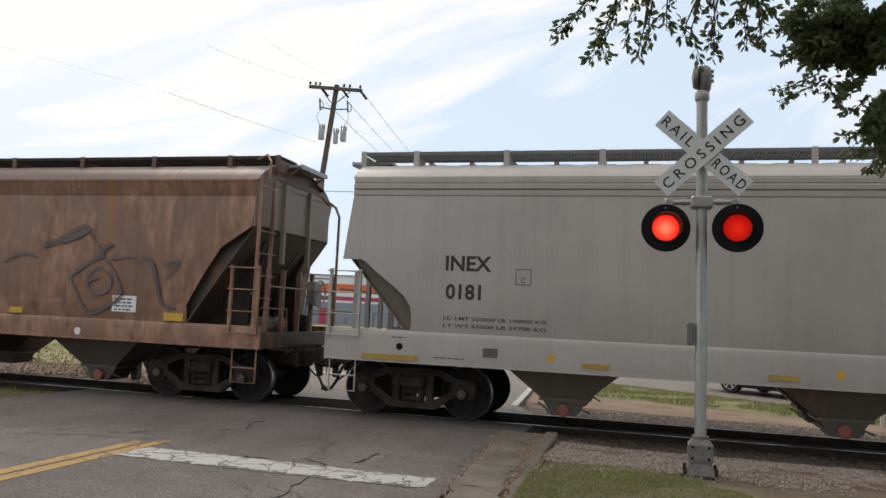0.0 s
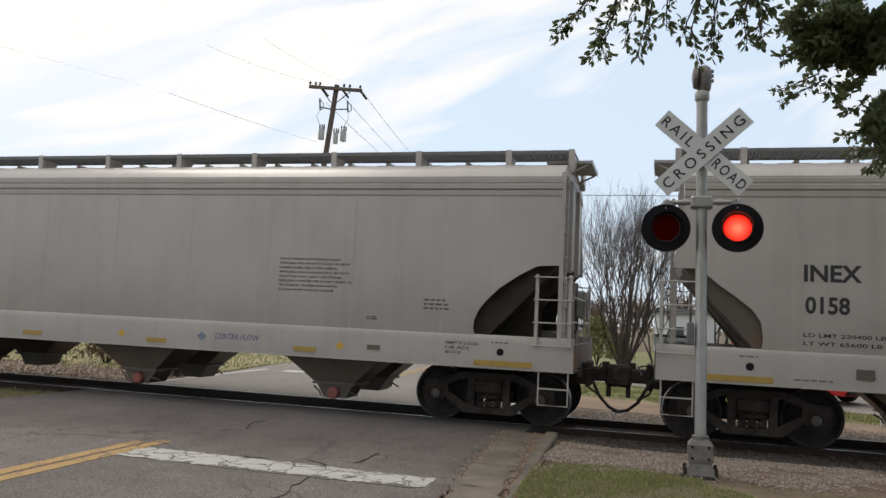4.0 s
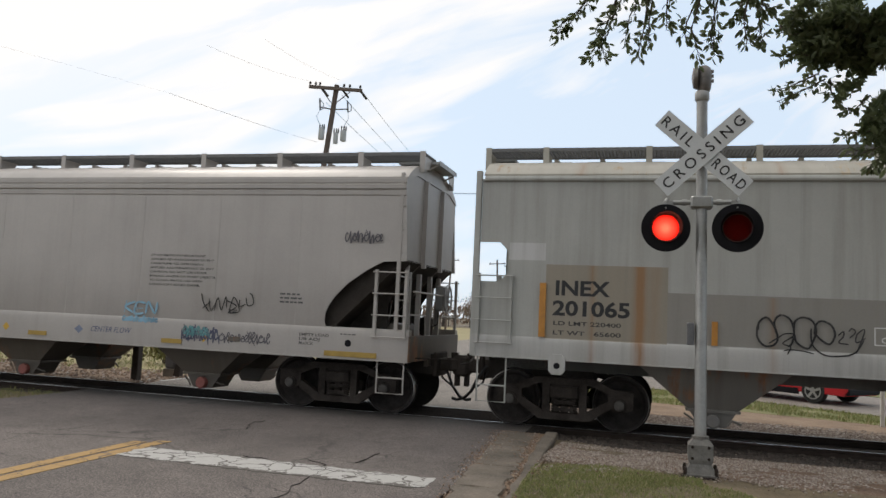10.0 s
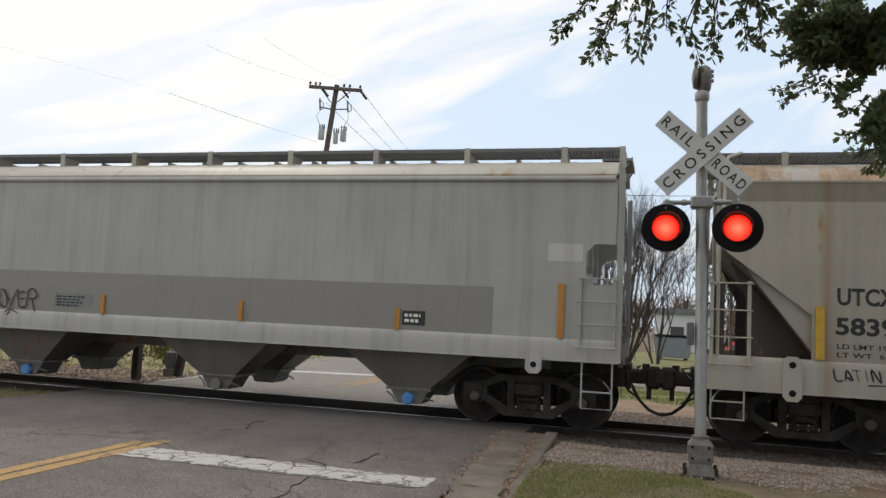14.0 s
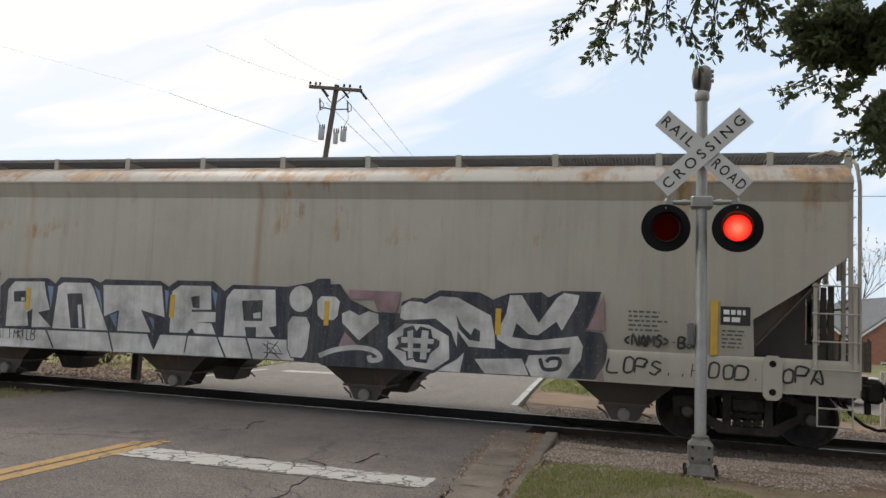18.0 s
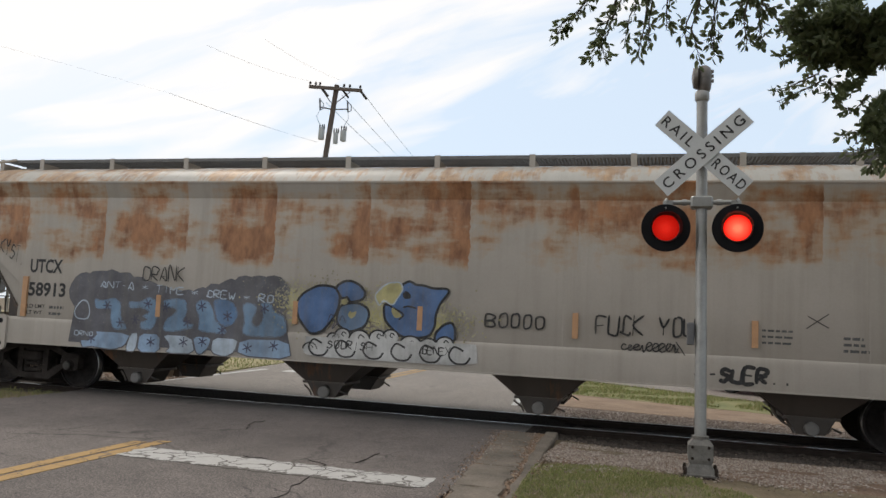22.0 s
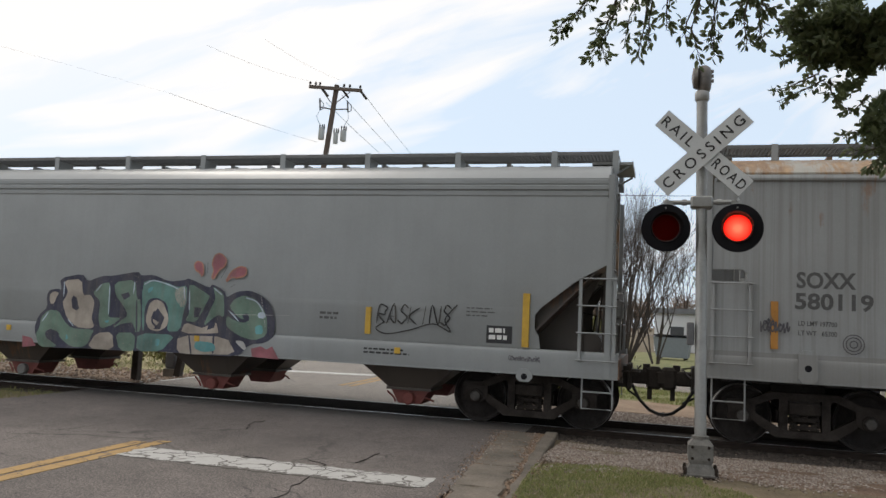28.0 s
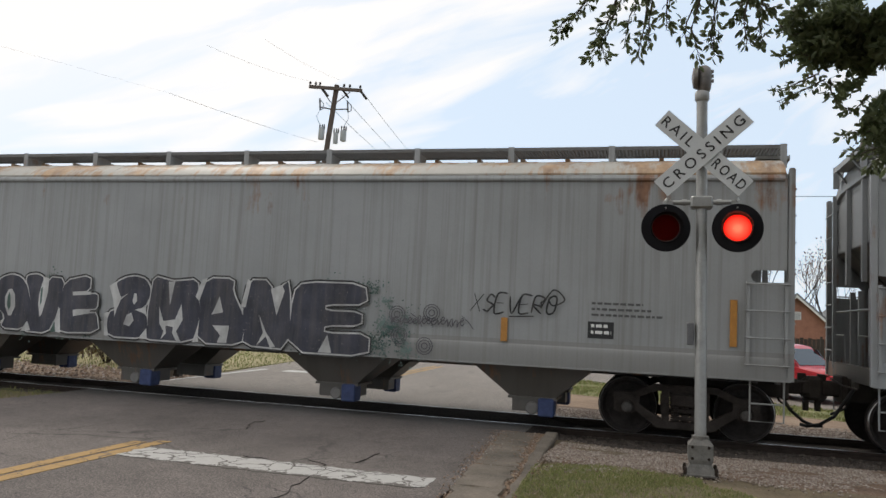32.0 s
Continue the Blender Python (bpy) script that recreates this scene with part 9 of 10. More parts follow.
tag(g, "LOPS..HOOD..OPA", 15.75, 1.02, 0.22, 3.1, 0.032, "g_black", 0.1, 25)
g.done()

# rust-eaten car
g = Mural(car_f, label="pale blue bubble letters on a dark cloud")
for i in range(15):
    g.blob(3.0 + i * 0.28, 1.82 + 0.16 * math.sin(i * 0.55 + 0.6), 0.34, 0.36, "g_cloud", 16, 0.06, i)
g.poly([(2.72, 0.95), (2.8, 1.6), (3.4, 1.95), (6.6, 1.8), (7.2, 1.5), (7.35, 0.95)], "g_cloud").layer()
for c, pts in (
        ("g_lake", [(3.22, 1.79), (3.45, 1.75), (3.66, 1.83), (3.83, 1.72), (3.83, 1.48), (4.03, 1.23), (3.68, 1.22), (3.61, 1.44), (3.62, 1.62), (3.47, 1.6), (3.27, 1.59)]),
        ("g_lake", [(3.98, 1.77), (4.24, 1.76), (4.4, 1.86), (4.57, 1.81), (4.64, 1.59), (4.56, 1.26), (4.28, 1.25), (4.25, 1.39), (4.44, 1.44), (4.26, 1.5), (4.47, 1.58), (4.25, 1.65), (4.01, 1.62)]),
        ("g_lake", [(4.7, 1.81), (4.99, 1.86), (5.2, 1.83), (5.24, 1.62), (5.15, 1.43), (5.4, 1.41), (5.37, 1.32), (4.96, 1.24), (4.75, 1.25), (4.78, 1.45), (5.01, 1.61), (4.97, 1.68), (4.76, 1.67)]),
        ("g_lake", [(5.38, 1.75), (5.49, 1.86), (5.66, 1.83), (5.79, 1.64), (5.81, 1.5), (6.15, 1.25), (5.46, 1.27), (5.5, 1.49)]),
        ("g_lake2", [(5.74, 1.84), (5.9, 1.9), (6.14, 1.84), (6.28, 1.66), (6.21, 1.45), (6.02, 1.37), (5.85, 1.47), (5.79, 1.64)]),
        ("g_lake", [(6.33, 1.77), (6.42, 1.85), (6.62, 1.8), (6.63, 1.68), (6.53, 1.5), (6.65, 1.4), (6.76, 1.54), (6.74, 1.75), (6.68, 1.84), (6.89, 1.85), (6.98, 1.69), (7.18, 1.63), (7.24, 1.32), (7.05, 1.24), (6.35, 1.24), (6.4, 1.53)]),
        ):
    o = round_off(pts, 2)
    g.line(o, 0.05, "g_cloud", True).poly(o, c)
g.layer()
for i, pts in enumerate((
        [(3.02, 1.18), (4.08, 1.18), (3.97, 0.93), (3.72, 0.85), (3.41, 0.87), (3.23, 0.89), (3.05, 0.85), (2.99, 0.99)],
        [(4.08, 1.18), (4.25, 1.19), (4.21, 0.84), (3.98, 0.84)],
        [(4.27, 1.19), (4.71, 1.19), (4.72, 0.85), (4.24, 0.84)],
        [(4.74, 1.19), (5.36, 1.19), (5.45, 0.87), (4.83, 0.85), (4.94, 0.99)],
        [(5.38, 1.19), (5.77, 1.19), (5.72, 1.0), (5.57, 0.86), (5.47, 0.89)],
        [(5.79, 1.19), (6.31, 1.19), (6.25, 0.95), (6.06, 0.85), (5.77, 0.91)],
        [(6.33, 1.19), (7.28, 1.22), (7.35, 0.88), (6.3, 0.89)],
        )):
    o = round_off(pts, 1)
    g.poly(o, ("g_pale", "g_ice")[i % 2]).layer()
    g.line(o, 0.02, "g_cloud", True)
g.layer()
for i, (x, z) in enumerate([(3.53, 1.66), (3.84, 1.36), (4.16, 1.43), (4.4, 1.73), (4.79, 1.69), (5.25, 1.43), (5.53, 1.73), (6.06, 1.58), (5.97, 1.32), (6.78, 1.74), (3.23, 1.04), (4.52, 1.04), (5.2, 1.07), (5.59, 1.1), (6.49, 1.04), (7.0, 1.1)]):
    for k in range(3):
        a = k * math.pi / 3 + i
        g.line([(x - 0.095 * math.cos(a), z - 0.095 * math.sin(a)), (x + 0.095 * math.cos(a), z + 0.095 * math.sin(a))], 0.022, "g_navy")
tag(g, "ANT-A * TIME * CREW * RO", 3.35, 2.0, 0.13, 3.6, 0.02, "g_ice", 0.05, 31, -0.045)
tag(g, "DRANK", 4.25, 2.16, 0.27, 0.9, 0.024, "g_black", 0.05, 32)
g.line(round_off([(2.85, 1.4), (2.8, 1.55), (2.95, 1.75), (3.1, 1.72), (3.16, 1.5), (3.1, 1.38)], 2), 0.022, "g_ice", True)
g.blob(3.05, 1.12, 0.3, 0.14, "g_cloud", 14, 0.05, 5)
g.layer()
tag(g, "DRNO", 2.85, 1.08, 0.08, 0.42, 0.014, "g_ice", 0.1, 33)
tag(g, "JOMP KYST.", 0.33, 2.92, 0.30, 1.22, 0.022, "g_black", 0.1, 34, -0.52)
g.done()
g = Mural(car_f, label="blue letters in a yellow haze over white bubbles")
for k in range(6):
    g.mist(7.4 + 0.5 * k, 1.95 - 0.05 * k, 0.85, 0.42, 620, "g_haze", 60 + k, 0.018)
    g.mist(7.4 + 0.5 * k, 1.85 - 0.05 * k, 0.7, 0.3, 420, "g_yellow", 80 + k, 0.015)
o = round_off([(7.39, 1.9), (7.51, 2.05), (7.76, 2.18), (7.94, 2.19), (8.1, 2.16), (8.19, 2.03), (8.19, 1.87), (8.14, 1.71), (8.02, 1.54), (7.91, 1.41), (7.77, 1.35), (7.65, 1.36), (7.46, 1.58), (7.41, 1.7)], 2)
g.poly(o, "g_blue").layer().line(o, 0.042, "g_black", True)
o = round_off([(8.19, 1.84), (8.35, 1.9), (8.56, 1.91), (8.71, 1.83), (8.75, 1.71), (8.68, 1.51), (8.38, 1.4), (8.14, 1.55)], 2)
g.poly(o, "g_mid").layer().line(o, 0.042, "g_black", True)
o = round_off([(8.1, 2.16), (8.22, 2.26), (8.37, 2.29), (8.55, 2.22), (8.66, 2.09), (8.62, 1.97), (8.38, 1.91), (8.33, 2.01), (8.24, 1.97), (8.19, 2.03)], 2)
g.poly(o, "g_blue").layer().line(o, 0.042, "g_black", True)
o = round_off([(8.99, 1.91), (9.15, 1.89), (9.29, 2.24), (9.43, 2.32), (9.55, 2.25), (9.69, 2.25), (9.84, 2.2), (10.09, 2.21), (10.13, 2.15), (9.98, 1.96), (9.91, 1.77), (9.91, 1.58), (9.81, 1.39), (9.35, 1.36), (9.12, 1.54), (9.02, 1.66)], 2)
g.poly(o, "g_blue").layer().line(o, 0.042, "g_black", True)
o = round_off([(9.91, 1.46), (10.06, 1.62), (10.2, 1.66), (10.26, 1.54), (10.26, 1.34), (9.92, 1.32)], 2)
g.poly(o, "g_blue").layer().line(o, 0.042, "g_black", True)
g.layer()
o = round_off([(8.82, 2.06), (9.03, 2.26), (9.26, 2.29), (9.33, 2.18), (9.23, 2.02), (9.15, 1.89), (8.99, 1.99), (8.91, 1.87)], 2)
g.poly(o, "g_yellow").line(o, 0.03, "g_ice", True)
g.poly(round_off([(8.22, 1.92), (8.27, 1.98), (8.34, 1.96), (8.33, 1.88), (8.25, 1.87)], 2), "g_yellow")
g.poly(round_off([(8.35, 1.7), (8.39, 1.77), (8.44, 1.74), (8.51, 1.78), (8.5, 1.7), (8.42, 1.63)], 1), "g_yellow")
g.poly(round_off([(9.31, 2.1), (9.38, 2.15), (9.46, 2.1), (9.47, 2.02), (9.35, 2.01)], 1), "g_black")
g.poly(round_off([(9.14, 1.88), (9.29, 1.77), (9.33, 1.71), (9.21, 1.68), (9.14, 1.77)], 1), "g_yellow")
g.line(curve([(9.34, 1.87), (9.44, 1.89), (9.58, 1.86)], 4), 0.03, "g_black", taper=True).line(curve([(9.1, 1.88), (9.26, 1.81), (9.35, 1.74), (9.27, 1.66)], 4), 0.03, "g_black", taper=True)
g.line(curve([(7.97, 1.44), (8.04, 1.7), (8.12, 1.58), (8.08, 1.45), (8.23, 1.62)], 4), 0.014, "g_navy", taper=True).line(curve([(8.17, 1.52), (8.26, 1.68), (8.32, 1.56)], 4), 0.014, "g_navy", taper=True)
g.layer()
for (x, z), r in zip([(8.11, 1.29), (8.28, 1.35), (8.59, 1.29), (8.92, 1.34), (9.15, 1.37), (9.5, 1.23), (9.81, 1.24), (10.09, 1.29), (7.69, 1.09)], [0.11, 0.14, 0.19, 0.15, 0.14, 0.2, 0.16, 0.15, 0.13]):
    g.blob(x, z, r, r * 0.85, "g_white", 18).layer()
    g.line([(x + r * math.cos(math.pi * k / 10), z + r * 0.85 * math.sin(math.pi * k / 10)) for k in range(11)], 0.03, "g_black")
    g.line(curve([(x + r * 0.5, z + r * 0.2), (x + r * 0.1, z + r * 0.45), (x - r * 0.1, z + r * 0.1), (x + r * 0.25, z - r * 0.1)], 4), 0.02, "g_black", taper=True)
g.poly([(7.62, 1.02), (7.6, 1.3), (10.62, 1.32), (10.66, 1.02), (10.2, 0.96), (8.0, 0.96)], "g_white").layer()
for i in range(6):
    x = 7.75 + i * 0.5
    g.line(curve([(x + 0.16, 1.2), (x, 1.26), (x - 0.08, 1.12), (x + 0.02, 1.0), (x + 0.2, 1.0), (x + 0.28, 1.1)], 5), 0.032, "g_black")
tag(g, "SOORISH", 8.0, 1.12, 0.13, 0.85, 0.022, "g_black", 0.05, 41)
tag(g, "GENEX", 9.7, 1.12, 0.13, 0.5, 0.022, "g_black", 0.05, 42)
g.done()
g = Mural(car_f, label="black handwritten tags")
tag(g, "BOOOO", 10.75, 1.62, 0.22, 0.98, 0.03, "g_black", 0.05, 43)
tag(g, "FUCK YOU", 12.52, 1.58, 0.30, 1.5, 0.033, "g_black", 0.05, 44, 0.03)
scrawl(g, 12.95, 1.36, 0.85, 0.15, 0.02, "g_black", 45, 9)
for x, z, s in ((15.55, 1.82, 0.3), (16.75, 1.74, 0.42)):
    g.line([(x, z), (x + s, z + s * 0.75)], 0.034, "g_black", taper=True).line([(x + 0.02, z + s * 0.6), (x + s, z + 0.02)], 0.034, "g_black", taper=True)
tag(g, "*-SUER..", 14.0, 0.98, 0.21, 1.4, 0.062, "g_black", 0.1, 46)
g.done()

# blue-grey car
g = Mural(car_g, label="silver block letters edged in black")
g.poly([(4.5, 0.91), (4.53, 1.28), (4.62, 1.51), (4.73, 1.48), (4.65, 1.28), (4.62, 0.89)], "g_black")
g.poly([(4.93, 1.76), (5, 1.84), (5.1, 1.57), (5.2, 1.3), (5.15, 1.11), (5.06, 1.06), (4.99, 1.16), (4.98, 1.27), (5.13, 1.28)], "g_black")
g.poly([(5.62, 1.96), (5.72, 1.99), (5.84, 1.68), (5.92, 1.47), (5.85, 1.44), (5.69, 1.78)], "g_black")
g.poly([(5.88, 1.5), (6.13, 1.49), (6.11, 1.42), (5.87, 1.41)], "g_black")
g.layer()
o = [(4.65, 1.28), (4.77, 1.48), (5.01, 1.42), (4.99, 1.16), (4.99, 0.92), (4.62, 0.89)]
g.poly(o, "g_silver")
g.line(o, 0.03, "g_black", True)
o = [(5, 1.84), (5.29, 1.95), (5.41, 1.66), (5.53, 1.3), (5.54, 0.92), (5.01, 0.9), (5.01, 1.12), (5.08, 1.07), (5.21, 1.13), (5.2, 1.3), (5.1, 1.57)]
g.poly(o, "g_silver")
g.line(o, 0.03, "g_black", True)
o = [(5.4, 1.84), (5.66, 1.85), (5.75, 1.67), (5.89, 1.35), (6, 1.04), (5.97, 0.89), (5.54, 0.91), (5.53, 1.3), (5.45, 1.59)]
g.poly(o, "g_silver")
g.line(o, 0.03, "g_black", True)
o = [(5.72, 2.02), (5.86, 2.12), (6.24, 1.95), (6.16, 1.51), (5.92, 1.5), (5.84, 1.72)]
g.poly(o, "g_silver")
g.line(o, 0.03, "g_black", True)
o = [(5.88, 1.39), (6.03, 1.42), (6.19, 1.34), (6.28, 1.23), (6.35, 1.06), (6.34, 0.88), (5.99, 0.89), (6.02, 1.02), (5.92, 1.25)]
g.poly(o, "g_silver")
g.line(o, 0.03, "g_black", True)
g.layer()
tag(g, "ATL", 4.68, 0.95, 0.2, 0.36, 0.016, "g_black", 0.1, 51)
g.done()
g = Mural(car_g, label="green and tan wildstyle graffiti edged in dark blue")
g.poly(round_off([(8.57, 1.79), (8.63, 1.91), (8.84, 1.94), (8.9, 1.9), (8.84, 2.14), (9.35, 2.24), (9.46, 2.09), (9.78, 2.21), (10.03, 2.22), (10.57, 2.32), (10.64, 2.24), (10.9, 2.27), (11.24, 2.15), (11.57, 2.19), (11.64, 2.23), (12.09, 2.06), (12.13, 2.14), (12.39, 2.03), (12.44, 1.9), (12.63, 2.02), (12.9, 2.05), (13.13, 1.97), (13.31, 1.84), (13.41, 1.6), (13.43, 1.28), (13.26, 1.14), (12.96, 1.11), (12.75, 0.87), (11.81, 0.86), (11.2, 0.88), (10.09, 0.84), (9.9, 0.85), (8.53, 0.81), (8.34, 1.14), (8.42, 1.41), (8.61, 1.57)], 1), "g_indigo").layer()
g.poly(round_off([(8.47, 1.19), (8.48, 1.37), (8.64, 1.53), (8.88, 1.52), (9, 1.35), (9.19, 1.2), (9.57, 1.2), (9.72, 1.19), (9.55, 0.87), (9.22, 0.85), (8.95, 1.01), (8.91, 1.12), (8.75, 1.16), (8.63, 1.09), (8.67, 0.98), (8.94, 0.84), (8.5, 0.81), (8.39, 1.05)], 1), "g_green")
g.poly(round_off([(8.93, 2.1), (9.34, 2.14), (9.39, 1.83), (9.56, 1.85), (9.66, 1.73), (9.65, 1.55), (9.62, 1.42), (9.71, 1.25), (9.57, 1.21), (9.31, 1.23), (9.07, 1.39), (8.94, 1.68), (9.01, 1.79), (9.05, 1.9)], 1), "g_tan")
g.poly(round_off([(8.64, 1.73), (8.65, 1.84), (8.76, 1.89), (8.85, 1.85), (8.8, 1.78), (8.76, 1.65), (8.68, 1.64)], 1), "g_tan")
g.poly(round_off([(9.68, 1.97), (9.82, 2.08), (9.99, 2.09), (10.01, 1.57), (9.99, 1.44), (10.29, 1.45), (10.1, 1.31), (9.84, 1.22), (9.77, 1.43), (9.8, 1.73), (9.61, 1.88)], 1), "g_green")
g.poly(round_off([(10.06, 2.1), (10.52, 2.17), (10.58, 1.81), (10.67, 1.79), (10.72, 1.22), (10.58, 1.19), (10.54, 1.38), (10.3, 1.34), (10.11, 1.25), (10.25, 1.38), (10.43, 1.5), (10.27, 1.71), (10.12, 1.85)], 1), "g_green")
g.poly(round_off([(10.67, 2.11), (10.86, 2.18), (11.2, 2.13), (11.44, 2.05), (11.62, 2.1), (11.64, 1.81), (11.59, 1.64), (11.54, 1.26), (11.26, 1.24), (11.29, 1.5), (11.23, 1.75), (11.03, 1.85), (10.84, 1.82), (10.76, 1.64), (10.79, 1.24), (10.74, 1.24)], 1), "g_teal2")
g.poly(round_off([(10.85, 1.73), (10.98, 1.82), (11.15, 1.77), (11.29, 1.5), (11.26, 1.33), (11.08, 1.23), (10.88, 1.27), (10.8, 1.43)], 1), "g_tan")
g.poly(round_off([(11.39, 2.03), (11.6, 2.08), (11.62, 1.79), (11.56, 1.68), (11.46, 1.76), (11.38, 1.88)], 1), "g_tan")
g.poly(round_off([(11.67, 2.15), (12.1, 1.93), (12.08, 1.87), (11.98, 1.66), (11.86, 1.44), (11.62, 1.45), (11.71, 1.6), (11.66, 1.89)], 1), "g_green")
g.poly(round_off([(12.15, 2.1), (12.37, 1.98), (12.4, 1.8), (12.42, 1.55), (12.3, 1.59), (12.21, 1.54), (12, 1.36), (12.12, 1.66), (12.22, 1.87), (12.19, 1.98)], 1), "g_green")
g.poly(round_off([(11.63, 1.43), (11.91, 1.36), (12, 1.34), (12.26, 1.48), (12.32, 1.3), (12.32, 1.26), (11.55, 1.22)], 1), "g_tan")
g.poly(round_off([(12.5, 1.74), (12.6, 1.89), (12.79, 1.96), (13, 1.91), (13.18, 1.75), (13.27, 1.55), (13.28, 1.27), (13.04, 1.17), (12.73, 1.24), (12.47, 1.39), (12.46, 1.59), (12.65, 1.5), (12.83, 1.47), (12.93, 1.53), (12.88, 1.65), (12.77, 1.61), (12.82, 1.53), (12.71, 1.56)], 1), "g_green")
g.poly(round_off([(9.75, 1.14), (10.11, 1.18), (10.17, 0.84), (9.57, 0.85)], 1), "g_tan")
g.poly(round_off([(10.17, 1.17), (10.6, 1.19), (10.63, 0.85), (10.29, 0.84)], 1), "g_green")
g.poly(round_off([(10.65, 1.19), (11.5, 1.19), (11.2, 0.88), (10.65, 0.85)], 1), "g_teal2")
g.poly(round_off([(11.5, 1.19), (12.51, 1.21), (12.73, 0.91), (11.8, 0.86), (11.5, 0.88)], 1), "g_tan")
g.poly(round_off([(12.65, 1.15), (12.82, 1.16), (12.9, 1.04), (12.86, 0.98)], 1), "g_white")
g.layer()
g.poly([(9.14, 1.75), (9.18, 1.82), (9.26, 1.78), (9.33, 1.58), (9.28, 1.54), (9.18, 1.58)], "g_indigo")
g.poly([(10.23, 1.88), (10.4, 1.93), (10.43, 1.85), (10.31, 1.78)], "g_indigo")
g.poly([(11.8, 1.71), (11.95, 1.7), (11.9, 1.53), (11.81, 1.52)], "g_indigo")
g.poly([(10.91, 1.48), (11.04, 1.66), (11.2, 1.49), (11.12, 1.28), (10.98, 1.27), (11.09, 1.4)], "g_indigo")
g.poly([(10.51, 1.38), (10.6, 1.25), (10.59, 1.19), (10.5, 1.29)], "g_indigo")
g.poly([(12.13, 1.48), (12.26, 1.52), (12.23, 1.36), (12.09, 1.31)], "g_indigo")
g.line(curve([(10.58, 1.79), (10.63, 1.19)], 4), 0.035, "g_indigo", taper=True)
g.line(curve([(10.14, 1.16), (10.22, 0.85)], 4), 0.035, "g_indigo", taper=True)
g.line(curve([(10.62, 1.19), (10.63, 0.85)], 4), 0.035, "g_indigo", taper=True)
g.line(curve([(11.5, 1.21), (11.2, 0.88)], 4), 0.035, "g_indigo", taper=True)
g.line(curve([(11.73, 1.21), (11.8, 0.86)], 4), 0.035, "g_indigo", taper=True)
g.line(curve([(12.23, 1.25), (12.24, 0.89)], 4), 0.035, "g_indigo", taper=True)
g.line(curve([(12.53, 1.19), (12.74, 0.89)], 4), 0.035, "g_indigo", taper=True)
g.line(curve([(8.75, 1.16), (8.63, 1.09), (8.69, 0.98), (8.77, 1.03), (8.74, 1.09)], 4), 0.035, "g_indigo", taper=True)
g.line(curve([(8.92, 1.01), (8.98, 0.84)], 4), 0.035, "g_indigo", taper=True)
g.line(curve([(9.72, 1.19), (9.57, 0.86)], 4), 0.035, "g_indigo", taper=True)
g.line(curve([(10.98, 1.61), (10.94, 1.42), (11.07, 1.3)], 4), 0.035, "g_indigo", taper=True)
g.line(curve([(8.95, 2.08), (8.96, 1.79)], 4), 0.022, "g_ice", taper=True)
g.line(curve([(9.68, 1.92), (9.79, 2.05)], 4), 0.022, "g_ice", taper=True)
g.line(curve([(9.97, 2.05), (9.99, 1.5)], 4), 0.022, "g_ice", taper=True)
g.line(curve([(10.51, 2.13), (10.5, 1.89)], 4), 0.022, "g_ice", taper=True)
g.line(curve([(10.72, 2.08), (10.91, 2.16), (11.25, 2.09), (11.44, 2.02)], 4), 0.022, "g_ice", taper=True)
g.line(curve([(12.82, 1.92), (13.05, 1.85), (13.19, 1.67)], 4), 0.022, "g_ice", taper=True)
g.line(curve([(9.1, 1.37), (9.23, 1.25)], 4), 0.022, "g_ice", taper=True)
g.line(curve([(11.68, 2), (11.7, 1.64)], 4), 0.022, "g_ice", taper=True)
g.line(curve([(12.18, 2.06), (12.35, 1.95)], 4), 0.022, "g_ice", taper=True)
g.line(curve([(12.5, 1.68), (12.71, 1.5)], 4), 0.022, "g_ice", taper=True)
g.line(curve([(8.51, 1.3), (8.65, 1.49)], 4), 0.022, "g_ice", taper=True)
g.line(curve([(11.56, 2.06), (11.59, 1.83)], 4), 0.022, "g_ice", taper=True)
g.layer()
g.poly(round_off([(10.8, 2.01), (10.92, 2.06), (10.9, 1.97), (10.81, 1.92)], 2), "g_aqua")
g.poly(round_off([(9.09, 1.11), (9.15, 1), (9.08, 0.98)], 2), "g_aqua")
g.poly(round_off([(11.04, 1.11), (11.14, 1.09), (11.12, 0.98), (11.05, 0.96)], 2), "g_aqua")
g.poly(round_off([(11.88, 1.11), (12.25, 1.09), (12.3, 0.95), (12.03, 0.91), (11.84, 0.98)], 2), "g_aqua")
g.poly(round_off([(13.03, 1.42), (13.18, 1.46), (13.21, 1.3), (13.06, 1.28)], 2), "g_aqua")
g.poly(round_off([(9.9, 1.37), (10.02, 1.4), (10, 1.33)], 2), "g_aqua")
g.poly([(8.09, 1.01), (8.3, 0.98), (8.42, 0.83), (8.11, 0.79)], "g_red")
g.poly([(12.99, 1.03), (13.18, 1.08), (13.29, 1.03), (13.4, 1.09), (13.54, 0.87), (13.02, 0.89)], "g_red")
o = round_off([(11.74, 2.49), (11.8, 2.54), (11.9, 2.51), (11.94, 2.37), (11.92, 2.26), (11.86, 2.34), (11.77, 2.38)], 1)
g.line(o, 0.03, "g_rust", True).poly(o, "g_red")
o = round_off([(12.1, 2.5), (12.14, 2.65), (12.25, 2.7), (12.39, 2.59), (12.36, 2.46), (12.25, 2.4), (12.15, 2.23), (12.11, 2.25), (12.15, 2.39)], 1)
g.line(o, 0.03, "g_rust", True).poly(o, "g_red")
o = round_off([(12.39, 2.17), (12.5, 2.38), (12.67, 2.47), (12.8, 2.44), (12.79, 2.31), (12.62, 2.26), (12.51, 2.28)], 1)
g.line(o, 0.03, "g_rust", True).poly(o, "g_red")
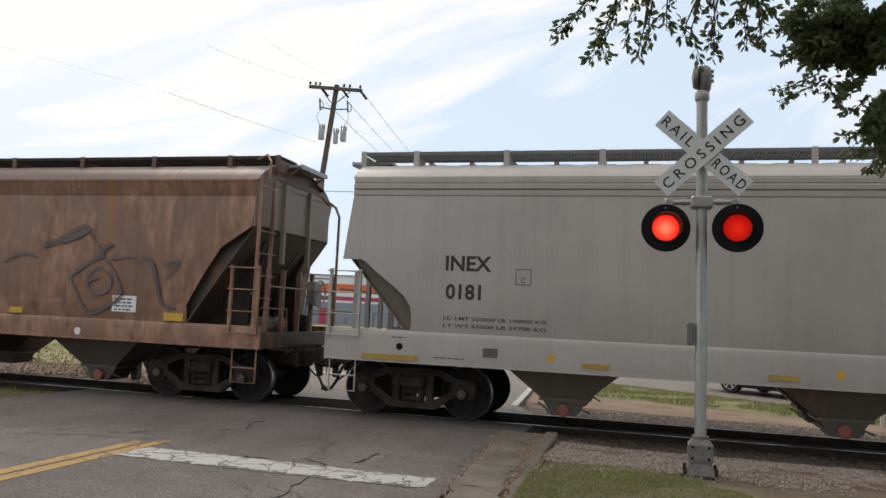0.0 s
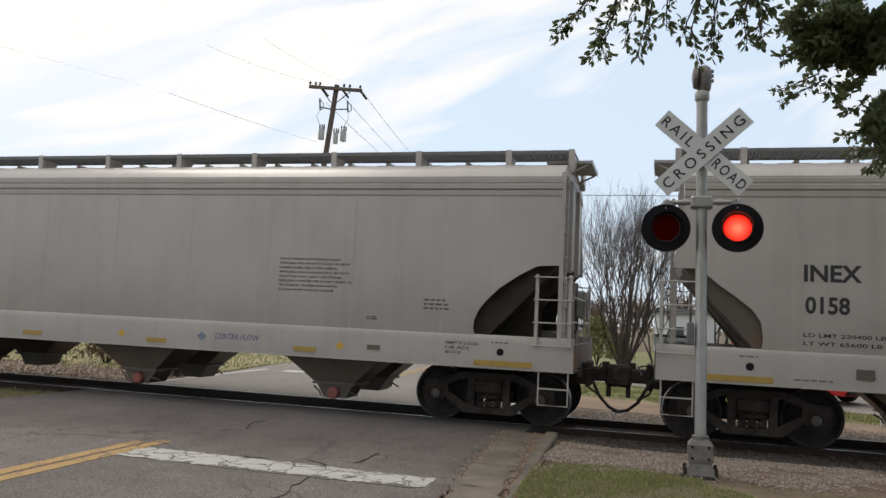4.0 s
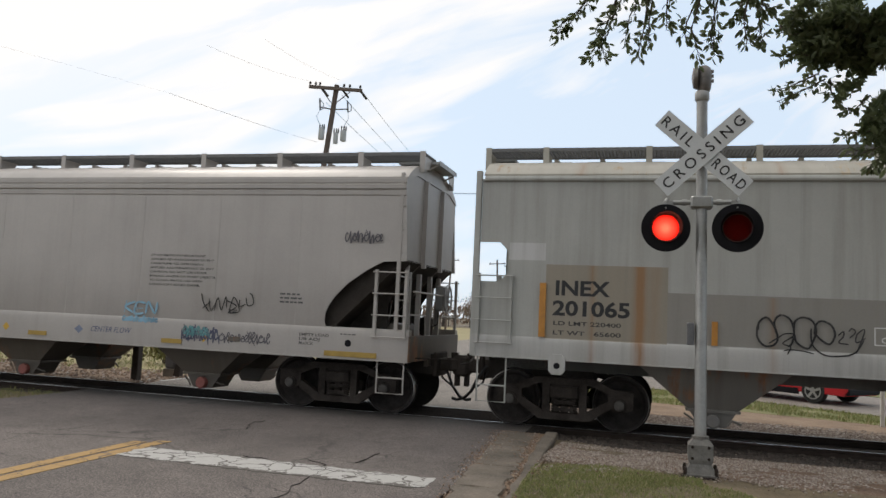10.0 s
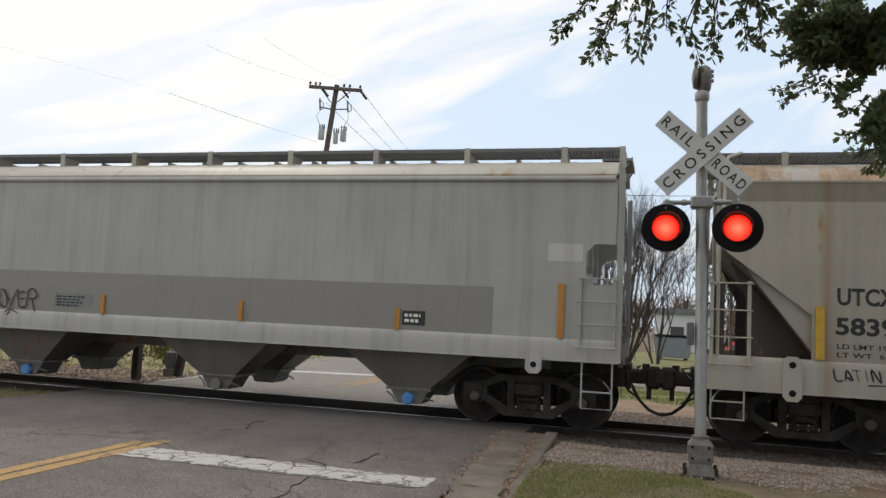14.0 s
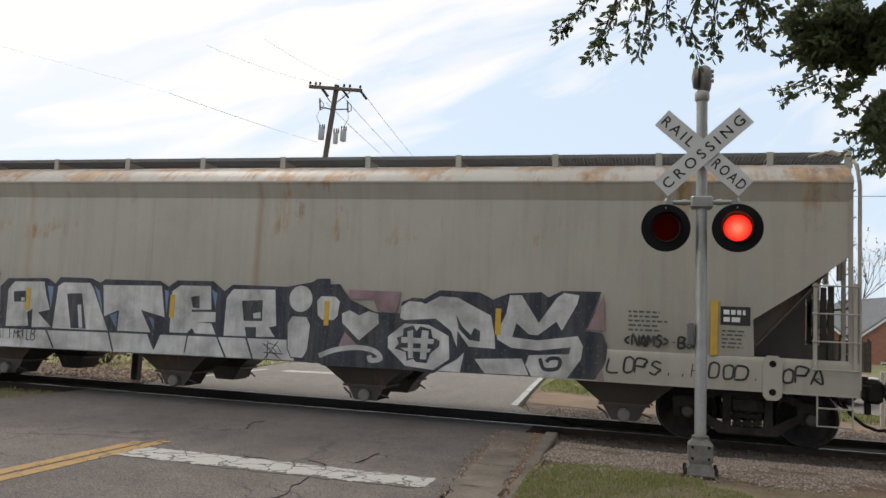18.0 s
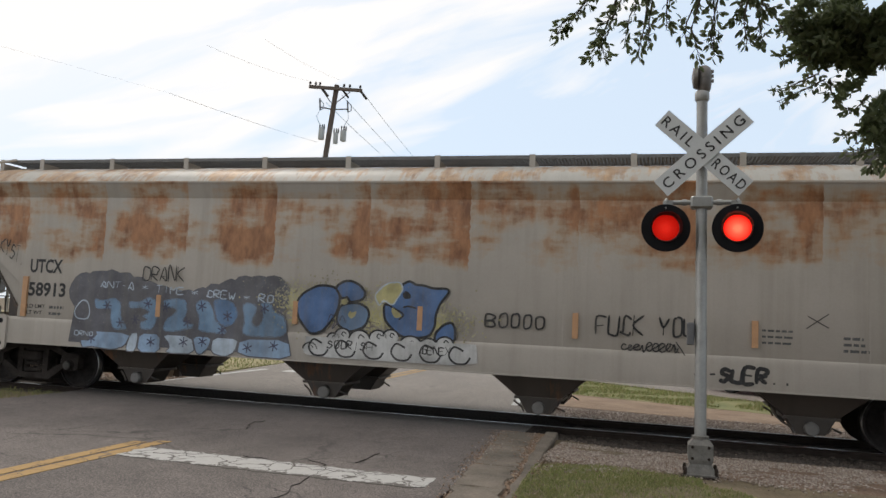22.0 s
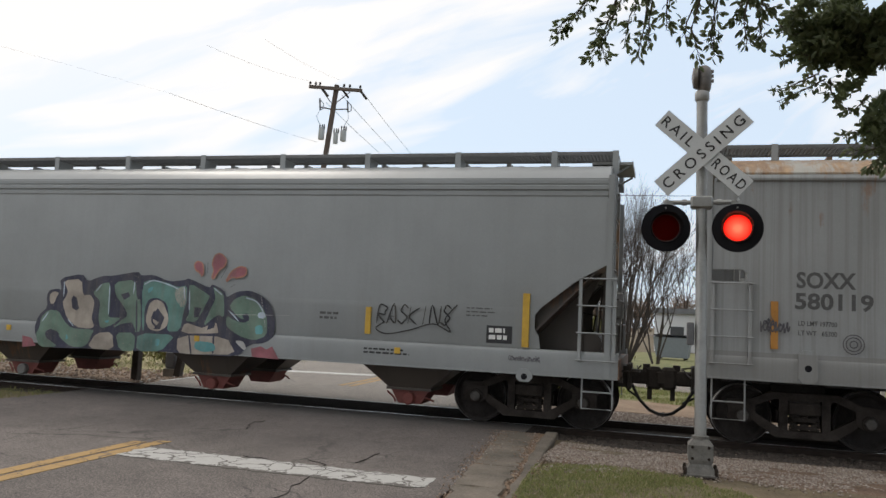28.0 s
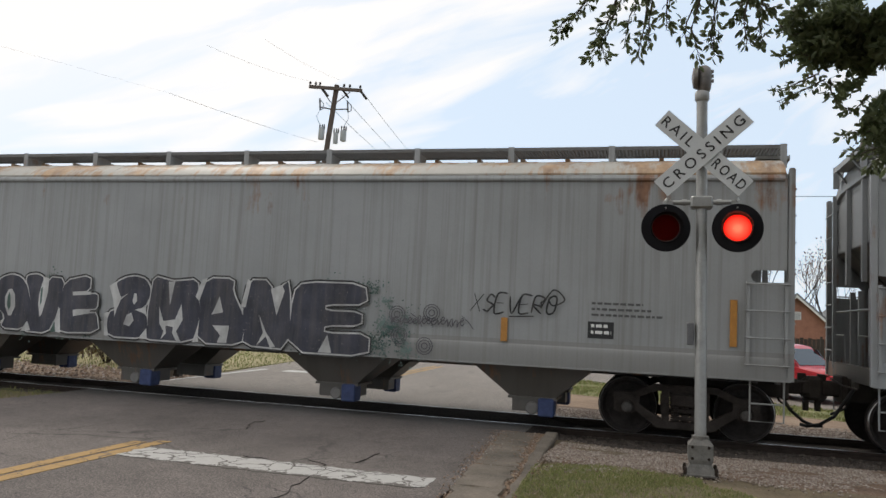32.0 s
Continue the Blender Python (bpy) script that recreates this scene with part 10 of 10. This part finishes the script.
g.line([(12.01, 2.52), (12.02, 2.33)], 0.014, "g_indigo", taper=True)
g.line([(12.3, 2.25), (12.42, 2.47)], 0.014, "g_indigo", taper=True)
g.line([(12.5, 2.09), (12.6, 2.15)], 0.014, "g_indigo", taper=True)
g.layer()
g.line([(13.1, 2.07), (13.24, 1.41)], 0.012, "g_white", taper=True).line([(12.57, 1.61), (13.69, 1.64)], 0.014, "g_white", taper=True)
g.blob(13.16, 1.62, 0.075, 0.06, "g_ice", 14, 0.2, 3)
g.done()
g = Mural(car_g, label="black handwritten tag")
tag(g, "RASKINS", 15.3, 1.60, 0.32, 1.3, 0.026, "g_black", 0.15, 55)
g.line(curve([(16.7, 1.95), (16.5, 1.7), (16.6, 1.5), (16.3, 1.62), (15.9, 1.5), (15.5, 1.42), (15.3, 1.5), (15.45, 1.62)], 6), 0.02, "g_black")
scrawl(g, 17.6, 1.1, 0.5, 0.08, 0.012, "g_fade", 56)
g.done()

# slate car: dark letters edged in white
g = Mural(car_h, label="huge dark block letters edged in white")
rr = random.Random(9)
for x0, x1, n in ((2.7, 7.3, 26), (11.2, 13.3, 26)):
    for i in range(n):
        g.mist(x0 + (x1 - x0) * rr.random(), rr.uniform(1.1, 2.2), rr.uniform(0.15, 0.3), rr.uniform(0.15, 0.3), 60, "g_teal_haze" if i % 3 else "g_teal", i, 0.015)
g.layer()
LETTERS = []
LETTERS.append([(3.05, 1.96), (3.1, 2.15), (3.28, 2.25), (3.51, 2.26), (3.66, 2.19), (3.73, 2.07), (3.72, 1.91), (3.61, 1.82), (3.53, 1.82), (3.49, 1.92), (3.36, 1.92), (3.32, 1.85), (3.39, 1.77), (3.54, 1.72), (3.75, 1.57), (3.86, 1.38), (3.73, 1.12), (3.56, 1.13), (2.98, 1.13), (2.95, 1.33), (2.95, 1.59), (3.1, 1.63), (3.3, 1.49), (3.35, 1.35), (3.43, 1.36), (3.49, 1.48), (3.38, 1.59), (3.16, 1.7), (3.07, 1.84)])
LETTERS.append([(3.81, 2.19), (3.98, 2.22), (4.17, 2.15), (4.08, 1.83), (4.05, 1.7), (4.19, 1.71), (4.24, 1.89), (4.29, 2.11), (4.55, 2.13), (4.59, 2.08), (4.53, 2.02), (4.48, 1.76), (4.55, 1.63), (4.87, 1.36), (4.68, 1.13), (4.41, 1.12), (4.24, 1.44), (4.1, 1.47), (4.2, 1.34), (4.09, 1.14), (3.89, 1.14), (3.89, 1.38), (3.78, 1.69)])
LETTERS.append([(4.56, 1.77), (4.59, 1.97), (4.73, 2.11), (4.96, 2.18), (5.19, 2.13), (5.35, 1.96), (5.44, 1.69), (5.46, 1.39), (5.3, 1.13), (4.8, 1.14), (4.89, 1.36), (4.67, 1.54)])
LETTERS.append([(5.33, 2.17), (5.57, 2.2), (5.73, 2.13), (5.62, 1.78), (5.69, 1.4), (5.83, 1.79), (5.84, 2.15), (6.19, 2.13), (6.15, 1.69), (6.08, 1.42), (5.9, 1.09), (5.28, 1.11), (5.46, 1.39), (5.44, 1.69), (5.37, 1.96), (5.31, 2.05)])
LETTERS.append([(6.2, 2.09), (6.78, 2.21), (6.78, 1.92), (6.4, 1.89), (6.41, 1.83), (6.9, 1.87), (6.97, 1.84), (6.97, 1.6), (6.83, 1.58), (6.43, 1.56), (6.45, 1.43), (6.82, 1.5), (6.97, 1.51), (7.05, 1.16), (6.17, 1.12), (6.06, 1.32), (6.13, 1.61)])
LETTERS.append([(7.37, 2.11), (7.57, 2.2), (7.77, 2.23), (7.98, 2.18), (8.08, 2.06), (8.11, 1.89), (8.01, 1.67), (7.82, 1.61), (8.05, 1.53), (8.1, 1.33), (8.02, 1.1), (7.25, 1.1), (7.21, 1.38), (7.26, 1.55), (7.38, 1.59), (7.48, 1.82), (7.37, 2)])
LETTERS.append([(8.16, 2.24), (8.5, 2.17), (8.58, 2.16), (8.63, 2.16), (9.07, 2.21), (9.12, 1.87), (9.17, 1.63), (9.14, 1.39), (9.04, 1.08), (7.95, 1.09), (8.1, 1.29), (8.08, 1.57), (8.11, 1.85)])
LETTERS.append([(9.27, 2.24), (9.81, 2.24), (9.79, 2.02), (10.04, 1.6), (10.08, 1.39), (10.03, 1.09), (9.15, 1.08), (9.16, 1.69), (9.13, 1.86)])
LETTERS.append([(10.1, 2.23), (10.52, 2.24), (10.65, 1.67), (10.75, 2.14), (10.89, 2.26), (10.99, 1.06), (10.05, 1.09), (10.08, 1.43), (10.01, 1.64)])
LETTERS.append([(10.92 + p[0] * 1.5, 1.03 + p[1] * 1.2) for p in FAT["E"][0]])
for width, c in ((0.115, "g_black"), (0.055, "g_white")):
    for o in LETTERS:
        g.line(round_off(o, 1), width, c, True)
    g.layer()
for o in LETTERS:
    g.poly(round_off(o, 1), "g_slate")
g.layer()
# white gaps, counters and pointed feet of the letters
g.poly([(9.15, 1.34), (9.07, 1.09), (9.14, 1.1)], "g_white")
g.poly([(9.54, 1.92), (9.63, 1.64), (9.4, 1.59)], "g_white")
g.poly([(9.43, 1.4), (9.77, 1.41), (9.73, 1.1), (9.54, 1.1), (9.6, 1.23)], "g_white")
g.poly([(9.27, 2.24), (9.13, 1.82), (9.05, 1.9), (9.16, 2.21)], "g_white")
g.poly([(10.08, 2.25), (9.97, 1.75), (10.07, 1.75), (10.15, 2.21)], "g_white")
g.poly([(10.54, 2.09), (10.68, 1.63), (10.81, 2.06), (10.75, 2.17)], "g_white")
g.poly([(10.33, 1.66), (10.5, 1.33), (10.69, 1.09), (10.59, 1.07), (10.5, 1.26), (10.32, 1.08), (10.44, 1.32)], "g_white")
g.poly([(11.5, 1.04), (11.75, 1.04), (11.66, 1.35)], "g_white")
g.poly([(3.27, 1.55), (3.38, 1.51), (3.45, 1.42), (3.39, 1.33), (3.3, 1.39)], "g_white")
g.poly([(2.83, 1.59), (2.95, 1.62), (2.97, 1.13), (2.9, 1.13), (2.81, 1.3)], "g_white")
g.poly([(3.65, 1.11), (3.76, 1.29), (3.83, 1.3), (3.86, 1.12)], "g_white")
g.poly([(4.24, 1.44), (4.41, 1.12), (4.33, 1.11), (4.27, 1.21), (4.17, 1.12), (4.09, 1.14), (4.2, 1.34)], "g_white")
g.poly([(4.84, 1.74), (4.91, 1.88), (4.99, 1.9), (5.07, 1.79), (5.1, 1.56), (5.02, 1.38), (4.95, 1.38), (4.86, 1.55)], "g_white")
g.poly([(5.72, 2.15), (5.83, 2.13), (5.82, 1.79), (5.74, 1.46), (5.69, 1.38), (5.63, 1.63), (5.66, 1.93)], "g_white")
g.poly([(2.9, 1.98), (2.93, 2.08), (3.1, 2.25), (3.06, 1.96), (3.03, 1.82)], "g_white")
g.poly([(4.05, 1.7), (4.17, 2.15), (4.22, 2.15), (4.19, 1.71)], "g_white")
g.poly([(3.32, 1.91), (3.48, 1.93), (3.53, 1.83), (3.61, 1.8), (3.53, 1.76), (3.37, 1.75)], "g_white")
g.poly([(6.4, 1.89), (6.82, 1.91), (6.82, 1.85), (6.41, 1.82)], "g_white")
g.poly([(6.43, 1.55), (6.83, 1.58), (6.82, 1.51), (6.45, 1.43)], "g_white")
g.poly([(6.11, 1.59), (6.14, 1.56), (6.19, 1.1), (6.08, 1.12), (6.04, 1.31)], "g_white")
g.poly([(5.27, 1.1), (5.41, 1.3), (5.5, 1.12), (5.45, 1.11)], "g_white")
g.poly([(7.21, 2.03), (7.35, 2.12), (7.39, 2), (7.48, 1.82), (7.65, 1.92), (7.48, 1.79), (7.4, 1.59), (7.37, 1.46), (7.31, 1.78)], "g_white")
g.poly([(7.73, 1.77), (7.76, 1.91), (7.81, 1.91), (7.83, 1.77), (7.77, 1.7)], "g_white")
g.poly([(7.57, 1.33), (7.63, 1.51), (7.73, 1.55), (7.79, 1.41), (7.7, 1.3)], "g_white")
g.poly([(7.8, 1.61), (8.03, 1.67), (8.05, 1.53)], "g_white")
g.poly([(7.14, 1.52), (7.26, 1.55), (7.2, 1.35), (7.27, 1.1), (7.17, 1.11)], "g_white")
g.poly([(8.47, 2.15), (8.61, 2.16), (8.53, 1.72)], "g_white")
g.poly([(8.31, 1.69), (8.42, 1.43), (8.66, 1.47), (8.77, 1.75), (8.82, 1.47), (8.7, 1.26), (8.81, 1.06), (8.73, 1.06), (8.62, 1.22), (8.63, 1.33), (8.47, 1.35), (8.49, 1.21), (8.38, 1.08), (8.44, 1.24), (8.34, 1.38)], "g_white")
g.poly([(7.92, 1.09), (8.07, 1.29), (8.1, 1.08)], "g_white")
g.poly([(9.04, 1.08), (9.12, 1.29), (9.17, 1.09)], "g_white")
g.layer()
g.poly([(4.9, 1.74), (4.94, 1.84), (4.97, 1.75), (4.99, 1.56), (4.95, 1.48), (4.9, 1.59)], "g_teal")
g.poly([(5.67, 1.93), (5.71, 1.97), (5.71, 1.67), (5.67, 1.59)], "g_teal")
g.poly([(5.96, 1.11), (6.04, 1.33), (6.08, 1.12)], "g_teal")
g.poly([(3.32, 1.49), (3.37, 1.47), (3.37, 1.39), (3.32, 1.41)], "g_teal")
g.layer()
tag(g, "XSEVERO", 14.15, 1.86, 0.3, 1.4, 0.028, "g_black", 0.2, 61)
g.line(curve([(15.3, 1.95), (15.5, 2.25), (15.68, 2.1), (15.5, 2.0), (15.42, 2.1)], 5), 0.024, "g_black").line([(14.8, 1.8), (15.2, 1.82)], 0.02, "g_black")
for x, z in ((12.9, 1.75), (13.5, 1.8), (12.95, 1.4), (13.4, 1.25), (2.0, 1.62)):
    for r in (0.05, 0.1, 0.14):
        g.line([(x + r * math.cos(2 * math.pi * i / 14), z + r * math.sin(2 * math.pi * i / 14)) for i in range(14)], 0.014, "g_fade", True)
scrawl(g, 12.8, 1.6, 1.3, 0.15, 0.016, "g_fade", 62, 16)
tag(g, "MN", 2.5, 1.95, 0.16, 0.32, 0.02, "g_black", 0.1, 63)
tag(g, "OKR", 2.48, 1.78, 0.12, 0.32, 0.018, "g_black", 0.1, 64)
scrawl(g, 0.75, 1.75, 0.42, 0.2, 0.02, "g_fade", 65, 8)
g.done()


# ---- what moves ----
def motions():
    times = [float(k) for k in range(0, 33)]
    for what, ob, x, u0 in CARS:
        if what == "car":
            walk(ob, [(t, pose(u0 - travelled(t), 0, 0)) for t in times])
        else:
            # wheels roll while their car is near the crossing
            rows, t, last = [], 0.0, None
            while t <= 32.0:
                place = u0 + x - travelled(t)
                if -22 < place < 12 or t == 0.0:
                    rows.append((t, pose(x, 0, WHEEL_R) @ Matrix.Rotation(-travelled(t) / WHEEL_R, 4, "Y")))
                t = round(t + 4 / 30, 6)
            if rows[-1][0] < 31.9:
                rows.append((32.0, rows[-1][1]))
            if len(rows) > 1:
                walk(ob, rows)
    # the two lights take turns: the left one for 0.36 s, the right one for the rest of each 1.08 s
    for s, drum in FLAPS:
        switches = []
        for k in range(-1, 31):
            on, off = -0.02 + 1.08 * k, 0.34 + 1.08 * k
            lit, out = (on, off) if s < 0 else (off, on + 1.08)
            switches += [(lit - (0.04 if s < 0 else 0.0), 0, 90), (out, 90, 180), (out + 0.08, 180, 270), (out + 0.28, 270, 360)]
        turns = {}
        for start, a, b in switches:
            n = round(start * FPS)
            for j, share in ((-1, 0.0), (0, 0.5), (1, 1.0)):
                turns[n + j] = a + (b - a) * share - 90
        rows = [(n / FPS, pose(0, 0.19, 0, 0, 0, -turns[n])) for n in sorted(turns) if 0 <= n <= 32 * FPS]
        first = turns[max(n for n in turns if n <= 0)]
        if rows[0][0] > 0:
            rows.insert(0, (0.0, pose(0, 0.19, 0, 0, 0, -first)))
        if rows[-1][0] < 32.0:
            rows.append((32.0, rows[-1][1]))
        walk(drum, rows)

motions()
